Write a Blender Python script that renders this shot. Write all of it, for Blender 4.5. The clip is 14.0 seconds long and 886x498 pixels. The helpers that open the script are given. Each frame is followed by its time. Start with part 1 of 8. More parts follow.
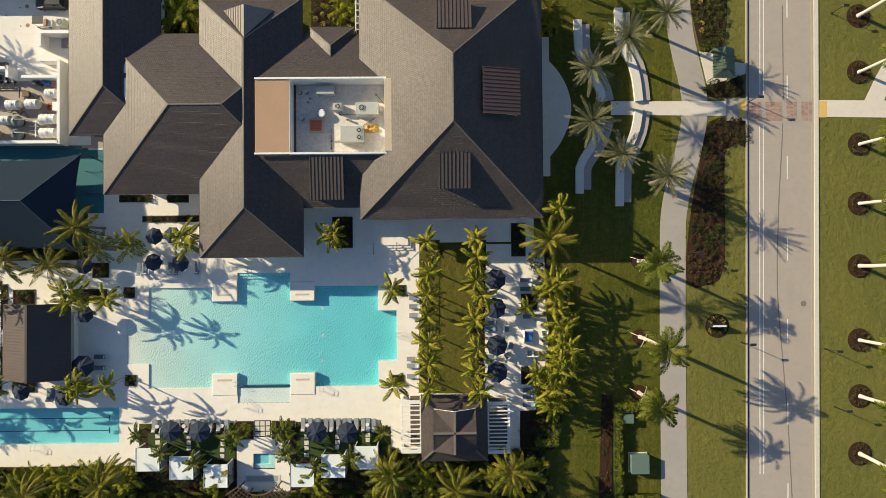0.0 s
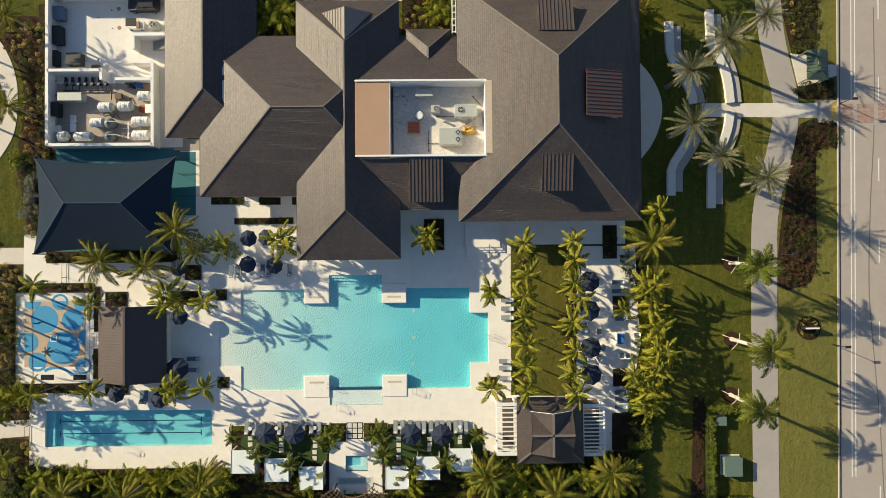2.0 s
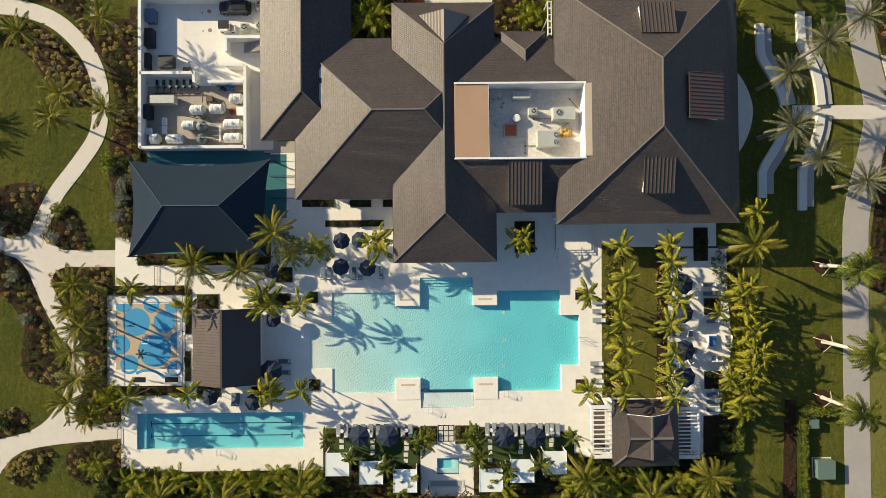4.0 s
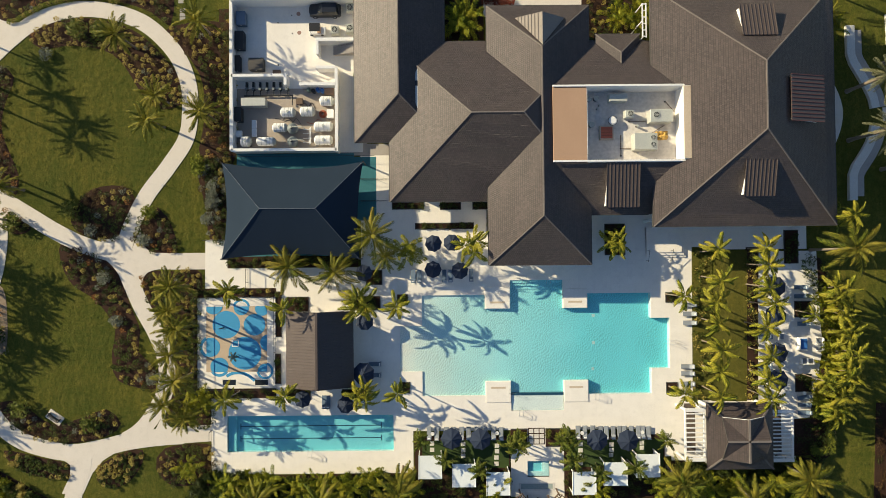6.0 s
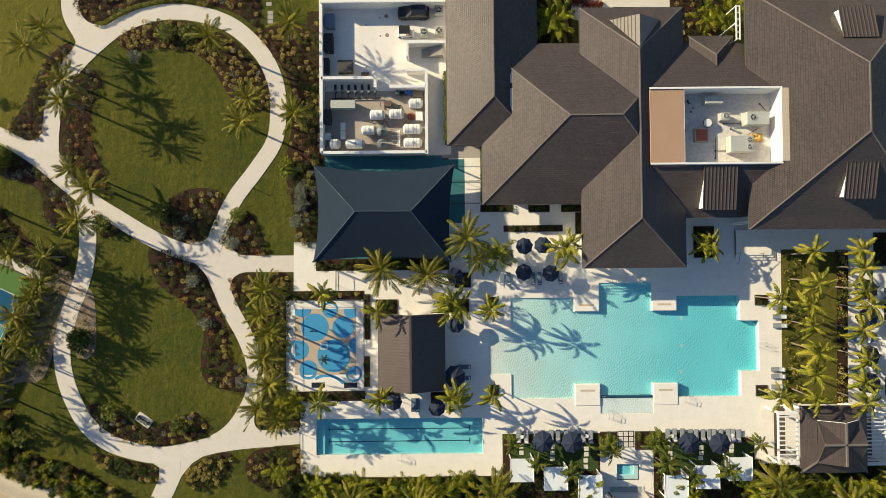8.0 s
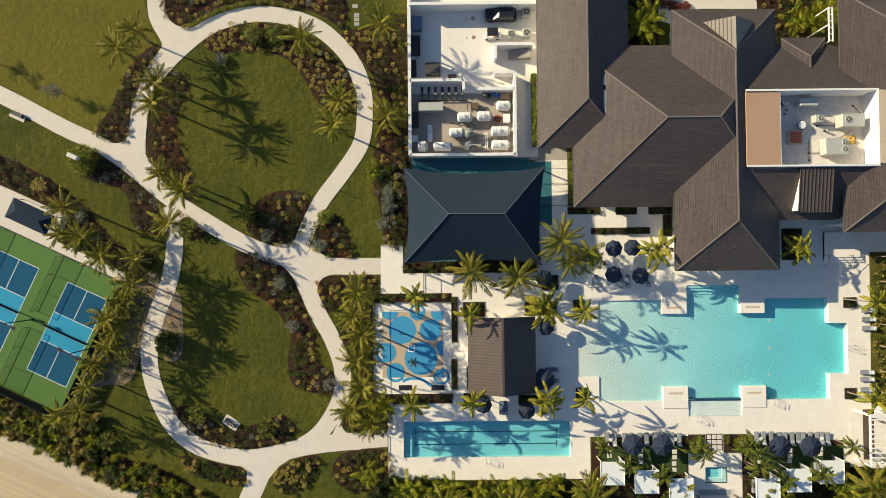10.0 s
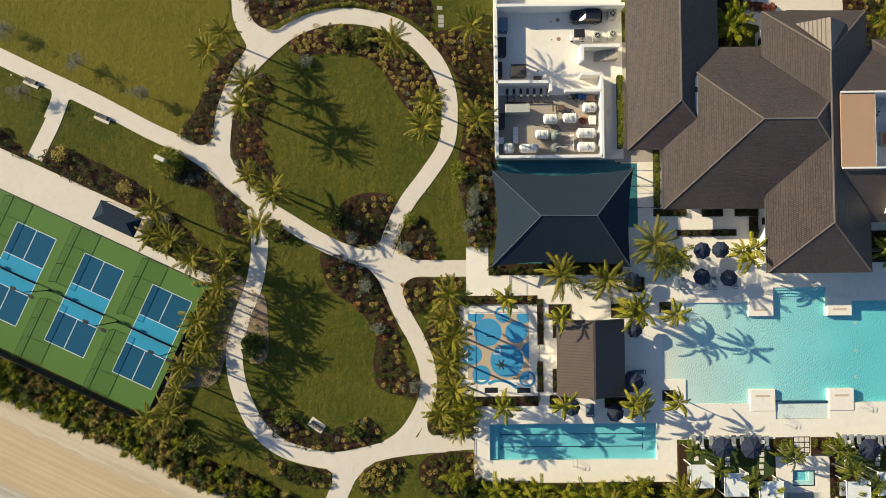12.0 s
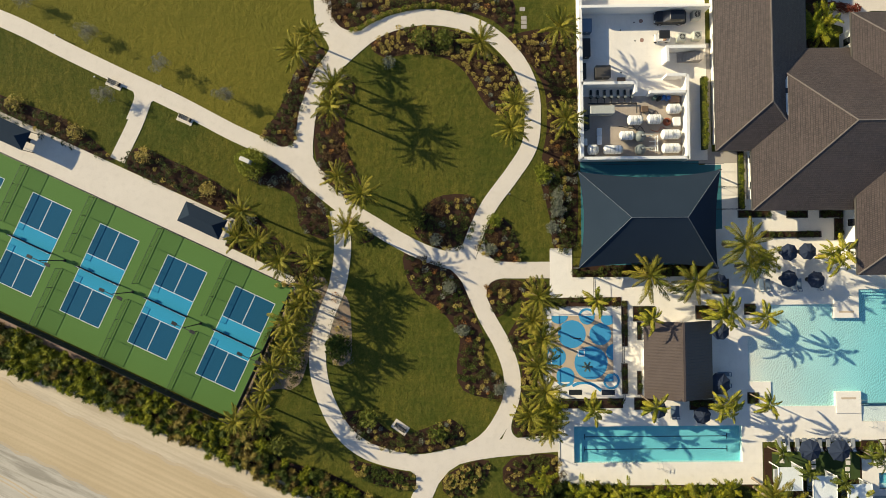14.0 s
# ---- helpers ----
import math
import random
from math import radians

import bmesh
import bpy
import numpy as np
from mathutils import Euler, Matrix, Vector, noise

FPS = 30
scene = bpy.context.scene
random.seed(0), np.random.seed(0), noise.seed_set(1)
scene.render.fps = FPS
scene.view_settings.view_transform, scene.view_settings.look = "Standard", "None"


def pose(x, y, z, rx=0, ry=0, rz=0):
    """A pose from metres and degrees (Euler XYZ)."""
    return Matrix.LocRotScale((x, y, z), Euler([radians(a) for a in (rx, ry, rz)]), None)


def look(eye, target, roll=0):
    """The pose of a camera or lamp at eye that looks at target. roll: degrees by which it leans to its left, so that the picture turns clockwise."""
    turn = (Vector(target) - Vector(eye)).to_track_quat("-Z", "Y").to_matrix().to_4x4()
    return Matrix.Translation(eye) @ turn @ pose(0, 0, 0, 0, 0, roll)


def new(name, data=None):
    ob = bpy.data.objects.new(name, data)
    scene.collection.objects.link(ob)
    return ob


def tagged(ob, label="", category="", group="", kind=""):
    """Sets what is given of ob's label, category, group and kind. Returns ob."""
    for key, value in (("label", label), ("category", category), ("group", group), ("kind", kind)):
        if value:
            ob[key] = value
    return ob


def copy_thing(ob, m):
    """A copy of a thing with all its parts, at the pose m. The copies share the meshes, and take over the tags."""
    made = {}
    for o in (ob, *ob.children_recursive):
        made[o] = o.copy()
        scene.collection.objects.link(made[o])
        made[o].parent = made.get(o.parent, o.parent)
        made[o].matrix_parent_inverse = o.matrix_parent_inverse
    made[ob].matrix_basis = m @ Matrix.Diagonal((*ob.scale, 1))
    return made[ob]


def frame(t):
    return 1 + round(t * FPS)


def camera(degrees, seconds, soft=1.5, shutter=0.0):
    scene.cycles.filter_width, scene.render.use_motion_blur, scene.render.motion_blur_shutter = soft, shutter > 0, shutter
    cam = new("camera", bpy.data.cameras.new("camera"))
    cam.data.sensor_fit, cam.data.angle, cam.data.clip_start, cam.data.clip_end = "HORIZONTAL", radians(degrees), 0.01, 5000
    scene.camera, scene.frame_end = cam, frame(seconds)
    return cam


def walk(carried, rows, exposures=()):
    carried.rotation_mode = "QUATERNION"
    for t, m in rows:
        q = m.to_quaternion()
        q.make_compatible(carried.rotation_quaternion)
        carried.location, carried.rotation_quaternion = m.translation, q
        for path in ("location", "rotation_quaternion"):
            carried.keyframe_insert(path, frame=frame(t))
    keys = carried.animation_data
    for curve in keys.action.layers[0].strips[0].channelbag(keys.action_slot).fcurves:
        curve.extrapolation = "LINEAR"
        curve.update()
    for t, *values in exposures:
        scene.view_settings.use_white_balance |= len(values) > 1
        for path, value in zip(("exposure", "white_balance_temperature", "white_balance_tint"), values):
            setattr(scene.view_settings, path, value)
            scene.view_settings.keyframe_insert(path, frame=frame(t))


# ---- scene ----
# A drone flies west, looking straight down; s runs from -1 to 1 over the clip.
cam = camera(73.7, 14.0, 0.7)


def flight(t):
    s = (t - 7) / 7
    x = -44.288 -44.390 * s +1.379 * s**2 +0.252 * s**3
    y = 0.469 +1.496 * s -0.235 * s**2 -0.159 * s**3
    z = 86.004 -0.497 * s
    a = 1.0146 +0.1582 * s +0.1077 * s**2
    b = -0.1057 +0.4732 * s +0.0331 * s**2
    c = -0.5394 -0.0220 * s
    return pose(x, y, z, a, b, c)


walk(cam, [(t, flight(t)) for t in range(15)])

# ---- light: low warm sun from the west-north-west ----
SUN_HEIGHT, SUN_BEARING = 22.5, 24.0
sky = bpy.data.worlds.new("sky")
scene.world = sky
sky.use_nodes = True
sky_tex = sky.node_tree.nodes.new("ShaderNodeTexSky")
sky_tex.sky_type, sky_tex.sun_disc = "NISHITA", False
sky_tex.sun_elevation, sky_tex.sun_rotation = radians(SUN_HEIGHT), radians(-90 + SUN_BEARING)
sky_tex.ozone_density, sky_tex.dust_density = 3.0, 0.6
back = sky.node_tree.nodes["Background"]
back.inputs["Strength"].default_value = 0.082
sky.node_tree.links.new(sky_tex.outputs[0], back.inputs["Color"])
sun_data = bpy.data.lights.new("sun", "SUN")
sun_data.energy, sun_data.angle, sun_data.color = 5.0, radians(0.55), (1.0, 0.875, 0.60)
toward = Vector((-math.cos(radians(SUN_BEARING)) * math.cos(radians(SUN_HEIGHT)), math.sin(radians(SUN_BEARING)) * math.cos(radians(SUN_HEIGHT)), math.sin(radians(SUN_HEIGHT))))
new("sun", sun_data).matrix_world = look(toward * 300, (0, 0, 0))
scene.view_settings.exposure = 0.62


# ---- materials ----
class Nodes:
    """A small builder for node materials."""

    def __init__(self, name):
        self.mat = bpy.data.materials.new(name)
        self.mat.use_nodes = True
        self.tree = self.mat.node_tree
        self.bsdf = self.tree.nodes["Principled BSDF"]
        self.place = self.tree.nodes.new("ShaderNodeNewGeometry").outputs["Position"]

    def node(self, kind, ins=(), **props):
        n = self.tree.nodes.new("ShaderNode" + kind)
        if kind == "TexNoise":
            n.inputs["Detail"].default_value = 4.0
        for key, value in props.items():
            if key == "blend":
                n.blend_type = value
            elif key == "operation":
                n.operation = value
            elif key == "data_type":
                n.data_type = value
        for key, value in dict(ins).items():
            if hasattr(value, "is_output"):
                self.tree.links.new(value, n.inputs[key])
            else:
                n.inputs[key].default_value = value
        return n

    def noise(self, scale, where=None, detail=4.0, rough=0.55, stretch=None):
        where = where or self.place
        if stretch:
            where = self.node("Mapping", {"Vector": where, "Scale": stretch}).outputs[0]
        return self.node("TexNoise", {"Vector": where, "Scale": scale, "Detail": detail, "Roughness": rough}).outputs["Fac"]

    def ramp(self, fac, stops):
        n = self.tree.nodes.new("ShaderNodeValToRGB")
        self.tree.links.new(fac, n.inputs[0])
        while len(n.color_ramp.elements) < len(stops):
            n.color_ramp.elements.new(0.5)
        for e, (at, col) in zip(n.color_ramp.elements, stops):
            e.position, e.color = at, (*col, 1) if len(col) == 3 else col
        return n.outputs[0]

    def mix(self, fac, a, b, blend="MIX"):
        n = self.tree.nodes.new("ShaderNodeMix")
        n.data_type, n.blend_type = "RGBA", blend
        for i, v in ((0, fac), (6, a), (7, b)):
            if hasattr(v, "is_output"):
                self.tree.links.new(v, n.inputs[i])
            else:
                n.inputs[i].default_value = v if i == 0 else (*v, 1)
        return n.outputs[2]

    def math(self, op, a, b=0.0):
        n = self.tree.nodes.new("ShaderNodeMath")
        n.operation = op
        for i, v in ((0, a), (1, b)):
            if hasattr(v, "is_output"):
                self.tree.links.new(v, n.inputs[i])
            else:
                n.inputs[i].default_value = v
        return n.outputs[0]

    def bump(self, height, strength=0.4, distance=0.03):
        n = self.node("Bump", {"Height": height, "Strength": strength, "Distance": distance})
        self.tree.links.new(n.outputs[0], self.bsdf.inputs["Normal"])

    def done(self, color, rough=0.7, metal=0.0, spec=0.4):
        for key, value in (("Base Color", color), ("Roughness", rough), ("Metallic", metal), ("Specular IOR Level", spec)):
            if hasattr(value, "is_output"):
                self.tree.links.new(value, self.bsdf.inputs[key])
            else:
                self.bsdf.inputs[key].default_value = (*value, 1) if key == "Base Color" else value
        return self.mat


def rand_of(m):
    return m.tree.nodes.new("ShaderNodeObjectInfo").outputs["Random"]


def island(m):
    return m.tree.nodes.new("ShaderNodeNewGeometry").outputs["Random Per Island"]


def plain(name, a, b, big=0.4, fine=9.0, rough=0.7, metal=0.0, bump=0.2, spec=0.4, vary=0.0):
    """Two tones at two scales with fine relief."""
    m = Nodes(name)
    c = m.mix(m.noise(big), a, b)
    f = m.noise(fine, detail=6)
    c = m.mix(0.35, c, m.ramp(f, [(0.3, [v * 0.7 for v in a]), (0.7, [min(1, v * 1.15) for v in b])]))
    if vary:
        c = m.mix(vary, c, m.ramp(rand_of(m), [(0, [v * 0.6 for v in a]), (1, [min(1, v * 1.3) for v in b])]))
    m.bump(f, bump, 0.02)
    return m.done(c, rough, metal, spec)


def grass_mat(name="lawn", dry=0.0, straw=(0.30, 0.27, 0.09)):
    m = Nodes(name)
    c = m.mix(m.ramp(m.noise(0.07, detail=3), [(0.40, (0, 0, 0)), (0.60, (1, 1, 1))]), (0.088, 0.100, 0.018), (0.190, 0.158, 0.026))
    c = m.mix(m.ramp(m.noise(0.5, detail=5), [(0.42, (0, 0, 0)), (0.7, (0.8, 0.8, 0.8))]), c, (0.200, 0.168, 0.034))
    c = m.mix(m.ramp(m.noise(1.7, detail=6), [(0.45, (0, 0, 0)), (0.75, (0.7, 0.7, 0.7))]), c, (0.050, 0.074, 0.009))
    fine = m.noise(7.0, detail=8, rough=0.8)
    c = m.mix(m.ramp(fine, [(0.37, (0.8, 0.8, 0.8)), (0.60, (0, 0, 0))]), c, (0.026, 0.037, 0.005))
    stripe = m.noise(1.6, stretch=(0.25, 1.6, 1), detail=2)
    c = m.mix(m.ramp(stripe, [(0.45, (0, 0, 0)), (0.6, (0.25, 0.25, 0.25))]), c, (0.112, 0.112, 0.018))
    mow = m.node("TexWave", {"Vector": m.place, "Scale": 0.16, "Distortion": 9.0, "Detail": 3.0, "Detail Scale": 0.35})
    c = m.mix(m.ramp(mow.outputs["Fac"], [(0.30, (0.30, 0.30, 0.30)), (0.60, (0, 0, 0))]), c, (0.068, 0.076, 0.012))
    grain = m.noise(2.6, stretch=(1.0, 0.3, 1), detail=5, rough=0.7)
    c = m.mix(m.ramp(grain, [(0.38, (0.4, 0.4, 0.4)), (0.55, (0, 0, 0))]), c, (0.045, 0.062, 0.008))
    if dry:
        c = m.mix(dry, c, straw)
    m.bump(m.math("ADD", fine, m.math("MULTIPLY", m.noise(1.2, detail=4), 1.8)), 1.0, 0.09)
    m.bsdf.inputs["Diffuse Roughness"].default_value = 0.15
    return m.done(c, 0.95, spec=0.1)


def concrete_mat(name, a, b, joint=0.0, tint=(0.35, 0.32, 0.28)):
    m = Nodes(name)
    c = m.mix(m.noise(0.35), a, b)
    stain = m.ramp(m.noise(1.1, detail=7, rough=0.7), [(0.5, (0, 0, 0)), (0.8, (0.35, 0.35, 0.35))])
    c = m.mix(stain, c, tint)
    speck = m.noise(14, detail=5)
    c = m.mix(m.ramp(speck, [(0.35, (0.25, 0.25, 0.25)), (0.55, (0, 0, 0))]), c, tint)
    if joint:
        br = m.node("TexBrick", {"Vector": m.place, "Scale": 1.0, "Mortar Size": 0.012, "Brick Width": joint, "Row Height": joint, "Color1": (0, 0, 0, 1), "Color2": (0.1, 0.1, 0.1, 1), "Mortar": (0.17, 0.17, 0.17, 1)})
        br.offset = 0.0
        c = m.mix(br.outputs["Color"], c, tint)
    m.bump(speck, 0.25, 0.01)
    return m.done(c, 0.85, spec=0.25)


def shingle_mat():
    m = Nodes("roof_shingles")
    uv = m.tree.nodes.new("ShaderNodeTexCoord").outputs["UV"]
    br = m.node("TexBrick", {"Vector": uv, "Scale": 1.0, "Mortar Size": 0.024, "Mortar Smooth": 0.4, "Bias": 0.0, "Brick Width": 0.27, "Row Height": 0.29, "Color1": (0.053, 0.039, 0.035, 1), "Color2": (0.087, 0.065, 0.058, 1), "Mortar": (0.018, 0.015, 0.014, 1)})
    c = m.mix(m.ramp(m.noise(0.25, detail=5), [(0.35, (0, 0, 0)), (0.75, (0.35, 0.35, 0.35))]), br.outputs["Color"], (0.096, 0.071, 0.062))
    c = m.mix(m.ramp(m.noise(3.5, where=uv, detail=6), [(0.45, (0, 0, 0)), (0.75, (0.45, 0.45, 0.45))]), c, (0.05, 0.045, 0.042))
    m.bump(m.math("SUBTRACT", m.noise(9.0, where=uv, detail=4), m.math("MULTIPLY", br.outputs["Fac"], 1.2)), 0.75, 0.04)
    m.bsdf.inputs["Specular Tint"].default_value = (1.0, 0.95, 0.94, 1)
    m.bsdf.inputs["Diffuse Roughness"].default_value = 0.1
    sheen = m.ramp(m.noise(2.2, where=uv, detail=7, rough=0.75), [(0.32, (0.36, 0.36, 0.36)), (0.68, (0.60, 0.60, 0.60))])
    return m.done(c, sheen, spec=0.5)


def water_mat(name, tint, gloss_scale=1.1, low=0.74, ripple=1.0):
    """Clear water: light passes tinted, and ripples glint."""
    m = Nodes(name)
    m.tree.nodes.remove(m.bsdf)
    out = m.tree.nodes["Material Output"]
    # Ripples: bent crests about half a metre apart, dying out in calm patches.
    crest = m.node("TexWave", {"Vector": m.place, "Scale": 1.15 * ripple, "Distortion": 11.0, "Detail": 2.0, "Detail Scale": 0.8})
    cross = m.node("TexWave", {"Vector": m.node("Mapping", {"Vector": m.place, "Rotation": (0, 0, 0.9)}).outputs[0], "Scale": 0.85 * ripple, "Distortion": 14.0, "Detail": 2.0, "Detail Scale": 0.7})
    waves = m.math("MULTIPLY", m.math("ADD", crest.outputs["Fac"], cross.outputs["Fac"]), 0.5)
    calm = m.ramp(m.noise(0.16, detail=2), [(0.40, (0.15, 0.15, 0.15)), (0.56, (1, 1, 1))])
    # The tint follows the crests, standing in for light bent by the ripples.
    thin = m.ramp(waves, [(0.25, [v * low for v in tint]), (0.5, [v * 0.95 for v in tint]), (0.75, (1, 1, 1))])
    clear = m.node("BsdfTransparent", {"Color": m.mix(calm, [v * 0.95 for v in tint], thin)})
    gloss = m.node("BsdfGlossy", {"Color": (0.9, 0.95, 1, 1), "Roughness": 0.16})
    n1, n2 = m.noise(gloss_scale * 2.6, detail=3), m.noise(gloss_scale * 0.7, detail=2)
    h = m.math("ADD", m.math("MULTIPLY", n1, 0.6), m.math("ADD", waves, m.math("MULTIPLY", n2, 0.8)))
    bump = m.node("Bump", {"Height": h, "Strength": 0.4, "Distance": 0.10})
    m.tree.links.new(bump.outputs[0], gloss.inputs["Normal"])
    mixed = m.tree.nodes.new("ShaderNodeMixShader")
    mixed.inputs[0].default_value = 0.045
    for src, at in ((clear.outputs[0], 1), (gloss.outputs[0], 2)):
        m.tree.links.new(src, mixed.inputs[at])
    m.tree.links.new(mixed.outputs[0], out.inputs["Surface"])
    return m.mat


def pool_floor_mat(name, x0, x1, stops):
    """Pool plaster, sand-coloured at the beach entry, painted towards aqua for the tint of deep water, with a mottled
    finish.
    """
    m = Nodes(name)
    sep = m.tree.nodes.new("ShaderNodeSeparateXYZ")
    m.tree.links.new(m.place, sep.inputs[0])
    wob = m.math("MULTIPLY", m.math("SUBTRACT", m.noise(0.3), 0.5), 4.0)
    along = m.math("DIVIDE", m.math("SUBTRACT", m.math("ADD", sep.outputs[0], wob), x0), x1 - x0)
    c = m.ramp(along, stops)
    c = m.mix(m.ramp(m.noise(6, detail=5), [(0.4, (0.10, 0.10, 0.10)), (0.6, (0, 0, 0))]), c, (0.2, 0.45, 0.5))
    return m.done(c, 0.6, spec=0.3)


def leaf_mat(name, lo, hi, tip, vary=0.6):
    """Leaves: two greens by island, a drier tone here and there, some light through."""
    m = Nodes(name)
    c = m.mix(m.ramp(island(m), [(0.15, (0, 0, 0)), (0.95, (1, 1, 1))]), lo, hi)
    c = m.mix(m.math("MULTIPLY", rand_of(m), vary), c, tip)
    c = m.mix(m.ramp(m.noise(0.8), [(0.5, (0, 0, 0)), (0.8, (0.4, 0.4, 0.4))]), c, tip)
    m.bump(m.noise(20), 0.2, 0.01)
    m.done(c, 0.6, spec=0.16)
    out = m.tree.nodes["Material Output"]
    trans = m.node("BsdfTranslucent")
    m.tree.links.new(c, trans.inputs["Color"])
    mixed = m.tree.nodes.new("ShaderNodeMixShader")
    mixed.inputs[0].default_value = 0.26
    m.tree.links.new(m.bsdf.outputs[0], mixed.inputs[1])
    m.tree.links.new(trans.outputs[0], mixed.inputs[2])
    m.tree.links.new(mixed.outputs[0], out.inputs["Surface"])
    return m.mat


LAWN = grass_mat()
LAWN_SUNNY = grass_mat("sunny_lawn", 0.34, (0.255, 0.207, 0.03))
# Paler tone painted in for the sunlight the verge grass throws back.
LAWN_DRY = grass_mat("pale_verge_grass", 0.28)
DECK = concrete_mat("pale_deck_stone", (0.79, 0.735, 0.65), (0.87, 0.815, 0.73), joint=1.2, tint=(0.52, 0.48, 0.43))
PATH = concrete_mat("path_concrete", (0.62, 0.555, 0.475), (0.72, 0.65, 0.56), tint=(0.42, 0.37, 0.31))
WALK = concrete_mat("sidewalk_concrete", (0.345, 0.312, 0.278), (0.42, 0.378, 0.338), tint=(0.24, 0.21, 0.19))
ROAD = concrete_mat("road_asphalt_worn", (0.37, 0.315, 0.27), (0.44, 0.38, 0.325), tint=(0.27, 0.225, 0.19))
KERB = plain("kerb_concrete", (0.55, 0.5, 0.42), (0.66, 0.6, 0.52), rough=0.85)
PAINT = plain("road_paint_white", (0.66, 0.64, 0.6), (0.8, 0.78, 0.73), rough=0.6)
YELLOW = plain("road_paint_yellow", (0.62, 0.40, 0.10), (0.72, 0.5, 0.16), rough=0.6)
BRICK = plain("crossing_brick", (0.32, 0.20, 0.16), (0.42, 0.28, 0.22), vary=0.4)
SHINGLE = shingle_mat()
CAP = plain("ridge_cap", (0.14, 0.118, 0.103), (0.19, 0.163, 0.144), fine=4, rough=0.8)
FASCIA = plain("fascia_dark", (0.05, 0.045, 0.042), (0.075, 0.068, 0.06))
STUCCO = plain("white_stucco", (0.72, 0.69, 0.64), (0.8, 0.775, 0.73), fine=14, rough=0.9)
SEAM = plain("dark_metal_roof", (0.082, 0.062, 0.055), (0.118, 0.092, 0.08), big=0.8, fine=5, rough=0.45, metal=0.2)
TAN = plain("tan_membrane", (0.36, 0.22, 0.137), (0.46, 0.295, 0.19), big=0.35, rough=0.8)
MEMBRANE = plain("white_roof_membrane", (0.52, 0.47, 0.42), (0.74, 0.69, 0.62), big=0.5, fine=2.2, rough=0.7)
MULCH = plain("dark_mulch", (0.028, 0.015, 0.010), (0.062, 0.034, 0.023), big=1.0, fine=7, rough=0.95, bump=0.9, spec=0.1)


def sand_mat(name, a, b, ruts=0.0, rut_tone=(0.30, 0.25, 0.19)):
    """Packed sand with long faint drag marks, scuffs and, where driven, ruts."""
    m = Nodes(name)
    turned = m.node("Mapping", {"Vector": m.place, "Rotation": (0, 0, radians(25.5))}).outputs[0]
    c = m.mix(m.noise(0.12), a, b)
    drag = m.noise(1.6, where=m.node("Mapping", {"Vector": turned, "Scale": (0.012, 1.0, 1)}).outputs[0], detail=3)
    c = m.mix(m.ramp(drag, [(0.42, (0.30, 0.30, 0.30)), (0.60, (0, 0, 0))]), c, [v * 0.72 for v in a])
    if ruts:
        rut = m.noise(0.55, where=m.node("Mapping", {"Vector": turned, "Scale": (0.10, 1.0, 1)}).outputs[0], detail=7, rough=0.7)
        c = m.mix(m.ramp(rut, [(0.40, (ruts, ruts, ruts)), (0.52, (0, 0, 0))]), c, rut_tone)
    fine = m.noise(3.0, detail=9, rough=0.7)
    c = m.mix(m.ramp(fine, [(0.36, (0.16, 0.16, 0.16)), (0.52, (0, 0, 0))]), c, [v * 0.66 for v in a])
    m.bump(fine, 0.35, 0.04)
    return m.done(c, 0.95, spec=0.1)


SAND = sand_mat("loose_sand", (0.55, 0.45, 0.32), (0.66, 0.57, 0.43), 0.4, (0.36, 0.29, 0.21))
SAND_LANE = sand_mat("rolled_sand", (0.50, 0.385, 0.235), (0.60, 0.475, 0.31))
SAND_GREY = sand_mat("grey_rutted_sand", (0.47, 0.42, 0.34), (0.60, 0.55, 0.47), 0.75, (0.25, 0.225, 0.18))
SAND_EDGE = sand_mat("sand_berm", (0.46, 0.36, 0.24), (0.62, 0.52, 0.38))
WATER = water_mat("pool_water", (0.95, 0.99, 0.995))
WATER_LAP = water_mat("lap_water", (0.84, 0.98, 0.985), 0.6, 0.9)
POOL_FLOOR = pool_floor_mat("pool_depth_tint", -44.5, -6.0, [(0.0, (0.88, 0.82, 0.70)), (0.08, (0.74, 0.86, 0.78)), (0.25, (0.54, 0.84, 0.79)), (0.48, (0.35, 0.80, 0.81)), (0.72, (0.19, 0.70, 0.75)), (1.0, (0.15, 0.66, 0.73))])
LAP_FLOOR = plain("lap_plaster", (0.19, 0.58, 0.65), (0.25, 0.66, 0.72), rough=0.6)
LANE = plain("lane_tile", (0.015, 0.06, 0.10), (0.03, 0.09, 0.14), rough=0.4)
TEAL = plain("teal_rubber", (0.025, 0.13, 0.16), (0.035, 0.17, 0.2), rough=0.8)
SAIL = plain("navy_shade_cloth", (0.017, 0.028, 0.044), (0.025, 0.039, 0.060), big=0.3, fine=16, rough=0.95, spec=0.1)
WEBBING = plain("grey_seam_webbing", (0.10, 0.12, 0.15), (0.15, 0.17, 0.20), rough=0.9)
GREEN = plain("court_green", (0.084, 0.166, 0.043), (0.098, 0.192, 0.052), big=0.2, rough=0.9, spec=0.15)
NAVY = plain("court_navy", (0.010, 0.078, 0.150), (0.014, 0.092, 0.175), big=0.2, rough=0.9, spec=0.12)
SKYBLUE = plain("court_sky_blue", (0.030, 0.27, 0.44), (0.038, 0.31, 0.50), big=0.2, rough=0.9, spec=0.15)
WHITE = plain("white_paint", (0.74, 0.72, 0.68), (0.82, 0.8, 0.76), rough=0.5)
GLASS_DARK = plain("dark_window_glass", (0.015, 0.018, 0.022), (0.03, 0.034, 0.04), rough=0.12, bump=0.0, spec=0.6)
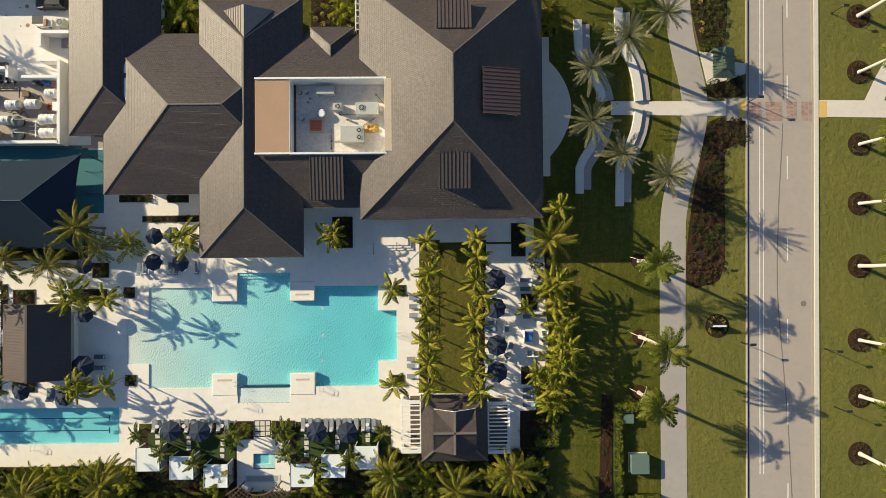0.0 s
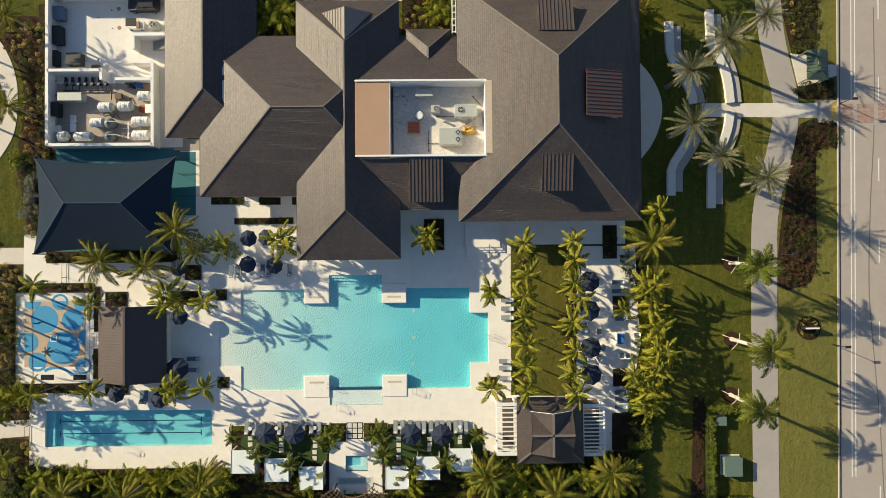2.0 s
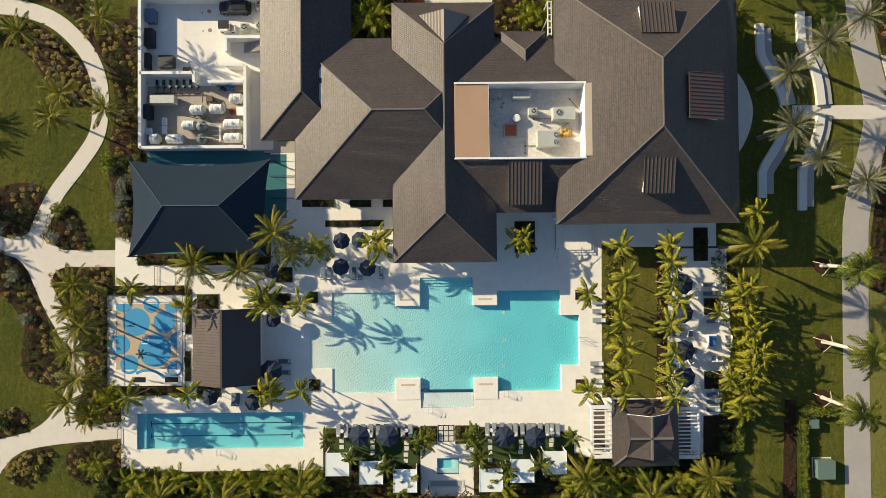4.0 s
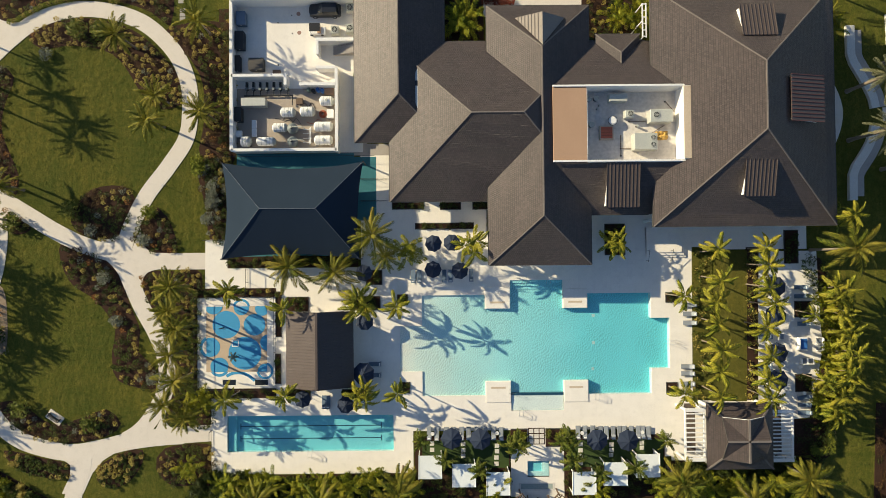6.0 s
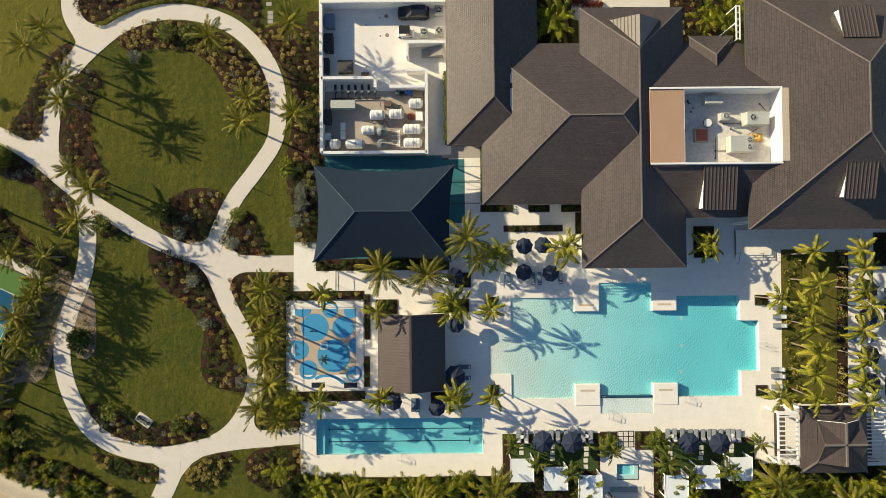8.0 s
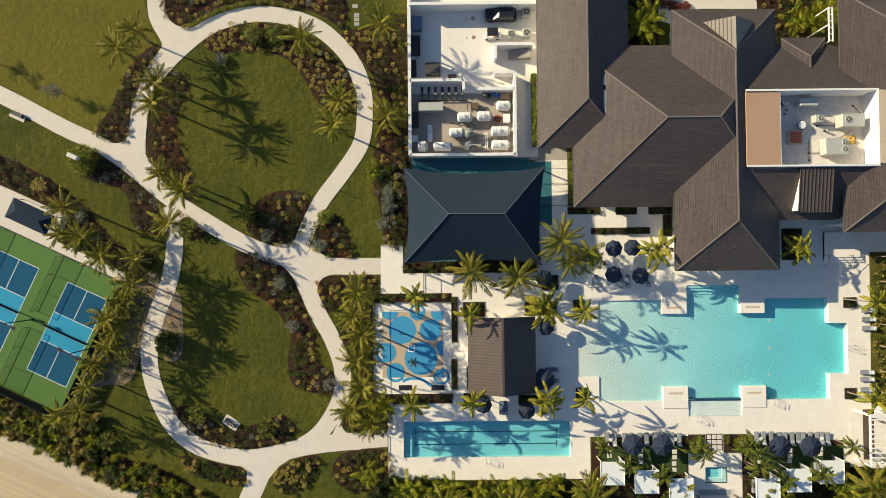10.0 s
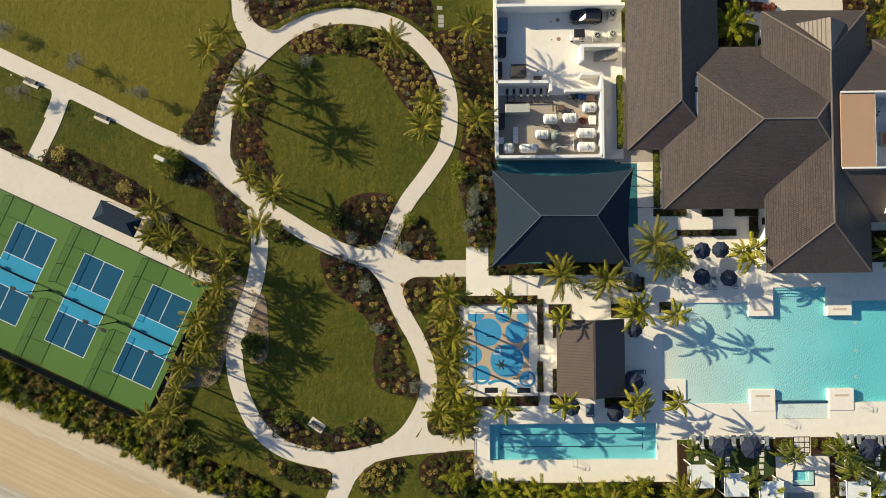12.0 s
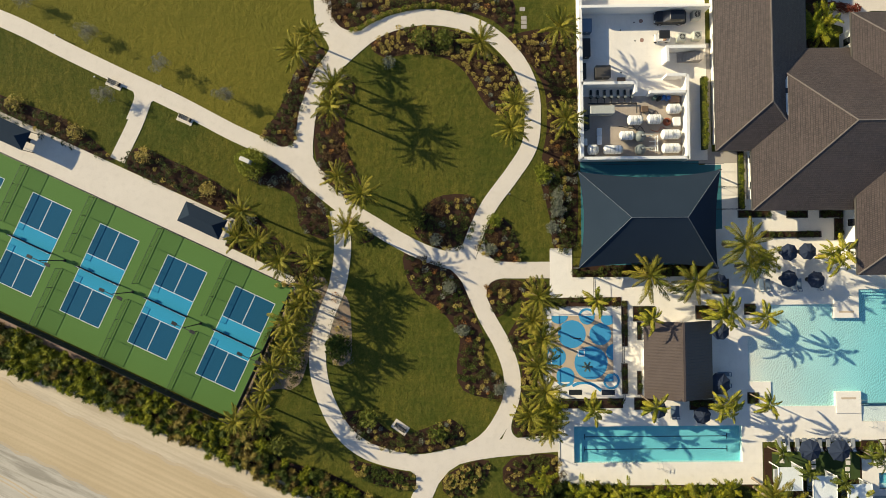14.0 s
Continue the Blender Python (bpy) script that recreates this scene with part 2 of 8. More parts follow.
PALM_COCO = leaf_mat("coconut_frond", (0.016, 0.036, 0.004), (0.15, 0.175, 0.016), (0.46, 0.34, 0.05), 0.42)
PALM_YOUNG = leaf_mat("young_coconut_frond", (0.028, 0.050, 0.006), (0.24, 0.235, 0.022), (0.52, 0.40, 0.06), 0.4)
PALM_FEATHER = leaf_mat("feather_frond", (0.065, 0.100, 0.010), (0.37, 0.36, 0.035), (0.60, 0.46, 0.06), 0.36)
PALM_FOX = leaf_mat("foxtail_frond", (0.022, 0.046, 0.008), (0.13, 0.17, 0.022), (0.34, 0.30, 0.05), 0.3)
PALM_CLUMP = leaf_mat("areca_frond", (0.045, 0.085, 0.005), (0.30, 0.31, 0.018), (0.55, 0.42, 0.04), 0.3)
PALM_DATE = leaf_mat("date_frond", (0.045, 0.055, 0.020), (0.25, 0.25, 0.13), (0.36, 0.31, 0.17), 0.3)
PALM_ROYAL = leaf_mat("royal_frond", (0.028, 0.055, 0.008), (0.14, 0.17, 0.018), (0.26, 0.21, 0.03), 0.3)
BARK = plain("palm_bark", (0.16, 0.125, 0.09), (0.26, 0.21, 0.155), big=2.0, fine=14, rough=0.95, bump=0.6)
PALE_BARK = plain("royal_bark", (0.48, 0.43, 0.36), (0.62, 0.57, 0.49), big=2.0, fine=10, rough=0.8)
SHAFT = plain("crownshaft_green", (0.10, 0.15, 0.03), (0.15, 0.2, 0.05), rough=0.5)
LEAF_GREEN = leaf_mat("shrub_green", (0.036, 0.058, 0.010), (0.105, 0.13, 0.02), (0.15, 0.14, 0.03), 0.2)
LEAF_DARK = leaf_mat("shrub_dark", (0.022, 0.036, 0.009), (0.062, 0.078, 0.018), (0.09, 0.08, 0.025), 0.2)
LEAF_YELLOW = leaf_mat("shrub_yellow", (0.27, 0.215, 0.045), (0.48, 0.385, 0.10), (0.46, 0.33, 0.09), 0.2)
LEAF_SILVER = leaf_mat("shrub_silver", (0.12, 0.135, 0.095), (0.26, 0.27, 0.20), (0.24, 0.23, 0.16), 0.2)
LEAF_GREY = leaf_mat("grey_green_feather", (0.11, 0.115, 0.085), (0.24, 0.24, 0.185), (0.20, 0.18, 0.13), 0.2)
LEAF_ORANGE = leaf_mat("shrub_orange", (0.22, 0.085, 0.02), (0.38, 0.16, 0.04), (0.2, 0.16, 0.05), 0.3)
LEAF_RED = leaf_mat("shrub_brown", (0.07, 0.035, 0.014), (0.13, 0.075, 0.028), (0.11, 0.1, 0.03), 0.2)
LEAF_BUSH = leaf_mat("bush_green", (0.055, 0.080, 0.010), (0.17, 0.185, 0.028), (0.24, 0.21, 0.04), 0.2)
LEAF_OLIVE = leaf_mat("olive_brown_leaf", (0.07, 0.055, 0.012), (0.22, 0.16, 0.04), (0.3, 0.2, 0.05), 0.3)
LEAF_CRIMSON = leaf_mat("crimson_leaf", (0.09, 0.018, 0.012), (0.24, 0.05, 0.03), (0.3, 0.1, 0.05), 0.2)
LEAF_HEDGE = leaf_mat("hedge_leaf", (0.10, 0.13, 0.012), (0.26, 0.28, 0.03), (0.32, 0.28, 0.04), 0.2)
CANVAS = plain("navy_canvas", (0.014, 0.022, 0.045), (0.024, 0.036, 0.066), big=2.0, fine=18, rough=0.85, vary=0.2)
SLING = plain("grey_sling", (0.22, 0.24, 0.27), (0.32, 0.34, 0.36), big=2.0, fine=20, rough=0.8, vary=0.3)
SLING_BLUE = plain("slate_blue_sling", (0.10, 0.15, 0.21), (0.15, 0.2, 0.26), big=2.0, fine=20, rough=0.8, vary=0.3)
CABANA = plain("white_corrugated_sheet", (0.70, 0.73, 0.71), (0.79, 0.81, 0.79), big=1.0, rough=0.6)
STONE = plain("cast_stone", (0.58, 0.54, 0.48), (0.7, 0.66, 0.6), big=1.0, fine=10, rough=0.85)
STEEL = plain("brushed_steel", (0.5, 0.5, 0.5), (0.62, 0.62, 0.62), rough=0.3, metal=0.9, bump=0.05)
UNIT = plain("grey_green_unit", (0.42, 0.43, 0.38), (0.52, 0.52, 0.46), big=1.5, rough=0.5, metal=0.1)
GREEN_BOX = plain("utility_green", (0.105, 0.155, 0.125), (0.135, 0.19, 0.155), big=1.5, rough=0.5)
GREEN_ROOF = plain("green_metal_roof", (0.075, 0.105, 0.075), (0.11, 0.145, 0.10), big=1.2, rough=0.4, metal=0.3)
WOOD = plain("brown_timber", (0.10, 0.065, 0.04), (0.16, 0.105, 0.07), big=2, fine=12, rough=0.7)
TIMBER = plain("pale_stake_timber", (0.42, 0.35, 0.26), (0.55, 0.47, 0.36), big=2, fine=12, rough=0.8)
RUST = plain("rust_red_frame", (0.30, 0.075, 0.035), (0.42, 0.13, 0.06), rough=0.6)
TARP = plain("blue_plastic", (0.03, 0.12, 0.38), (0.05, 0.18, 0.48), rough=0.4)
PAD_BLUE = plain("pad_mid_blue", (0.035, 0.25, 0.47), (0.05, 0.30, 0.54), big=0.6, rough=0.7)
PAD_TAN = plain("pad_tan", (0.44, 0.335, 0.235), (0.53, 0.41, 0.295), big=0.6, rough=0.8)
TURF = plain("artificial_turf", (0.030, 0.052, 0.012), (0.045, 0.075, 0.016), big=1, fine=18, rough=0.95)
CARBODY = plain("black_car_paint", (0.010, 0.013, 0.020), (0.016, 0.021, 0.032), rough=0.4, bump=0.0, spec=0.4)
TYRE = plain("tyre_rubber", (0.015, 0.015, 0.015), (0.03, 0.03, 0.03), rough=0.9)
SCREEN = plain("black_windscreen_mesh", (0.008, 0.008, 0.009), (0.016, 0.016, 0.017), rough=0.9)
def netting_mat():
    """Fine dark green netting: mostly open."""
    m = Nodes("green_netting")
    m.done(m.mix(m.noise(30), (0.03, 0.06, 0.03), (0.05, 0.09, 0.045)), 0.8)
    clear = m.node("BsdfTransparent")
    mixed = m.tree.nodes.new("ShaderNodeMixShader")
    mixed.inputs[0].default_value = 0.085
    m.tree.links.new(clear.outputs[0], mixed.inputs[1])
    m.tree.links.new(m.bsdf.outputs[0], mixed.inputs[2])
    m.tree.links.new(mixed.outputs[0], m.tree.nodes["Material Output"].inputs["Surface"])
    return m.mat


NETTING = netting_mat()
GRAVEL = plain("pinkish_gravel", (0.22, 0.15, 0.115), (0.34, 0.25, 0.2), big=2, fine=12, rough=0.95, bump=0.9)
BLACK = plain("black_metal", (0.014, 0.014, 0.015), (0.03, 0.03, 0.03), rough=0.45)


# ---- building blocks ----
def part(name, bm, material, parent=None, label=""):
    """One mesh object of a bmesh, under a thing or a part."""
    me = bpy.data.meshes.new(name)
    bm.to_mesh(me)
    bm.free()
    me.materials.append(material)
    ob = new(name, me)
    ob.parent = parent
    return tagged(ob, label)


def share(name, me, parent, m):
    """Another part on the same mesh."""
    ob = new(name, me)
    ob.parent = parent
    ob.matrix_basis = m
    return ob


def thing(name, at, label, category, group="", kind="", turn=0.0):
    ob = new(name)
    ob.empty_display_size = 0.3
    ob.matrix_basis = pose(*at, 0, 0, turn)
    return tagged(ob, label, category, group, kind)


def box(bm, x0, x1, y0, y1, z0, z1, bevel=0.0, m=None):
    vs = [bm.verts.new(((m @ Vector(p)) if m else p)) for p in ((x0, y0, z0), (x1, y0, z0), (x1, y1, z0), (x0, y1, z0), (x0, y0, z1), (x1, y0, z1), (x1, y1, z1), (x0, y1, z1))]
    fs = [bm.faces.new([vs[i] for i in f]) for f in ((3, 2, 1, 0), (4, 5, 6, 7), (0, 1, 5, 4), (1, 2, 6, 5), (2, 3, 7, 6), (3, 0, 4, 7))]
    if bevel:
        es = {e for f in fs for e in f.edges}
        bmesh.ops.bevel(bm, geom=list(es), offset=bevel, segments=1, affect="EDGES")
    return bm


def boxed(x0, x1, y0, y1, z0, z1, bevel=0.0):
    return box(bmesh.new(), x0, x1, y0, y1, z0, z1, bevel)


def rod(bm, p, q, r0, r1=None, sides=6):
    """A round bar from p to q."""
    p, q = Vector(p), Vector(q)
    r1 = r0 if r1 is None else r1
    turn = (q - p).to_track_quat("Z", "Y")
    rings = []
    for c, r in ((p, r0), (q, r1)):
        rings.append([bm.verts.new(c + turn @ Vector((r * math.cos(k * 2 * math.pi / sides), r * math.sin(k * 2 * math.pi / sides), 0))) for k in range(sides)])
    for k in range(sides):
        bm.faces.new((rings[0][k], rings[0][(k + 1) % sides], rings[1][(k + 1) % sides], rings[1][k]))
    bm.faces.new(rings[0][::-1])
    bm.faces.new(rings[1])
    return bm


def beam(bm, p, q, wide, tall):
    """A square bar from p to q, upright across."""
    p, q = Vector(p), Vector(q)
    ahead = (q - p).normalized()
    side = ahead.cross(Vector((0, 0, 1))).normalized() * wide / 2
    up = side.cross(ahead).normalized() * tall / 2
    ends = [[bm.verts.new(c + s * side + u * up) for s, u in ((-1, -1), (1, -1), (1, 1), (-1, 1))] for c in (p, q)]
    for k in range(4):
        bm.faces.new((ends[0][k], ends[0][(k + 1) % 4], ends[1][(k + 1) % 4], ends[1][k]))
    bm.faces.new(ends[0][::-1])
    bm.faces.new(ends[1])
    return bm


def slab(outline, z0, z1, holes=()):
    """A flat plate with an outline, holes, and sides."""
    bm = bmesh.new()
    for ring in (outline, *holes):
        vs = [bm.verts.new((x, y, z1)) for x, y in ring]
        for a, b in zip(vs, vs[1:] + vs[:1]):
            bm.edges.new((a, b))
    bmesh.ops.triangle_fill(bm, use_beauty=True, use_dissolve=False, edges=bm.edges[:])
    for f in bm.faces:
        if f.normal.z < 0:
            f.normal_flip()
    if z0 < z1:
        edges = [e for e in bm.edges if e.is_boundary]
        got = bmesh.ops.extrude_edge_only(bm, edges=edges)
        for v in got["geom"]:
            if isinstance(v, bmesh.types.BMVert):
                v.co.z = z0
    bmesh.ops.recalc_face_normals(bm, faces=bm.faces[:])
    if sum(f.normal.z * f.calc_area() for f in bm.faces) < 0:
        bmesh.ops.reverse_faces(bm, faces=bm.faces[:])
    return bm


def smooth_line(points, step=0.8, closed=False):
    """A smooth line through the points."""
    n, out = len(points), []
    get = (lambda i: Vector(points[i % n])) if closed else (lambda i: Vector(points[max(0, min(n - 1, i))]))
    for i in range(n if closed else n - 1):
        a, b, c, d = (get(i + k) for k in (-1, 0, 1, 2))
        count = max(2, int((c - b).length / step))
        for k in range(count):
            u = k / count
            out.append(tuple(0.5 * (2 * b + (c - a) * u + (2 * a - 5 * b + 4 * c - d) * u * u + (3 * b - a - 3 * c + d) * u**3)))
    if not closed:
        out.append(tuple(points[-1]))
    return out


def strip_outline(points, wide):
    """The outline of a band along a line."""
    line = [Vector(p) for p in points]
    left, right = [], []
    for i, p in enumerate(line):
        d = (line[min(i + 1, len(line) - 1)] - line[max(i - 1, 0)]).normalized()
        nrm = Vector((-d.y, d.x)) * wide / 2
        left.append(tuple(p + nrm))
        right.append(tuple(p - nrm))
    return left + right[::-1]


def band(points, wide, z0, z1):
    """A plate along a line, made of quads."""
    ring = strip_outline(points, wide)
    n = len(ring) // 2
    bm = bmesh.new()
    top = [bm.verts.new((x, y, z1)) for x, y in ring]
    low = [bm.verts.new((x, y, z0)) for x, y in ring]
    for i in range(n - 1):
        j = len(ring) - 1 - i
        bm.faces.new((top[i], top[j], top[j - 1], top[i + 1]))
    m = len(ring)
    for i in range(m):
        bm.faces.new((top[i], top[(i + 1) % m], low[(i + 1) % m], low[i]))
    bmesh.ops.recalc_face_normals(bm, faces=bm.faces[:])
    if sum(f.normal.z * f.calc_area() for f in bm.faces) < 0:
        bmesh.ops.reverse_faces(bm, faces=bm.faces[:])
    return bm


def rect(x0, x1, y0, y1):
    return [(x0, y0), (x1, y0), (x1, y1), (x0, y1)]


def structure(name, bm, material, label, category):
    return tagged(part(name, bm, material), label, category, "", "structure")


# ---- ground, pools, deck, road, paths ----
# Main pool: stepped outline, mirrored about y = -12.25.
POOL = [(-40.8, -5.0), (-31.65, -5.0), (-31.65, -7.05), (-27.95, -7.05), (-27.95, -2.9), (-20.3, -2.9), (-20.3, -7.05), (-16.7, -7.05), (-16.7, -4.9), (-7.5, -4.9), (-7.5, -8.55), (-4.8, -8.55),
        (-4.8, -15.85), (-7.5, -15.85), (-7.5, -19.5), (-16.7, -19.5), (-16.7, -17.5), (-20.3, -17.5), (-20.3, -21.8), (-27.95, -21.8), (-27.95, -17.5), (-31.65, -17.5), (-31.65, -19.55), (-40.8, -19.55), (-40.8, -16.0), (-44.0, -16.0), (-44.0, -9.4), (-40.8, -9.4)]
LAP = rect(-69.1, -45.05, -27.4, -22.2)
SPA = rect(-25.7, -22.55, -31.35, -29.1)
pools = [POOL, LAP, SPA]
structure("ground", slab(rect(-420, 380, -330, 330), -0.06, -0.06, pools), LAWN, "mown green-yellow lawn spreading all round the club", "ground")

DECK_RING = [(-72.2, 3.4), (-69.0, 3.4), (-69.0, -0.8), (-49.6, -0.8), (-49.6, 15.5), (-44.9, 15.5), (-44.9, 24.0), (15.4, 24.0), (15.4, 1.3), (-0.2, 1.3), (-0.6, -20.6), (-2.9, -20.6), (-2.9, -28.6), (-8.0, -28.6), (-8.0, -24.6),
             (-19.6, -24.6), (-19.6, -34.6), (-27.0, -34.6), (-27.0, -24.6), (-42.2, -24.6), (-42.2, -30.6), (-71.4, -30.6), (-71.4, -18.9), (-62.0, -18.9), (-62.0, -5.0), (-72.3, -5.0)]
structure("pavement", slab(DECK_RING, -0.3, 0.0, pools), DECK, "pale cream stone pool deck in square slabs", "deck")
structure("pavement_east", slab([(8.2, 1.0), (16.8, 1.0), (17.2, -9.6), (17.5, -12.9), (16.9, -16.2), (15.4, -23.2), (13.1, -23.4), (13.0, -29.1), (7.9, -29.0)], -0.3, 0.0), DECK, "pale stone terrace with loungers beside the small lawn", "deck")
structure("pavement_side", slab([(-52.5, 15.5), (-44.9, 15.5), (-44.9, 17.2), (-48.6, 17.2), (-48.6, 33.0), (-52.5, 33.0)], -0.3, -0.006), WALK, "grey concrete walk beside the service yard", "pavement")
structure("pavement_splash", slab(rect(-73.4, -62.0, -18.2, -5.0), -0.3, 0.004), DECK, "pale slab under the splash pad", "deck")


# Wall tone apart from the floor, evening out sunlit and shaded pool walls.
WATERLINE = plain("pool_wall_tone", (0.46, 0.66, 0.64), (0.54, 0.73, 0.71), rough=0.5)


def basin(name, ring, depth, material, label):
    """Walls and floor of a pool; depth(x, y) gives its depth."""
    bm = slab(ring, 0, 0)
    bmesh.ops.subdivide_edges(bm, edges=bm.edges[:], cuts=1)
    edges = [e for e in bm.edges if e.is_boundary]
    rim = {v for e in edges for v in e.verts}
    got = bmesh.ops.extrude_edge_only(bm, edges=edges)
    for v in got["geom"]:
        if isinstance(v, bmesh.types.BMVert):
            v.co.z = -0.3
    for v in rim:
        v.co.z = -depth(v.co.x, v.co.y)
    for v in bm.verts:
        if v not in rim and not any(e.is_boundary for e in v.link_edges):
            v.co.z = -depth(v.co.x, v.co.y)
    bm.normal_update()
    for f in bm.faces:
        f.material_index = 1 if abs(f.normal.z) < 0.3 else 0
    ob = structure(name, bm, material, label, "pool")
    ob.data.materials.append(WATERLINE)
    return ob


def main_depth(x, y):
    if y < -19.8:
        return 0.28
    if y > -4.5:
        return 0.5
    return 0.06 + max(0.0, min(1.0, (x + 44) / 34)) * 0.9


SPA_STEP = plain("spa_step_plaster", (0.60, 0.78, 0.76), (0.68, 0.84, 0.81), rough=0.6)
basin("pool_basin", POOL, main_depth, POOL_FLOOR, "stepped free-form pool shell of sand plaster, painted aqua where the water is deep")
basin("pool_basin_lap", LAP, lambda x, y: 0.8, LAP_FLOOR, "long aqua lap pool shell")
basin("pool_basin_spa", SPA, lambda x, y: 0.4, LAP_FLOOR, "small square aqua plunge pool shell")
structure("water", slab(POOL, -0.025, -0.025), WATER, "rippled clear turquoise water of the main pool", "water")
structure("water_lap", slab(LAP, -0.05, -0.05), WATER_LAP, "still turquoise water of the lap pool", "water")
for x0, x1, y0, y1, z in ((-23.25, -22.6, -31.3, -29.15, -0.2), (-25.65, -23.25, -31.3, -30.65, -0.2), (-23.6, -23.25, -30.65, -29.15, -0.3)):
    structure("spa_step", boxed(x0, x1, y0, y1, -0.5, z), SPA_STEP, "pale plaster step inside the plunge pool", "pool step")
structure("water_spa", slab(SPA, -0.05, -0.05), WATER_LAP, "turquoise water of the small plunge pool", "water")

structure("pavement_north", slab([(-33.8, 45.0), (-33.9, 39.2), (-33.4, 37.7), (-32.5, 36.4), (-31.0, 35.7), (-29.2, 35.2), (-29.3, 32.5), (-27.5, 32.5), (-26.1, 36.6), (-23.6, 39.1), (-23.4, 44.9)], -0.2, 0.03), PATH, "pale curved paving in the north court", "pavement")

structure("pavement_north_walk", slab([(-26.4, 45.5), (-26.5, 37.5), (-15.3, 37.3), (-15.1, 45.4)], -0.2, 0.034), PATH, "pale paving north of the wing", "pavement")

GUTTER = plain("kerb_shade", (0.05, 0.046, 0.043), (0.08, 0.073, 0.067), rough=0.7)
# Road along the east side, with kerbs, lines and a brick crossing.
def along_road(x, y):
    return x + 0.0168 * (y - 20)


def road_quad(x0, x1, y0, y1):
    return [(along_road(x0, y0), y0), (along_road(x1, y0), y0), (along_road(x1, y1), y1), (along_road(x0, y1), y1)]


structure("road", slab(road_quad(47.15, 57.1, -330, 330), -0.3, -0.03), ROAD, "worn pale asphalt road with two lanes", "road")
structure("lawn_north_west", slab([(-190, 53.5), (-152.3, 39.4), (-131.2, 28.8), (-119.0, 22.6), (-110.5, 18.4), (-109.4, 19.5), (-108.6, 23.5), (-106.2, 28.2), (-104.3, 32.0), (-106.0, 36.5), (-107.0, 41.0), (-107.5, 75.0), (-190, 75)], -0.0583, -0.0583), LAWN_SUNNY, "sunny yellow-green lawn north of the long path", "lawn")
structure("lawn_verge_east", slab(road_quad(57.75, 140, -330, 330), -0.0585, -0.0585), LAWN_DRY, "paler mown grass beyond the road", "lawn")
structure("lawn_verge_west", slab(road_quad(36.0, 46.95, -330, 330), -0.0582, -0.0582), LAWN_DRY, "paler mown grass verge beside the road", "lawn")
structure("kerb_west", slab(road_quad(46.95, 47.15, -330, 330), -0.3, 0.13), WALK, "narrow grey concrete kerb", "kerb")
structure("kerb_east", slab(road_quad(57.1, 57.75, -330, 330), -0.3, 0.05), KERB, "broad cream concrete gutter kerb", "kerb")
for i, (x, a, b) in enumerate(((49.0, 22.4, 330), (49.55, 22.4, 330), (48.95, -33.0, 18.2), (49.5, -33.0, 18.2))):
    structure("road_line", slab(road_quad(x, x + 0.14, a, b), -0.03, -0.024), PAINT, "long white edge line painted on the road", "road line")
for k in range(-14, 20):
    y = 34.2 - 12.0 * k
    if 16 < y < 22:
        continue
    structure("road_dash", slab(road_quad(53.05, 53.2, y, y + 3.4), -0.03, -0.024), PAINT, "short white lane dash on the road", "road line")
# Dark strip painted on the road as the shadow at the kerb's foot.
structure("road_gutter", slab(road_quad(47.15, 47.4, -330, 330), -0.03, -0.025), GUTTER, "narrow dark strip painted as the kerb's shadow", "road line")
FADED = plain("faded_yellow_paint", (0.46, 0.36, 0.18), (0.54, 0.43, 0.24), rough=0.7)
structure("road_line_yellow", slab(road_quad(56.65, 56.8, -330, 330), -0.03, -0.024), FADED, "pale yellow line beside the gutter", "road line")
SEALANT = plain("joint_sealant", (0.15, 0.13, 0.115), (0.23, 0.2, 0.175), rough=0.7)
structure("road_seam", band(smooth_line([(52.7, 36), (52.5, 20), (51.6, 6), (51.2, -6), (51.9, -18), (52.4, -26), (52.9, -40)], 1.0), 0.16, -0.03, -0.025), SEALANT, "dark wandering seam in the asphalt", "road seam")

# Public sidewalk beside the road.
structure("sidewalk", band(smooth_line([(36.6, 60), (37.2, 34.8), (39.4, 22.2), (38.5, 15.1), (36.4, 7.2), (35.8, -2), (35.5, -36.3), (35.2, -120)], 1.5), 3.8, -0.2, -0.02), WALK, "broad grey concrete sidewalk", "pavement")
structure("sidewalk_branch", slab([(27.0, 19.9), (45.6, 19.6), (45.6, 21.8), (27.0, 21.9)], -0.2, -0.012), PATH, "pale path from the club door to the crossing", "pavement")
structure("ramp_west", slab(rect(44.0, 47.1, 18.9, 22.2), -0.2, -0.004), WALK, "grey kerb ramp at the crossing", "pavement")
structure("pavement_far", slab([(57.8, 19.4), (80, 19.0), (80, 21.6), (57.8, 21.9)], -0.2, -0.015), PATH, "pale path beyond the road", "pavement")
structure("pavement_far_path", band(smooth_line([(65.5, 20.5), (67.5, 24.5), (70.5, 30), (73.5, 38)], 1.0), 2.6, -0.2, -0.02), PATH, "pale path bending away beyond the road", "pavement")

# Garden paths west of the building.
WAYS = []
WAYS.append(("garden_path_long", 2.4, [(-170.0, 44.4), (-152.3, 38.0), (-142.3, 33.0), (-134.8, 29.3), (-126.5, 25.3), (-118.3, 20.9), (-113.3, 18.5), (-109.2, 15.8), (-105.8, 12.9), (-101.8, 9.7), (-97.7, 7.1), (-93.6, 4.6), (-89.6, 2.7), (-84.5, 1.2)]))
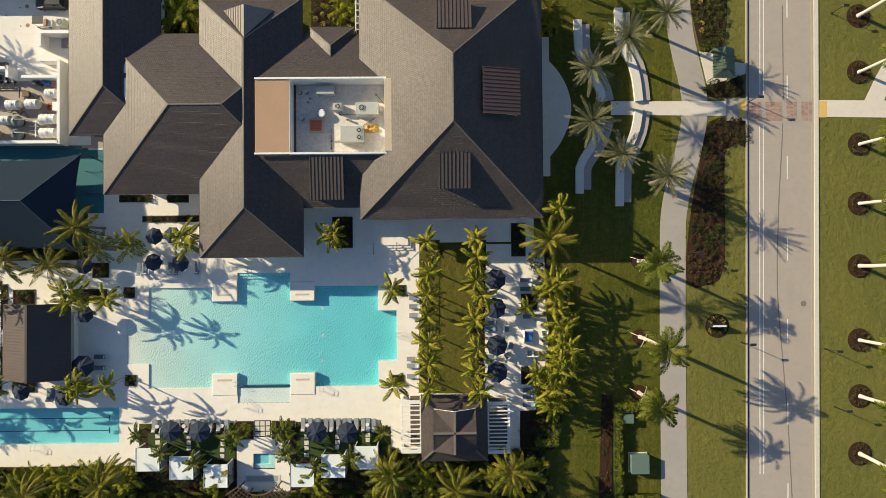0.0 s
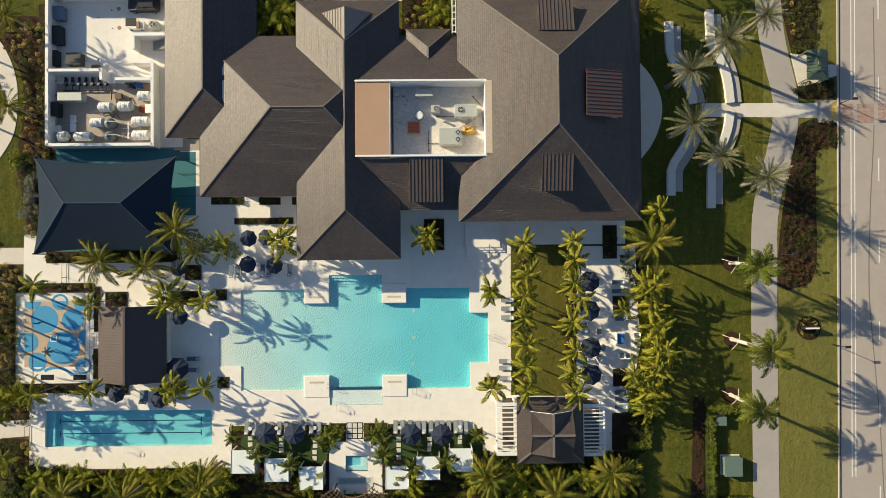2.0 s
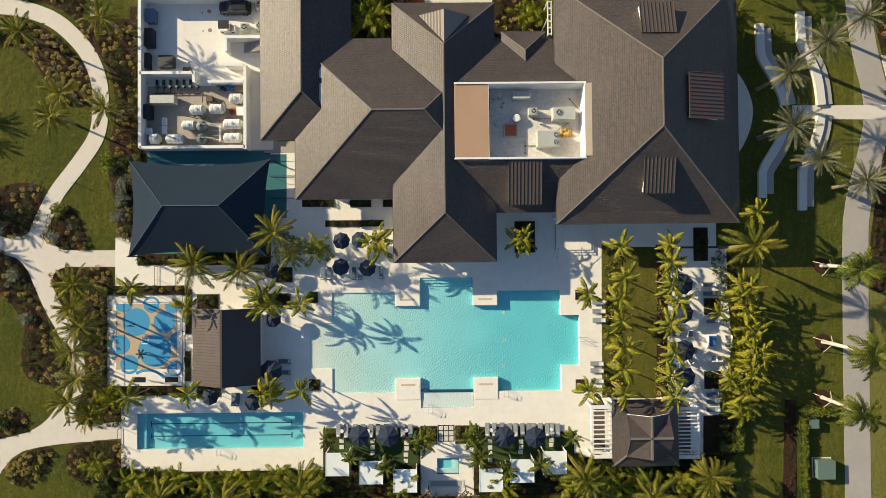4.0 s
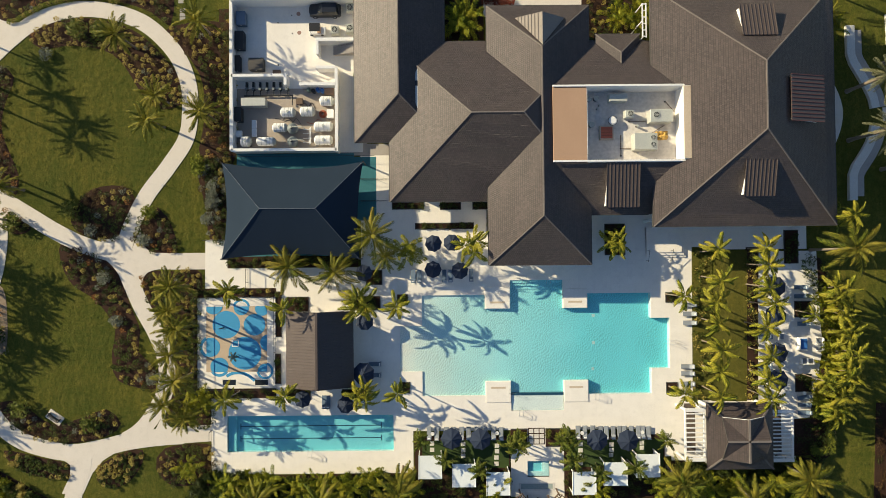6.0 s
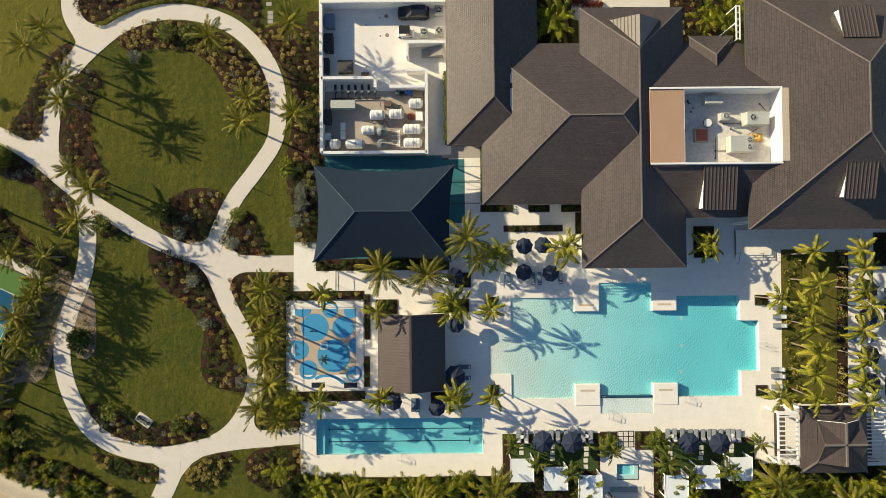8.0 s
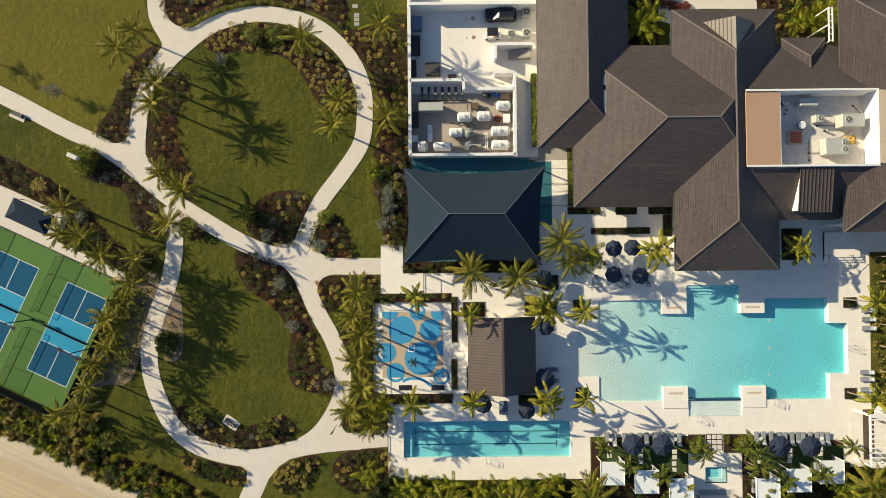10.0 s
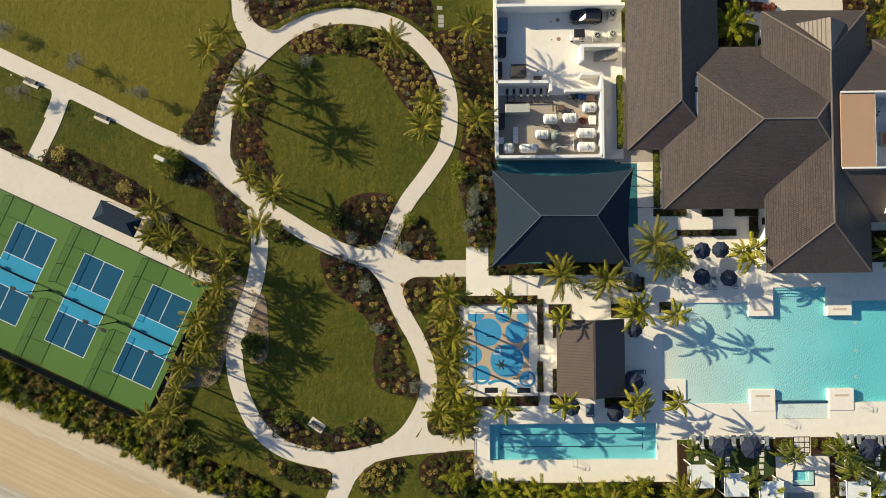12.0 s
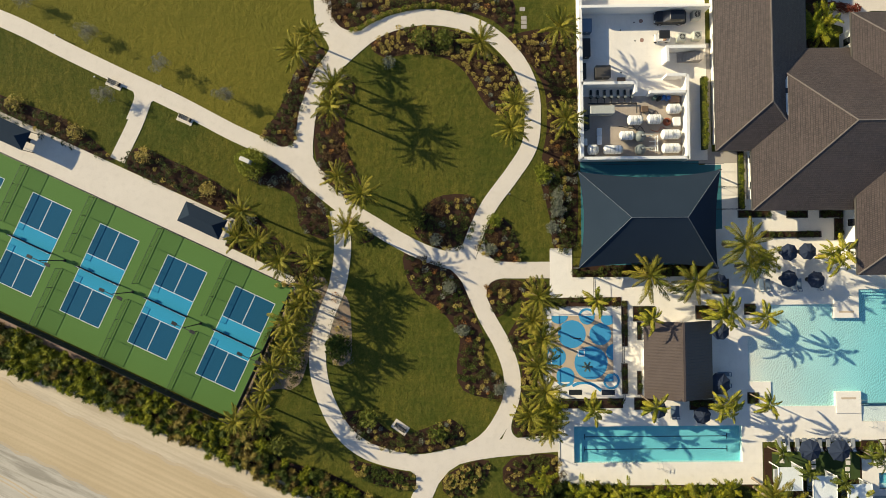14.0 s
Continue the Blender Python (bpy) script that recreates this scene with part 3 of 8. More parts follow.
WAYS.append(("garden_path_ring", 2.35, [(-101.9, 32.4), (-98.9, 34.4), (-96.2, 36.0), (-92.1, 37.2), (-88.0, 37.3), (-83.8, 36.4), (-80.1, 34.5), (-76.5, 30.7), (-74.7, 26.5), (-74.4, 22.4), (-75.0, 18.2), (-77.6, 14.1), (-80.7, 10.0), (-82.8, 5.9), (-83.9, 2.9), (-84.5, 1.2)]))
WAYS.append(("garden_path_north", 2.55, [(-105.3, 50.2), (-104.9, 39.7), (-104.5, 36.8), (-102.7, 32.9), (-104.8, 29.4), (-106.3, 26.0), (-107.3, 22.7), (-107.7, 18.5), (-107.6, 17.0)]))
WAYS.append(("garden_path_gate", 2.4, [(-84.5, 1.0), (-79.8, 0.4), (-72.1, 0.3), (-69.2, 0.3)]))
WAYS.append(("garden_path_south", 2.4, [(-84.7, 1.4), (-83.2, -2.3), (-81.4, -6.4), (-79.2, -10.5), (-77.9, -14.6), (-78.2, -18.7), (-80.2, -22.5), (-82.1, -24.5), (-83.8, -25.5)]))
WAYS.append(("garden_path_loop", 2.45, [(-75.3, -24.9), (-78.9, -25.1), (-83.5, -25.7), (-87.4, -26.6), (-91.5, -27.2), (-95.7, -26.5), (-99.4, -25.1), (-102.4, -22.5), (-104.6, -18.4), (-105.7, -14.5), (-105.8, -10.7), (-104.7, -6.2), (-103.1, -2.1), (-102.3, 2.0), (-102.2, 5.4), (-102.8, 9.3)]))
WAYS.append(("garden_path_stem", 2.5, [(-90.0, -26.9), (-90.1, -29.6), (-91.1, -32.2), (-92.0, -38.5)]))
WAYS.append(("garden_path_link", 2.3, [(-131.0, 26.1), (-132.5, 22.0), (-135.0, 16.9)]))
WAYS.append(("garden_path_pool", 2.4, [(-79.3, -25.2), (-76.5, -24.9), (-73.6, -24.7), (-70.4, -24.5)]))
for i, (name, wide, line) in enumerate(WAYS):
    structure(name, band(smooth_line(line), wide, -0.2, -0.0012 * i), PATH, "pale concrete garden path winding between beds", "path")

structure("garden_path_flare", slab([(-92.6, -27.3), (-82.8, -25.6), (-82.8, -26.4), (-85.0, -27.1), (-87.1, -28.4), (-88.6, -30.2), (-89.9, -33.1), (-93.0, -33.1), (-91.8, -30.4), (-91.8, -29.0), (-92.6, -28.4)], -0.2, -0.019), PATH, "rounded fork of the pale garden path", "path")

# Rounded inner corners where the paths meet: start, bend, end and a point inside the fork.
CORNERS = [
    [(-103.5, 38.0), (-102.7, 34.9), (-98.7, 35.6), (-101.9, 33.1)],
    [(-103.8, 28.0), (-101.5, 30.9), (-97.2, 34.2), (-102.3, 32.2)],
    [(-88.1, 3.9), (-84.4, 2.8), (-83.6, 6.2), (-84.5, 1.2)],
    [(-81.6, 5.2), (-82.0, 1.5), (-78.3, 1.4), (-83.2, 1.4)],
    [(-78.0, -0.8), (-82.2, -0.7), (-81.2, -4.1), (-83.6, 0.3)],
    [(-88.5, 1.8), (-85.3, 0.3), (-83.4, -4.1), (-84.3, 1.2)],
    [(-84.8, -24.8), (-80.9, -22.7), (-79.6, -19.5), (-80.8, -25.0)],
    [(-75.5, -24.0), (-79.5, -24.1), (-77.3, -19.7), (-79.9, -24.8)],
    [(-101.3, 4.3), (-101.9, 9.2), (-97.6, 6.2), (-102.6, 8.4)],
    [(-112.7, 19.2), (-109.4, 17.5), (-108.6, 20.6), (-107.7, 16.3)],
]
for a, b, c, heart in CORNERS:
    a, b, c = Vector(a), Vector(b), Vector(c)
    curve = [a.lerp(b, k / 10).lerp(b.lerp(c, k / 10), k / 10) for k in range(11)]
    structure("garden_path_corner", slab([tuple(p) for p in curve] + [heart], -0.2, 0.0015), PATH, "rounded corner of the pale garden path", "path")

structure("garden_path_mouth", slab(smooth_line([(-133.68, 22.94), (-132.78, 25.17), (-132.49, 26.42), (-132.95, 27.25), (-134.03, 27.85)], 0.5) + [(-133.54, 28.93), (-127.06, 26.19)] + smooth_line([(-127.56, 24.86), (-129.05, 25.59), (-130.04, 25.39), (-130.7, 24.49), (-131.78, 22.92)], 0.5), -0.2, 0.0015), PATH, "rounded mouth of the pale link path", "path")
structure("garden_path_elbow", slab(smooth_line([(-106.82, 20.73), (-106.78, 18.83), (-106.42, 17.01), (-105.6, 15.6), (-104.21, 14.26)], 0.5) + [(-106.6, 13.6), (-109.3, 15.9), (-108.4, 18.6), (-107.89, 20.74)], -0.2, 0.0018), PATH, "rounded corner of the pale garden path", "path")

COURT_WHITE = plain("court_line_paint", (0.66, 0.72, 0.74), (0.74, 0.80, 0.82), rough=0.7)
# Pickleball courts on a slope of the plan.
COURT = pose(-117.7, -1.5, 0, 0, 0, -25.2)


def court_ring(u0, u1, v0, v1):
    return [tuple((COURT @ Vector((u, v, 0)))[:2]) for u, v in ((u0, v0), (u1, v0), (u1, v1), (u0, v1))]


structure("pavement_court_walk", slab([tuple((COURT @ Vector((u, v, 0)))[:2]) for u, v in ((-90, 3.1), (8.0, 3.1), (7.4, 4.6), (-3.9, 4.6), (-3.9, 8.6), (-90, 8.6))], -0.2, 0.0), PATH, "cream concrete walk beside the courts", "pavement")
structure("court_floor", slab(court_ring(-90, 7.8, -17.6, 3.1), -0.2, 0.006), GREEN, "green acrylic surface of the pickleball courts", "court")
for k in range(6):
    u = -10.9 * k
    structure("court_end", slab(court_ring(u, u + 6.35, -13.95, 0), 0.0, 0.011), NAVY, "navy blue playing area of a court", "court")
    structure("court_kitchen", slab(court_ring(u, u + 6.35, -9.2, -4.75), 0.0, 0.016), SKYBLUE, "bright blue non-volley zone of a court", "court")
    lines = bmesh.new()
    for a, b, c, d in ((0, 6.35, -0.08, 0), (0, 6.35, -13.95, -13.87), (0, 0.08, -13.95, 0), (6.27, 6.35, -13.95, 0), (0, 6.35, -4.79, -4.71), (0, 6.35, -9.24, -9.16), (3.13, 3.21, -4.75, 0), (3.13, 3.21, -13.95, -9.2)):
        box(lines, u + a, u + b, c, d, 0.012, 0.021)
    lines.transform(COURT)
    structure("court_lines", lines, COURT_WHITE, "white painted lines of a pickleball court", "court line")

# Sand track in the far corner.
structure("sand_track", slab([(-173.5, -4.2), (-151.9, -12.2), (-142.9, -15.5), (-135.5, -19.0), (-124.9, -23.8), (-115.9, -27.2), (-107.8, -31.3), (-99.7, -38.4), (-99.8, -57.5), (-172.8, -57.2)], -0.2, -0.02), SAND, "pale packed sand track with tyre marks", "ground")

LANE_N = [(-186.8, 2.9), (-168.5, -6.3), (-151.9, -14.7), (-142.2, -19.6), (-132.5, -24.3), (-125.7, -27.4), (-118.1, -30.7), (-109.4, -34.5), (-94.8, -40.4)]
LANE_S = [(-186.7, -5.7), (-168.4, -15.3), (-151.9, -23.9), (-146.9, -26.2), (-142.2, -28.6), (-135.5, -32.1), (-127.3, -35.8), (-117.5, -40.7), (-106.2, -46.4)]
structure("sand_lane", slab(LANE_N + LANE_S[::-1], -0.1, -0.012), SAND_LANE, "smooth rolled tan lane of the sand track", "ground")
structure("sand_verge", slab(LANE_S + [(-106.3, -65.4), (-185.7, -65.1)], -0.1, -0.008), SAND_GREY, "greyish rutted verge of the sand track", "ground")
for line in (LANE_N, LANE_S):
    structure("sand_berm", band([(x + 0.22 * math.sin(0.9 * x), y + 0.2 * math.sin(1.7 * x + 1)) for x, y in smooth_line(line)], 0.42, -0.05, -0.004), SAND_EDGE, "low graded ridge of sand along the lane", "ground")
for off in (0.0, 0.55, 3.1, 3.6):
    line = [(x - 0.45 * off, y - 0.9 * off) for x, y in [(-168.3, -19.8), (-151.8, -28.6), (-149.0, -30.2), (-146.5, -31.8), (-140.3, -35.3)]]
    structure("tyre_track", band(smooth_line(line), 0.22, -0.05, -0.003), SAND_EDGE, "narrow tyre track pressed into the sand", "ground")

SOIL = plain("tan_sandy_soil", (0.20, 0.145, 0.10), (0.32, 0.25, 0.18), big=1.2, fine=8, rough=0.95, bump=0.9, spec=0.1)
# Planting beds: dark mulch.
BEDS = {}
BEDS["arc"] = [(-103.1, 41.8), (-102.5, 35.8), (-99.2, 36.5), (-93.0, 38.5), (-86.0, 38.7), (-80.0, 36.8), (-77.3, 34.8), (-79.3, 41.5)]
BEDS["inner"] = [(-98.0, 33.5), (-94.2, 36.0), (-86.8, 35.7), (-81.9, 33.7), (-78.0, 30.0), (-75.2, 25.8), (-75.3, 23.5), (-78.3, 22.5), (-81.0, 24.1), (-82.6, 26.7), (-84.6, 29.7), (-87.3, 31.4), (-92.6, 32.0), (-95.9, 31.5)]
BEDS["outer"] = [(-77.8, 34.3), (-69.5, 35.1), (-67.8, 28.9), (-68.0, 14.8), (-72.9, 15.6), (-72.4, 20.6), (-72.6, 26.4), (-74.7, 30.4)]
BEDS["wing"] = [(-70.6, 14.9), (-68.2, 14.8), (-68.4, 3.7), (-71.2, 3.7), (-72.4, 9.0), (-73.5, 14.9)]
BEDS["west"] = [(-108.5, 30.3), (-104.8, 33.1), (-104.8, 29.5), (-107.3, 25.9), (-108.5, 19.6), (-109.8, 18.3), (-114.0, 20.1), (-111.8, 23.2), (-110.1, 26.9)]
BEDS["west_inner"] = [(-102.5, 29.3), (-100.1, 27.4), (-101.4, 23.5), (-101.8, 19.3), (-99.3, 12.7), (-100.2, 9.6), (-102.5, 10.9), (-105.1, 14.3), (-106.2, 18.4), (-106.0, 23.1), (-104.9, 26.5)]
BEDS["foot"] = [(-91.6, 7.5), (-88.9, 10.8), (-84.6, 11.4), (-82.5, 9.6), (-84.2, 3.5), (-86.3, 3.1), (-91.0, 4.9)]
BEDS["knee"] = [(-80.7, 8.4), (-77.7, 6.7), (-76.4, 1.3), (-81.3, 1.9), (-82.9, 3.5)]
BEDS["fork"] = [(-82.0, -1.4), (-76.6, -1.2), (-76.3, -3.2), (-79.9, -6.5), (-81.3, -4.0)]
BEDS["middle"] = [(-93.2, 3.0), (-87.2, 0.9), (-84.9, -1.5), (-83.0, -6.4), (-81.7, -9.7), (-81.9, -12.8), (-79.7, -15.1), (-79.4, -18.1), (-84.9, -16.9), (-85.8, -12.7), (-85.3, -9.5), (-88.0, -5.4), (-92.1, -2.3)]
BEDS["east"] = [(-76.2, -1.4), (-72.8, -1.5), (-73.0, -17.1), (-70.9, -17.7), (-71.0, -23.8), (-77.7, -23.1), (-76.6, -17.7), (-76.6, -13.2), (-78.5, -9.2), (-76.6, -6.3)]
BEDS["south"] = [(-102.8, -20.9), (-99.6, -19.6), (-94.7, -23.0), (-89.8, -22.1), (-86.6, -21.0), (-84.5, -23.1), (-86.6, -24.9), (-92.3, -25.9), (-98.4, -24.9)]
BEDS["south_west"] = [(-101.4, -26.8), (-95.6, -28.0), (-91.7, -29.0), (-92.2, -31.1), (-98.8, -29.8)]
BEDS["south_mid"] = [(-88.1, -29.5), (-82.6, -26.8), (-81.1, -27.9), (-83.3, -31.5), (-86.7, -32.4)]
BEDS["south_east"] = [(-78.1, -26.7), (-71.2, -26.4), (-71.1, -30.8), (-76.6, -32.2), (-79.4, -29.7)]
BEDS["court_side"] = [(-114.2, -1.5), (-104.8, -0.5), (-105.8, -6.0), (-108.5, -15.8), (-112.6, -16.6), (-115.9, -20.6), (-117.9, -20.6), (-113.4, -9.2), (-109.3, -2.4)]
BEDS["court_north"] = [(-157.2, 29.1), (-152.2, 26.7), (-142.2, 22.7), (-136.6, 18.1), (-135.8, 16.9), (-142.2, 19.0), (-152.2, 22.9), (-157.2, 24.9)]
BEDS["court_north_b"] = [(-133.6, 15.6), (-133.6, 17.6), (-132.3, 18.7), (-130.2, 18.3), (-127.7, 17.1), (-124.4, 15.6), (-121.1, 13.9), (-118.2, 11.9), (-115.6, 9.7), (-113.1, 6.7), (-110.1, 3.5), (-105.2, 2.3), (-105.0, 0.6), (-108.2, -1.5), (-113.0, 1.5), (-119.2, 4.4), (-117.5, 8.0)]
BEDS["tree_round"] = [(-117.4, 17.4), (-115.0, 18.0), (-110.8, 15.6), (-107.2, 12.8), (-104.7, 9.5), (-104.2, 5.4), (-106.0, 5.4), (-108.4, 7.1), (-109.2, 11.2), (-112.5, 12.8), (-115.8, 13.9)]
BEDS["court_south"] = [(-168.6, 0.3), (-152.0, -6.6), (-135.5, -13.3), (-118.2, -21.2), (-113.4, -19.8), (-111.7, -26.1), (-104.3, -28.6), (-96.1, -33.1), (-90.0, -36.9), (-94.8, -40.0), (-104.7, -33.6), (-111.6, -30.5), (-117.5, -27.7), (-135.5, -19.4), (-151.9, -13.0), (-168.5, -5.5)]
BEDS["shelter"] = [(40.7, 22.6), (46.4, 22.5), (46.5, 23.8), (46.4, 25.4), (41.4, 24.6)]
BEDS["road_strip"] = [(39.1, 38.6), (44.1, 38.6), (43.8, 29.7), (41.2, 28.9), (40.4, 29.3)]
BEDS["road_strip_b"] = [(41.6, 18.8), (47.1, 18.8), (47.0, 14.9), (43.9, 14.6), (43.4, -2.4), (40.7, -5.3), (37.9, -4.9), (38.3, 3.4), (40.0, 12.6)]
BEDS["hedge_walk"] = [(25.1, -21.2), (26.6, -21.3), (26.4, -36.9), (24.4, -36.8)]
BEDS["wedge"] = [(-101.6, 8.1), (-100.3, 7.7), (-98.0, 6.1), (-97.6, 5.1), (-99.3, 4.4), (-100.8, 5.1)]
BEDS["sandy"] = [(-103.5, -2.6), (-101.6, -3.4), (-101.0, -7.0), (-101.2, -12.4), (-103.6, -13.0), (-104.2, -9.0)]
BEDS["jungle"] = [(-72.5, -30.7), (-60.0, -30.8), (-42.2, -30.8), (-41.8, -34.7), (-24.0, -34.8), (-5.2, -34.7), (-4.9, -29.4), (5.0, -29.3), (16.0, -29.4), (17.0, -36.0), (16.0, -43.0), (-30.0, -43.5), (-72.5, -43.0)]
BEDS["lounge_west"] = rect(-42.0, -28.2, -34.5, -25.4)
BEDS["lounge_east"] = rect(-20.4, -5.8, -34.5, -25.4)
BEDS["east_row"] = [(14.2, -0.1), (17.3, -0.1), (19.9, -6.3), (20.5, -13.0), (19.5, -20.4), (18.4, -28.6), (15.5, -28.9), (16.0, -21.1), (17.3, -16.2), (18.6, -12.9), (17.8, -8.0), (15.8, -4.7)]
BEDS["east_patch"] = [(13.1, -23.4), (18.4, -23.5), (18.4, -28.6), (13.0, -28.7)]
BEDS["sail_south"] = rect(-69.0, -50.0, -0.7, 0.9)
BEDS["north_court"] = rect(-37.0, -31.4, 31.0, 46.0)
BEDS["north_court_b"] = rect(-17.0, -9.3, 30.5, 46.0)
BEDS["yard_side"] = [(-70.1, 37.2), (-68.3, 37.2), (-68.4, 15.2), (-70.2, 14.8)]
BEDS["entry"] = [(17.2, 37.0), (19.2, 37.0), (19.1, 32.0), (17.2, 32.0)]
BEDS["sail_west"] = [(-72.4, 14.0), (-69.5, 14.8), (-69.5, 3.4), (-71.5, 3.4), (-72.1, 7.4)]
BEDS["splash_w"] = rect(-74.6, -73.4, -19.6, -3.7)
BEDS["splash_n"] = rect(-73.4, -62.0, -4.95, -3.7)
BEDS["splash_s"] = rect(-73.4, -62.0, -19.6, -18.25)
for i, (name, ring) in enumerate(BEDS.items()):
    flat = len(ring) <= 4
    line = ring if flat or name == "court_north_b" else smooth_line(ring, 1.2, True)
    structure("bed_" + name, slab(line, -0.1, 0.006 + 0.001 * i if flat else -0.056 + 0.001 * i), SOIL if name in ("sandy", "court_side") else MULCH, "bare bed of tan sandy soil" if name in ("sandy", "court_side") else "bed of dark brown mulch", "planting bed")

# ---- the clubhouse ----
def slopes(faces):
    """Roof planes with shingle courses laid along each slope."""
    bm = bmesh.new()
    uv = bm.loops.layers.uv.new("UVMap")
    for ring in faces:
        f = bm.faces.new([bm.verts.new(p) for p in ring])
        f.normal_update()
        if f.normal.z < 0:
            f.normal_flip()
            f.normal_update()
        n = f.normal
        across = Vector((0, 0, 1)).cross(n).normalized()
        up = n.cross(across)
        for loop in f.loops:
            loop[uv].uv = (loop.vert.co.dot(across), loop.vert.co.dot(up))
    return bm


def hip(parent, x0, x1, y0, y1, ze, zr, ridge, notch=None, flare=0.0):
    """A hip roof with its ridge from (xa, ya) to (xb, yb), notched on its west side, with a flatter strip of width flare at the eaves."""
    (xa, ya), (xb, yb) = ridge
    sw, se, ne, nw = (x0, y0, ze), (x1, y0, ze), (x1, y1, ze), (x0, y1, ze)
    a, b = (xa, ya, zr), (xb, yb, zr)
    if abs(xa - xb) < abs(ya - yb):
        west = [nw, sw, a, b]
        if notch:
            nx, n0, n1 = notch
            up = ze + (zr - ze) * (nx - x0) / (xa - x0)
            west = [nw, (x0, n1, ze), (nx, n1, up), (nx, n0, up), (x0, n0, ze), sw, a, b]
        faces = [west, [sw, se, a], [se, ne, b, a], [ne, nw, b]]
        if flare:
            # The lower courses lie flatter: the east and the south slope break along a line above the eaves.
            def on(p, q):
                k = flare / abs(xa - x1) if q[0] != p[0] else 0
                return (p[0] + (q[0] - p[0]) * k, p[1] + (q[1] - p[1]) * k, p[2] + (q[2] - p[2]) * k - 0.16)
            low_sw, low_se, low_ne, low_nw = on(sw, a), on(se, a), on(ne, b), on(nw, b)
            faces = [west, [low_sw, low_se, a], [sw, se, low_se, low_sw], [low_se, low_ne, b, a], [se, ne, low_ne, low_se], [low_ne, low_nw, b], [ne, nw, low_nw, low_ne]]
        hips = [(sw, a), (se, a), (ne, b), (nw, b), (a, b)]
    else:
        faces = [[nw, sw, a], [sw, se, b, a], [se, ne, b], [ne, nw, a, b]]
        hips = [(sw, a), (nw, a), (se, b), (ne, b), (a, b)]
    roof = part("roof", slopes(faces), SHINGLE, parent, "grey-brown shingled hip roof")
    fascia = bmesh.new()
    edges = [(sw, se), (se, ne), (ne, nw)] + ([(nw, (x0, notch[2], ze)), ((x0, notch[1], ze), sw)] if notch else [(nw, sw)])
    for p, q in edges:
        beam(fascia, Vector(p) - Vector((0, 0, 0.16)), Vector(q) - Vector((0, 0, 0.16)), 0.14, 0.3)
    part("fascia", fascia, FASCIA, roof, "dark eaves board and gutter")
    under = bmesh.new()
    under.faces.new([under.verts.new((x, y, ze - 0.2)) for x, y in ((x0 + 0.1, y0 + 0.1), (x0 + 0.1, y1 - 0.1), (x1 - 0.1, y1 - 0.1), (x1 - 0.1, y0 + 0.1))]) if not notch else None
    part("soffit", under, WHITE, roof, "white soffit") if not notch else under.free()
    for p, q in hips:
        part("ridge_cap", beam(bmesh.new(), p, q, 0.17, 0.1), CAP, roof, "pale ridge tiles")
    return roof


TAN_STONE = plain("beige_coping", (0.50, 0.40, 0.29), (0.58, 0.47, 0.35), big=0.8, rough=0.85)
house = thing("clubhouse", (0, 0, 0), "large white clubhouse under grey-brown shingled hip roofs", "building")
# Great hall (east), middle block with the roof well, pavilion wing, west block and kitchen wing.
hall = hip(house, -9.15, 15.7, 4.4, 37.0, 6.3, 12.05, ((3.4, 16.4), (3.4, 25.0)), notch=(-4.7, 13.3, 23.0), flare=1.6)
hip(house, -45.0, -16.5, 8.3, 30.6, 4.2, 9.3, ((-33.8, 19.42), (-26.9, 19.42)))
hip(house, -31.4, -17.25, -0.65, 35.2, 5.0, 8.28, ((-24.3, 5.95), (-24.3, 28.4)))
hip(house, -49.8, -37.2, 16.6, 60.0, 4.2, 7.12, ((-43.5, 22.6), (-43.5, 54.0)))
# Middle block: two slopes up to the flat roof well.
mid = part("roof", slopes([[(-24.0, 6.2, 4.55), (-8.6, 6.2, 4.55), (-4.7, 13.3, 7.75), (-22.9, 13.3, 7.75)]]), SHINGLE, house, "grey-brown shingled roof slope below the roof well")
part("roof", slopes([[(-8.6, 30.4, 4.45), (-24.0, 30.4, 4.45), (-22.9, 23.0, 7.75), (-4.7, 23.0, 7.75)]]), SHINGLE, house, "grey-brown shingled roof slope above the roof well")
part("fascia", beam(bmesh.new(), (-17.3, 6.2, 4.4), (-9.2, 6.2, 4.4), 0.14, 0.3), FASCIA, mid, "dark eaves board")
part("fascia", beam(bmesh.new(), (-17.3, 30.4, 4.3), (-9.2, 30.4, 4.3), 0.14, 0.3), FASCIA, mid, "dark eaves board")
# Small north gable.
gable = part("roof", slopes([[(-16.3, 31.3, 4.6), (-16.3, 30.1, 4.6), (-13.15, 26.7, 6.15), (-13.15, 28.2, 6.15)], [(-10.1, 30.1, 4.6), (-10.1, 31.3, 4.6), (-13.15, 28.2, 6.15), (-13.15, 26.7, 6.15)], [(-10.1, 31.3, 4.6), (-16.3, 31.3, 4.6), (-13.15, 28.2, 6.15)]]), SHINGLE, house, "small shingled hip over the north door")
for p in ((-16.3, 31.3, 4.6), (-10.1, 31.3, 4.6), (-13.15, 26.7, 6.15)):
    part("ridge_cap", beam(bmesh.new(), p, (-13.15, 28.2, 6.17), 0.15, 0.09), CAP, gable)
part("fascia", beam(bmesh.new(), (-16.3, 31.3, 4.46), (-10.1, 31.3, 4.46), 0.12, 0.26), FASCIA, gable)
# White timber screen beside the north court.
screen = part("screen", boxed(-9.86, -9.72, 30.6, 35.4, 4.9, 5.1), WHITE, house, "white timber screen with cross rails")
for y in (30.65, 33.0, 35.3):
    part("post", boxed(-9.85, -9.73, y - 0.06, y + 0.06, 0.0, 4.9), WHITE, screen)
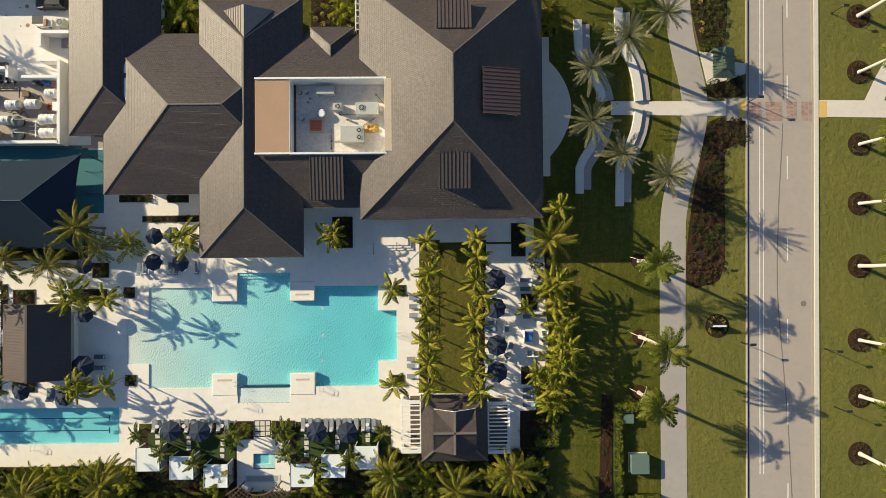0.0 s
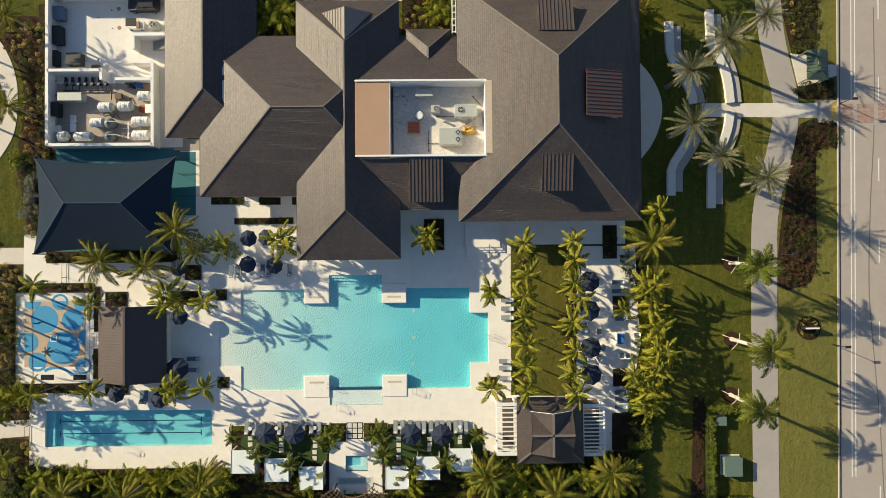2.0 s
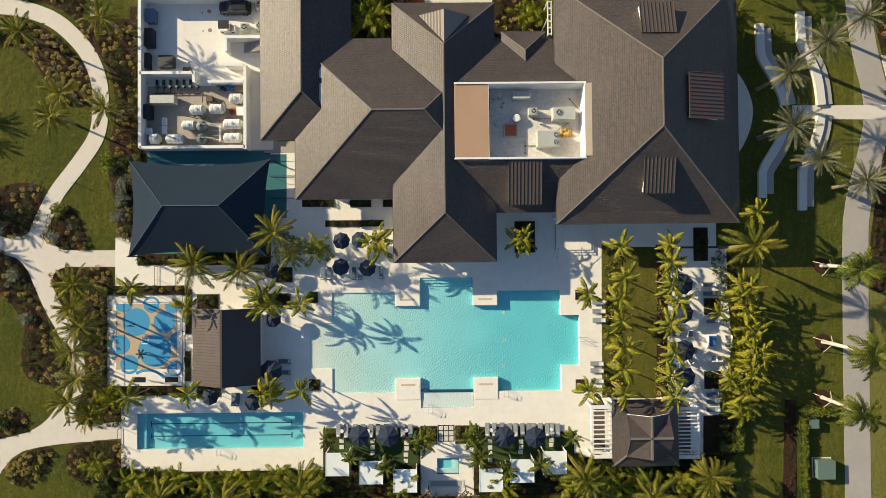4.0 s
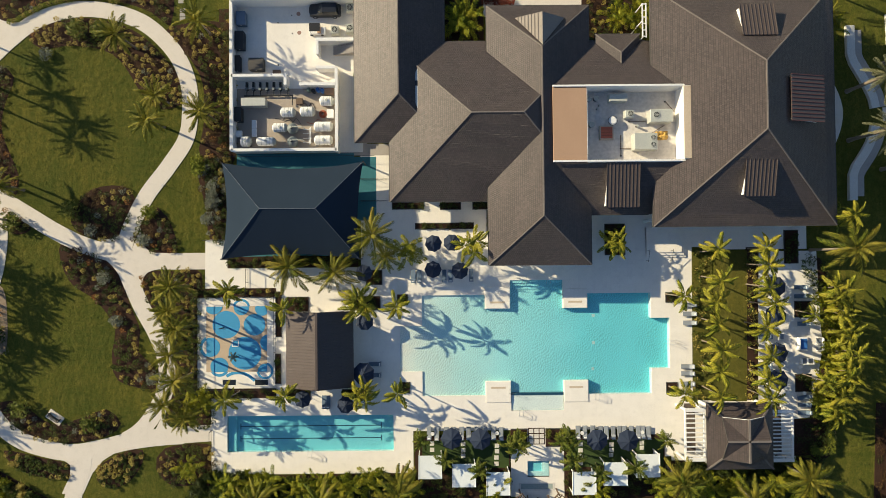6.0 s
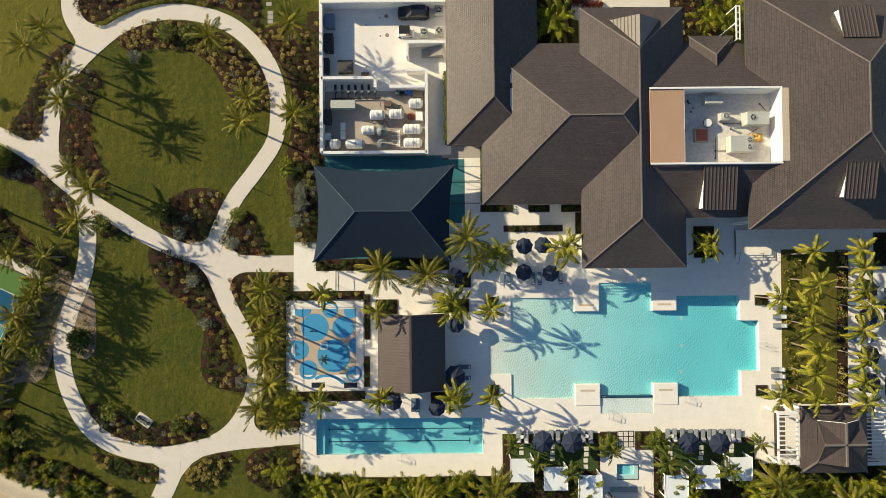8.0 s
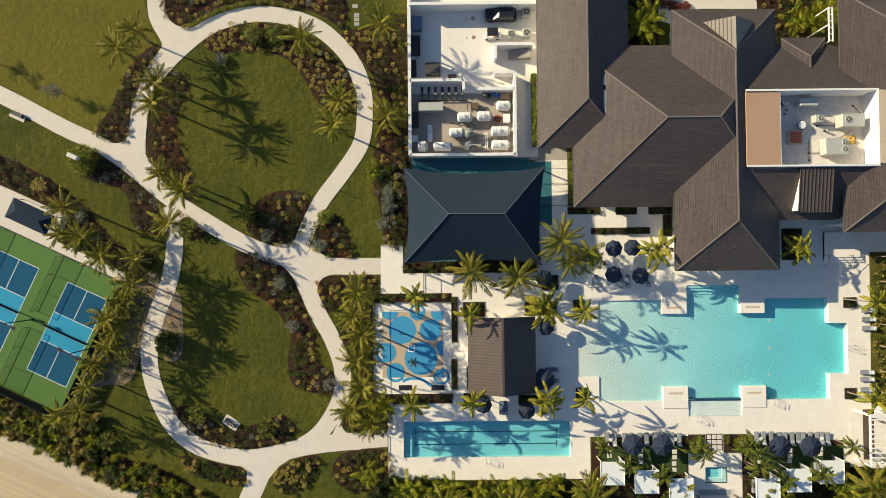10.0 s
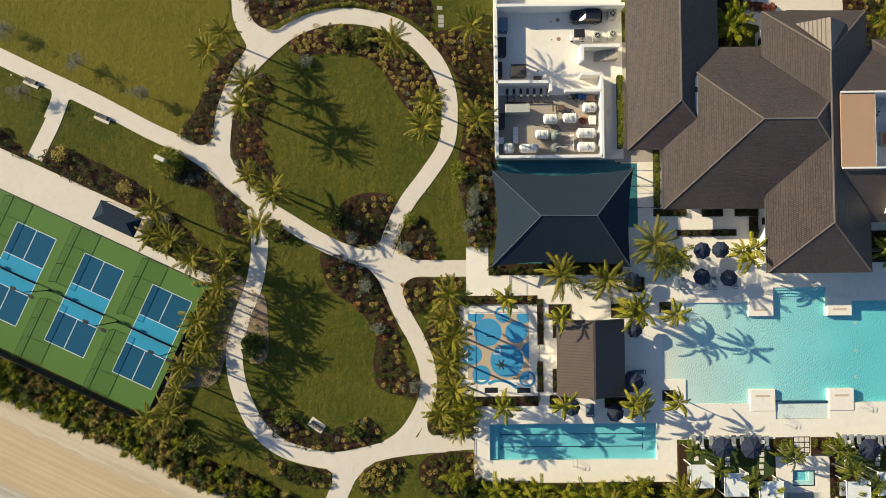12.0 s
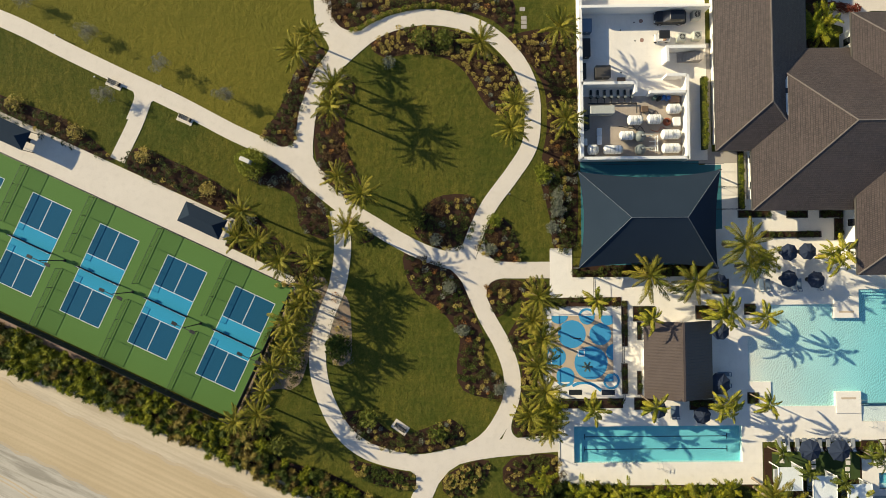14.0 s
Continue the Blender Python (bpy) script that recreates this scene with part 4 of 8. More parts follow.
part("rail", boxed(-9.36, -9.24, 30.6, 35.4, 4.9, 5.1), WHITE, screen)
for k in range(6):
    part("rung", boxed(-9.72, -9.36, 30.7 + 0.9 * k, 30.85 + 0.9 * k, 4.95, 5.08), WHITE, screen)
# The well: parapet walls, sunk floor, tan roof sheet on its west side.
well = part("parapet", boxed(-18.3, -4.55, 12.95, 13.25, 4.0, 7.95), STUCCO, house, "cream parapet round the sunken plant deck")
part("coping", boxed(-22.95, -4.5, 12.98, 13.24, 7.95, 8.03, 0.02), WHITE, well)
part("coping", boxed(-22.95, -4.5, 23.02, 23.28, 7.95, 8.03, 0.02), WHITE, well)
part("wall", boxed(-18.3, -4.55, 23.0, 23.3, 4.0, 7.95), STUCCO, well)
part("wall", boxed(-5.6, -4.6, 13.25, 23.0, 4.0, 8.2), STUCCO, well)
part("coping", boxed(-5.62, -4.55, 13.3, 22.95, 8.2, 8.27, 0.02), TAN_STONE, well, "beige wall coping")
part("wall", boxed(-18.6, -18.3, 13.25, 23.0, 4.0, 7.85), STUCCO, well)
part("flat_roof", boxed(-22.9, -18.35, 13.2, 23.0, 6.0, 7.86, 0.03), TAN, well, "tan membrane on a flat roof strip")
part("floor", boxed(-18.3, -5.6, 13.25, 23.0, 5.0, 5.35), MEMBRANE, well, "stained white roof membrane floor")


SEAM_RED = plain("rust_red_seam", (0.13, 0.050, 0.042), (0.19, 0.075, 0.06), rough=0.6)


def dormer(low, high, a, b, z_low, z_high, axis, ribs=None):
    """A shed dormer with a standing-seam metal roof: low and high edge, side to side from a to b."""
    def at(u, v, z):
        return (v, u, z) if axis == "y" else (u, v, z)
    top = bmesh.new()
    ring = [at(low, a, z_low), at(low, b, z_low), at(high, b, z_high), at(high, a, z_high)]
    up = [top.verts.new(p) for p in ring]
    dn = [top.verts.new((p[0], p[1], p[2] - 0.12)) for p in ring]
    for f in (up, dn[::-1], *[[up[i], up[(i + 1) % 4], dn[(i + 1) % 4], dn[i]] for i in range(4)]):
        top.faces.new(f)
    bmesh.ops.recalc_face_normals(top, faces=top.faces[:])
    dm = part("dormer", top, SEAM, house, "shed dormer with dark standing-seam metal roof")
    n = max(4, round(abs(b - a) / 0.5))
    for k in range(n + 1):
        v = a + (b - a) * k / n
        part("seam", beam(bmesh.new(), Vector(at(low, v, z_low + 0.03)), Vector(at(high, v, z_high + 0.03)), 0.07, 0.1), ribs or SEAM, dm)
    body = bmesh.new()
    s = 0.25 if b > a else -0.25
    lo = low + (0.3 if high > low else -0.3)
    box(body, *sorted((at(lo, a + s, 0)[0], at(high, b - s, 0)[0])), *sorted((at(lo, a + s, 0)[1], at(high, b - s, 0)[1])), z_low - 2.2, z_low - 0.1)
    part("wall", body, STUCCO, dm, "white dormer side walls")
    for v in (a + s, b - s):
        cheek = bmesh.new()
        tri = [at(lo, v, z_low - 0.12), at(high, v, z_low - 0.12), at(high, v, z_high - 0.14)]
        cheek.faces.new([cheek.verts.new(p) for p in tri])
        part("cheek", cheek, STUCCO, dm)
    return dm


dormer(8.1, 13.3, 1.6, 5.6, 9.35, 10.3, "y")
dormer(33.3, 28.9, 1.4, 5.9, 9.35, 10.3, "y")
dormer(12.3, 7.3, 17.7, 23.7, 9.4, 10.6, "x", SEAM_RED)
dormer(7.0, 13.1, -15.7, -11.3, 6.95, 7.7, "y")
# Louvred gablet over the north end of the pavilion wing.
gablet = bmesh.new()
ring = [(-27.6, 33.0, 6.2), (-20.8, 33.0, 6.2), (-24.2, 33.0, 8.3), (-24.2, 28.6, 8.3)]
vs = [gablet.verts.new(p) for p in ring]
gablet.faces.new((vs[0], vs[2], vs[3]))
gablet.faces.new((vs[1], vs[3], vs[2]))
gablet.faces.new((vs[0], vs[1], vs[2]))
LOUVRE = plain("brown_louvre", (0.19, 0.16, 0.135), (0.27, 0.23, 0.195), big=1.0, fine=8, rough=0.65, spec=0.3)
vent = part("gablet", gablet, LOUVRE, house, "small beige louvred gablet on the roof end")
for k in range(7):
    u = 0.12 + 0.12 * k
    a, b = Vector(ring[0]).lerp(Vector(ring[3]), u), Vector(ring[0]).lerp(Vector(ring[2]), u)
    part("slat", beam(bmesh.new(), a + Vector((0, 0, 0.04)), b + Vector((0, 0, 0.04)), 0.1, 0.06), LOUVRE, vent)

# Pale metal flashing in the valley between the west block and the kitchen wing.
flash = slab([(-40.85, 26.4), (-41.35, 25.4), (-41.5, 24.2), (-41.45, 22.2), (-41.0, 20.9), (-40.6, 20.7), (-40.55, 26.4)], 5.9, 6.06)
LEAD = plain("pale_lead_flashing", (0.40, 0.42, 0.42), (0.56, 0.57, 0.55), big=1.2, fine=5, rough=0.5, metal=0.2)
sheet = part("flashing", flash, LEAD, house, "pale weathered metal valley flashing")
part("patch", boxed(-41.25, -40.85, 23.9, 24.6, 6.06, 6.07), GLASS_DARK, sheet, "dark stain patch")
# Raised corner of the porch with steps down to the deck on two sides.
for k in range(3):
    d = 0.36 * (2 - k)
    ring = [(-8.1, 0.95 - d), (-3.0 + d, 0.95 - d), (-3.0 + d, 4.6), (-8.1, 4.6)]
    structure("porch_step", slab(ring, -0.05, 0.15 * (k + 1)), DECK, "pale stone step down to the pool deck", "step")
for x, y0, y1 in ((-8.0, -0.3, 1.2), (-4.6, -0.3, 1.2)):
    rail = thing("step_handrail", (x, y0, 0), "slim dark metal handrail on the porch steps", "handrail", "porch step handrails")
    part("post", rod(bmesh.new(), (0, 0.1, 0), (0, 0.1, 0.95), 0.025), BLACK, rail)
    part("post", rod(bmesh.new(), (0, y1 - y0, 0.4), (0, y1 - y0, 1.4), 0.025), BLACK, rail)
    part("rail", rod(bmesh.new(), (0, -0.1, 0.85), (0, y1 - y0 + 0.2, 1.45), 0.03), BLACK, rail)

# Walls under the eaves.
for x0, x1, y0, y1, top in ((-4.5, 14.2, 8.4, 35.6, 6.2), (-43.6, -30.0, 10.2, 29.0, 4.1), (-29.8, -18.8, 1.8, 34.0, 4.9), (-48.5, -38.5, 18.2, 58.8, 4.1), (-19.0, -7.5, 8.0, 29.0, 4.5)):
    wall = part("wall", boxed(x0, x1, y0, y1, -0.1, top - 0.05), STUCCO, house, "white stucco outer wall")
    for side in (0, 1):
        n = int((y1 - y0) / 3.2)
        for k in range(n):
            y = y0 + (k + 0.5) * (y1 - y0) / n
            x = x0 - 0.04 if side == 0 else x1 + 0.04
            win = part("window", boxed(x - 0.05, x + 0.05, y - 0.6, y + 0.6, 0.9, 2.7), WHITE, wall, "white framed window")
            part("pane", boxed(x - 0.07, x + 0.07, y - 0.5, y + 0.5, 1.0, 2.6), GLASS_DARK, win)
for x in [-8.2 + 2.56 * k for k in range(10)]:
    part("column", boxed(x - 0.2, x + 0.2, 5.3, 5.7, 0, 6.1, 0.03), STUCCO, house, "white porch column")
for x, y in ((-30.4, 0.4), (-18.2, 0.4), (-26.3, 0.4), (-22.3, 0.4)):
    part("column", boxed(x - 0.25, x + 0.25, y - 0.25, y + 0.25, 0, 4.85, 0.03), STUCCO, house, "white porch column")

# ---- palms ----
def frond_mesh(name, material, length, count, leaf, wide, rise, droop, lift, seed, sweep=(0.8, 1.3), bend=0.6):
    """One feather leaf: an arching midrib along +x with two rows of tapering leaflets."""
    rng = random.Random(seed)
    bm = bmesh.new()

    def spine(u):
        return Vector((length * u * (1 - 0.12 * u * u), 0.18 * length * (rng_bend) * u * u, length * (rise * u - droop * u * u)))
    rng_bend = rng.uniform(-bend, bend)
    pts = [spine(i / 7) for i in range(8)]
    for i in range(7):
        r = 0.05 * (1 - i / 8)
        a, b = pts[i], pts[i + 1]
        q = [bm.verts.new(a + Vector((0, -r, 0))), bm.verts.new(a + Vector((0, r, 0))), bm.verts.new(b + Vector((0, r * 0.85, 0))), bm.verts.new(b + Vector((0, -r * 0.85, 0)))]
        bm.faces.new(q)
    for i in range(count):
        u = 0.12 + 0.88 * (i + 0.5) / count
        c = spine(u)
        ahead = (spine(min(1, u + 0.03)) - spine(u - 0.03)).normalized()
        size = leaf * (0.35 + 1.0 * math.sin(math.pi * min(1, 0.18 + u * 0.8)) ** 0.8) * rng.uniform(0.75, 1.1)
        for side in (-1, 1):
            if rng.random() < 0.08:
                continue
            out = (Vector((0, side, 0)) + ahead * rng.uniform(sweep[0], sweep[1]) + Vector((0, 0, lift + rng.uniform(-0.2, 0.2)))).normalized()
            tip = c + out * size + Vector((0, 0, -0.18 * size))
            mid = c + out * size * 0.45
            across = out.cross(Vector((0, 0, 1))).normalized() * wide * rng.uniform(0.7, 1.2)
            tilt = Vector((0, 0, rng.uniform(-0.3, 0.3) * wide))
            bm.faces.new([bm.verts.new(v) for v in (c, mid + across + tilt, tip, mid - across - tilt)])
    me = bpy.data.meshes.new(name)
    bm.to_mesh(me)
    bm.free()
    me.materials.append(material)
    return me


def trunk_bm(height, r0, r1, lean, rings=7, sides=8, bulge=0.0):
    bm = bmesh.new()
    loops = []
    for i in range(rings + 1):
        u = i / rings
        r = r0 + (r1 - r0) * u + bulge * math.sin(math.pi * u)
        if i == 0:
            r *= 1.35
        cx, cy = lean[0] * u * u, lean[1] * u * u
        loops.append([bm.verts.new((cx + r * math.cos(k * 2 * math.pi / sides), cy + r * math.sin(k * 2 * math.pi / sides), height * u)) for k in range(sides)])
    for a, b in zip(loops, loops[1:]):
        for k in range(sides):
            f = bm.faces.new((a[k], a[(k + 1) % sides], b[(k + 1) % sides], b[k]))
            f.smooth = True
    bm.faces.new(loops[-1])
    return bm


def palm(kind, seed):
    """A palm of a kind, at the origin: trunk, crownshaft where it has one, and single fronds."""
    rng = random.Random(seed)
    spec = PALMS[kind]
    root = thing(spec["name"], (0, 0, -0.05), spec["label"], "palm tree", spec["group"])
    stems = spec["stems"]
    for s in range(stems):
        h = spec["height"] * rng.uniform(0.85, 1.1)
        if stems > 1:
            turn = 2 * math.pi * s / stems + rng.uniform(-0.4, 0.4)
            base, lean = Vector((0.25 * math.cos(turn), 0.25 * math.sin(turn), 0)), (0.5 * math.cos(turn), 0.5 * math.sin(turn))
        else:
            base, lean = Vector((0, 0, 0)), (rng.uniform(-0.35, 0.35), rng.uniform(-0.35, 0.35))
        stem = trunk_bm(h, spec["r0"], spec["r1"], lean, bulge=spec.get("bulge", 0))
        stem.transform(Matrix.Translation(base))
        part("trunk", stem, spec["bark"], root, spec["bark_label"])
        top = base + Vector((lean[0], lean[1], h))
        if spec.get("shaft"):
            sh = rod(bmesh.new(), top - Vector((0, 0, 0.1)), top + Vector((0, 0, spec["shaft"])), spec["r1"] * 1.25, spec["r1"] * 0.6, 8)
            part("crownshaft", sh, SHAFT, root, "smooth green crownshaft")
            top = top + Vector((0, 0, spec["shaft"] * 0.9))
        n = spec["fronds"]
        for k in range(n):
            u = k / n
            az = k * 137.5 + rng.uniform(-14, 14)
            up = spec["tilt"][0] + (spec["tilt"][1] - spec["tilt"][0]) * u + rng.uniform(-8, 8)
            sc = rng.uniform(0.68, 1.12) * (0.78 + 0.22 * min(1, 2 - 2 * u))
            me = spec["meshes"][rng.randrange(len(spec["meshes"]))]
            share("frond", me, root, Matrix.Translation(top) @ pose(0, 0, 0, rng.uniform(-34, 34), -up, az) @ Matrix.Scale(sc, 4))
    return root


PALMS = {}
COCO_LEAVES = [frond_mesh("coco_frond", PALM_COCO, 4.1, 52, 0.62, 0.030, 0.28, 0.42, -0.75, s, (0.9, 1.9)) for s in (1, 2, 3, 4)]
for kind, height, note in (("coco", 6.2, "coconut palm with yellow-green arching fronds"), ("coco_low", 3.7, "low coconut palm with yellow-green arching fronds"), ("coco_tall", 8.0, "tall coconut palm with yellow-green arching fronds")):
    PALMS[kind] = dict(name="coconut_palm", label=note, group="coconut palms", height=height, stems=1, r0=0.19, r1=0.13, bark=BARK, bark_label="grey-brown ringed trunk", fronds=26, tilt=(-34, 84), meshes=COCO_LEAVES)
PALMS["garden"] = dict(name="young_coconut_palm", label="young coconut palm with a loose star of green fronds", group="palms of the garden", height=4.9, stems=1, r0=0.14, r1=0.10, bark=BARK, bark_label="slim grey-brown trunk", fronds=33, tilt=(-18, 80),
                   meshes=[frond_mesh("young_frond", PALM_YOUNG, 2.85, 30, 0.42, 0.030, 0.24, 0.38, -0.5, s, (1.2, 2.3)) for s in (21, 22, 23, 24)])
PALMS["date"] = dict(name="date_palm", label="silvery-green date palm with a spiky round crown", group="date palms of the forecourt", height=8.1, stems=1, r0=0.26, r1=0.24, bark=BARK, bark_label="thick rough trunk", fronds=52, tilt=(-36, 76),
                 meshes=[frond_mesh("date_frond", PALM_DATE, 3.7, 40, 0.38, 0.021, 0.10, 0.17, 0.3, s, (1.2, 1.9)) for s in (4, 5)])
PALMS["royal"] = dict(name="royal_palm", label="royal palm with pale smooth trunk and full crown", group="royal palms along the road", height=7.3, stems=1, r0=0.22, r1=0.14, bulge=0.05, bark=PALE_BARK, bark_label="pale cement-grey trunk", shaft=1.1, fronds=23, tilt=(-40, 62),
                  meshes=[frond_mesh("royal_frond", PALM_ROYAL, 3.1, 46, 0.72, 0.045, 0.25, 0.5, -0.1, s) for s in (6, 7)])
PALMS["small"] = dict(name="feather_palm", label="slim feather palm with few broad yellow-green fronds", group="feather palms beside the pool", height=5.0, stems=1, r0=0.10, r1=0.07, bark=BARK, bark_label="slim grey-brown trunk", shaft=0.5, fronds=12, tilt=(-34, 70),
                  meshes=[frond_mesh("feather_frond", PALM_FEATHER, 2.45, 32, 0.50, 0.060, 0.26, 0.60, -0.55, s, (0.9, 1.5), 1.4) for s in (8, 9, 10, 14, 15)])
PALMS["clump"] = dict(name="areca_palm", label="bushy clump of yellow-green areca palm stems", group="areca palms in the beds", height=1.9, stems=4, r0=0.06, r1=0.045, bark=SHAFT, bark_label="thin green canes", fronds=6, tilt=(0, 62),
                  meshes=[frond_mesh("areca_frond", PALM_CLUMP, 2.2, 26, 0.46, 0.04, 0.3, 0.5, -0.1, s) for s in (11, 12)])
PALMS["trio"] = dict(name="feather_palm_clump", label="clump of three feather palms with broad yellow-green fronds", group="feather palm clumps by the pool", height=4.1, stems=3, r0=0.09, r1=0.06, bark=BARK, bark_label="slim grey-brown trunk", shaft=0.4, fronds=8, tilt=(-25, 62), meshes=PALMS["small"]["meshes"])
FOX_LEAVES = [frond_mesh("foxtail_frond", PALM_FOX, 1.95, 30, 0.40, 0.045, 0.22, 0.6, -0.3, s, (0.8, 1.5), 1.4) for s in (31, 32, 33)]
PALMS["foxtail"] = dict(name="foxtail_palm", label="compact dark green foxtail palm with ruffled fronds", group="foxtail palms by the cabanas", height=3.0, stems=1, r0=0.10, r1=0.08, bark=BARK, bark_label="slim grey-brown trunk", shaft=0.45, fronds=15, tilt=(-30, 76), meshes=FOX_LEAVES)
PALMS["foxtail_group"] = dict(name="foxtail_palm_clump", label="clump of three ruffled foxtail palms in mulch", group="foxtail palms by the cabanas", height=3.2, stems=3, r0=0.09, r1=0.07, bark=BARK, bark_label="slim grey-brown trunk", shaft=0.4, fronds=10, tilt=(-22, 70), meshes=FOX_LEAVES)
MODELS = {kind: [] for kind in PALMS}
plant_rng = random.Random(5)
used = {}


def plant(kind, places, size=1.0):
    """Palms of a kind at the places; the first three are models, the others copies of them."""
    for x, y in places:
        i = used.get(kind, 0)
        used[kind] = i + 1
        turn, sc = plant_rng.uniform(0, 360), size * plant_rng.uniform(0.9, 1.12)
        m = pose(x, y, -0.05, 0, 0, turn) @ Matrix.Scale(sc, 4)
        if i < 3:
            MODELS[kind].append(palm(kind, 50 + 10 * list(PALMS).index(kind) + i))
            MODELS[kind][i].matrix_basis = m
        else:
            copy = copy_thing(MODELS[kind][i % 3], pose(x, y, -0.05, 0, 0, turn))
            copy.scale = (sc, sc, sc)


plant("date", [(21.8, 24.3), (27.1, 28.3), (21.9, 17.1), (26.6, 12.8), (32.6, 9.7), (32.7, 32.1)])
plant("royal", [(30.8, -1.7), (30.8, -12.8), (30.5, -20.9)], 1.15)
plant("royal", [(64.0, 34.4), (63.9, 26.0), (63.8, 15.3), (63.6, 6.5), (63.4, -2.7), (63.2, -13.6), (63.1, -21.8), (62.9, -30.2), (64.2, 43.5), (62.8, -39.0)], 1.08)
plant("coco_tall", [(15.9, 1.1)], 1.0)
plant("coco", [(-5.5, -30.1), (12.4, -30.4), (-43.7, -29.7)], 0.95)
plant("coco", [(-47.2, 3.8)], 1.05)
plant("coco_low", [(-59.2, -0.4), (-52.6, -1.4)], 1.06)
plant("clump", [(-34.1, 34.5), (-34.6, 34.0)], 1.35)
plant("coco", [(-45.5, 0.6)], 0.85)
plant("garden", [(-105.7, 33.3), (-107.3, 30.5), (-102.4, 25.9), (-102.8, 23.2), (-101.9, 13.5), (-98.6, 10.9), (-100.4, 6.5), (-82.2, 31.5), (-77.3, 23.3), (-78.1, 19.9), (-70.6, 20.8), (-71.3, 33.5)], 1.08)
plant("garden", [(-115.0, 8.7), (-115.7, 5.3), (-112.7, 4.6), (-109.7, 2.1), (-105.5, 1.6), (-106.2, -1.9), (-107.6, -4.4), (-108.8, -6.5), (-109.4, -10.5), (-111.1, -12.8), (-112.1, -15.8), (-113.0, -18.9), (-116.0, -19.7)], 1.0)
plant("garden", [(-74.7, -3.2), (-76.0, -19.3), (-73.4, -21.3), (-74.1, -15.9), (-74.2, -9.0), (-75.4, -6.6), (-74.9, -12.4)], 1.1)
plant("garden", [(-106.9, -3.6), (-108.2, -8.2)], 0.9)
plant("small", [(-0.2, 1.0), (-0.1, -2.6), (-0.1, -5.9), (-0.2, -8.7), (-0.1, -11.9), (-0.2, -15.5), (-0.2, -18.5), (6.8, 1.4), (6.5, -0.9), (6.5, -3.8), (7.0, -6.4), (6.2, -9.3), (6.7, -13.0), (6.6, -16.2), (6.6, -19.1), (18.3, 6.0), (-5.3, -5.1), (-5.0, -18.5)])
plant("small", [(-59.3, -6.2), (-59.4, -17.8), (-44.1, -6.0), (-43.9, -17.7), (-67.3, -4.0), (-67.3, -18.6)], 0.92)
plant("trio", [(-13.6, 2.4)], 0.88)
plant("trio", [(-49.3, -5.8), (-48.9, -18.5), (-33.7, 2.0)], 1.0)
plant("clump", [(-42.7, 1.5)], 1.1)
plant("trio", [(17.3, -4.6), (18.4, -7.6), (18.6, -10.6), (18.9, -13.6), (18.6, -16.4), (17.6, -19.0), (17.0, -21.6)], 0.95)
plant("clump", [(16.6, -6.2), (17.6, -9.2), (18.0, -12.2), (17.6, -15.2), (16.6, -17.8), (16.0, -20.3), (18.2, -21.6), (18.7, 5.7), (19.6, -10.2), (19.4, -15.0)], 0.9)
plant("foxtail", [(-32.6, -29.1), (-15.8, -29.5), (-11.3, -29.0), (-6.9, -25.3), (-41.4, -25.3), (-37.4, -27.9), (-20.0, -28.2)], 1.0)
plant("foxtail_group", [(-27.9, -25.9), (-20.7, -25.6)], 0.95)
plant("small", [(13.6, -7.7), (14.4, -16.9)], 0.85)
plant("clump", [(-68.6, -31.3), (-65.4, -32.1), (-62.2, -31.0), (-58.3, -32.0), (-55.1, -31.2), (-51.5, -31.9), (-48.0, -31.0), (-43.2, -32.1), (-16.3, -32.4), (-7.5, -31.9), (-30.5, -32.2), (-0.4, -32.2), (3.6, -32.6), (9.1, -31.9), (12.3, -32.7)], 1.05)
plant("coco", [(-43.5, -31.0), (-5.2, -30.6), (3.9, -32.4), (11.3, -29.8), (-54.1, -32.2), (-63.0, -32.5)], 1.0)
plant("coco_low", [(17.9, 35.0)], 0.7)
plant("coco", [(16.8, 40.2), (20.6, 42.5)], 0.9)
plant("clump", [(18.1, 33.2), (-12.4, 35.2), (-9.9, 34.8), (-8.3, 36.0)], 1.1)
plant("clump", [(-73.6, -20.7), (-72.0, -19.5), (-74.1, -28.9)], 0.9)


# ---- shrubs and hedges ----
def inside(ring, x, y):
    hit = False
    for (x0, y0), (x1, y1) in zip(ring, ring[1:] + ring[:1]):
        if (y0 > y) != (y1 > y) and x < (x1 - x0) * (y - y0) / (y1 - y0) + x0:
            hit = not hit
    return hit


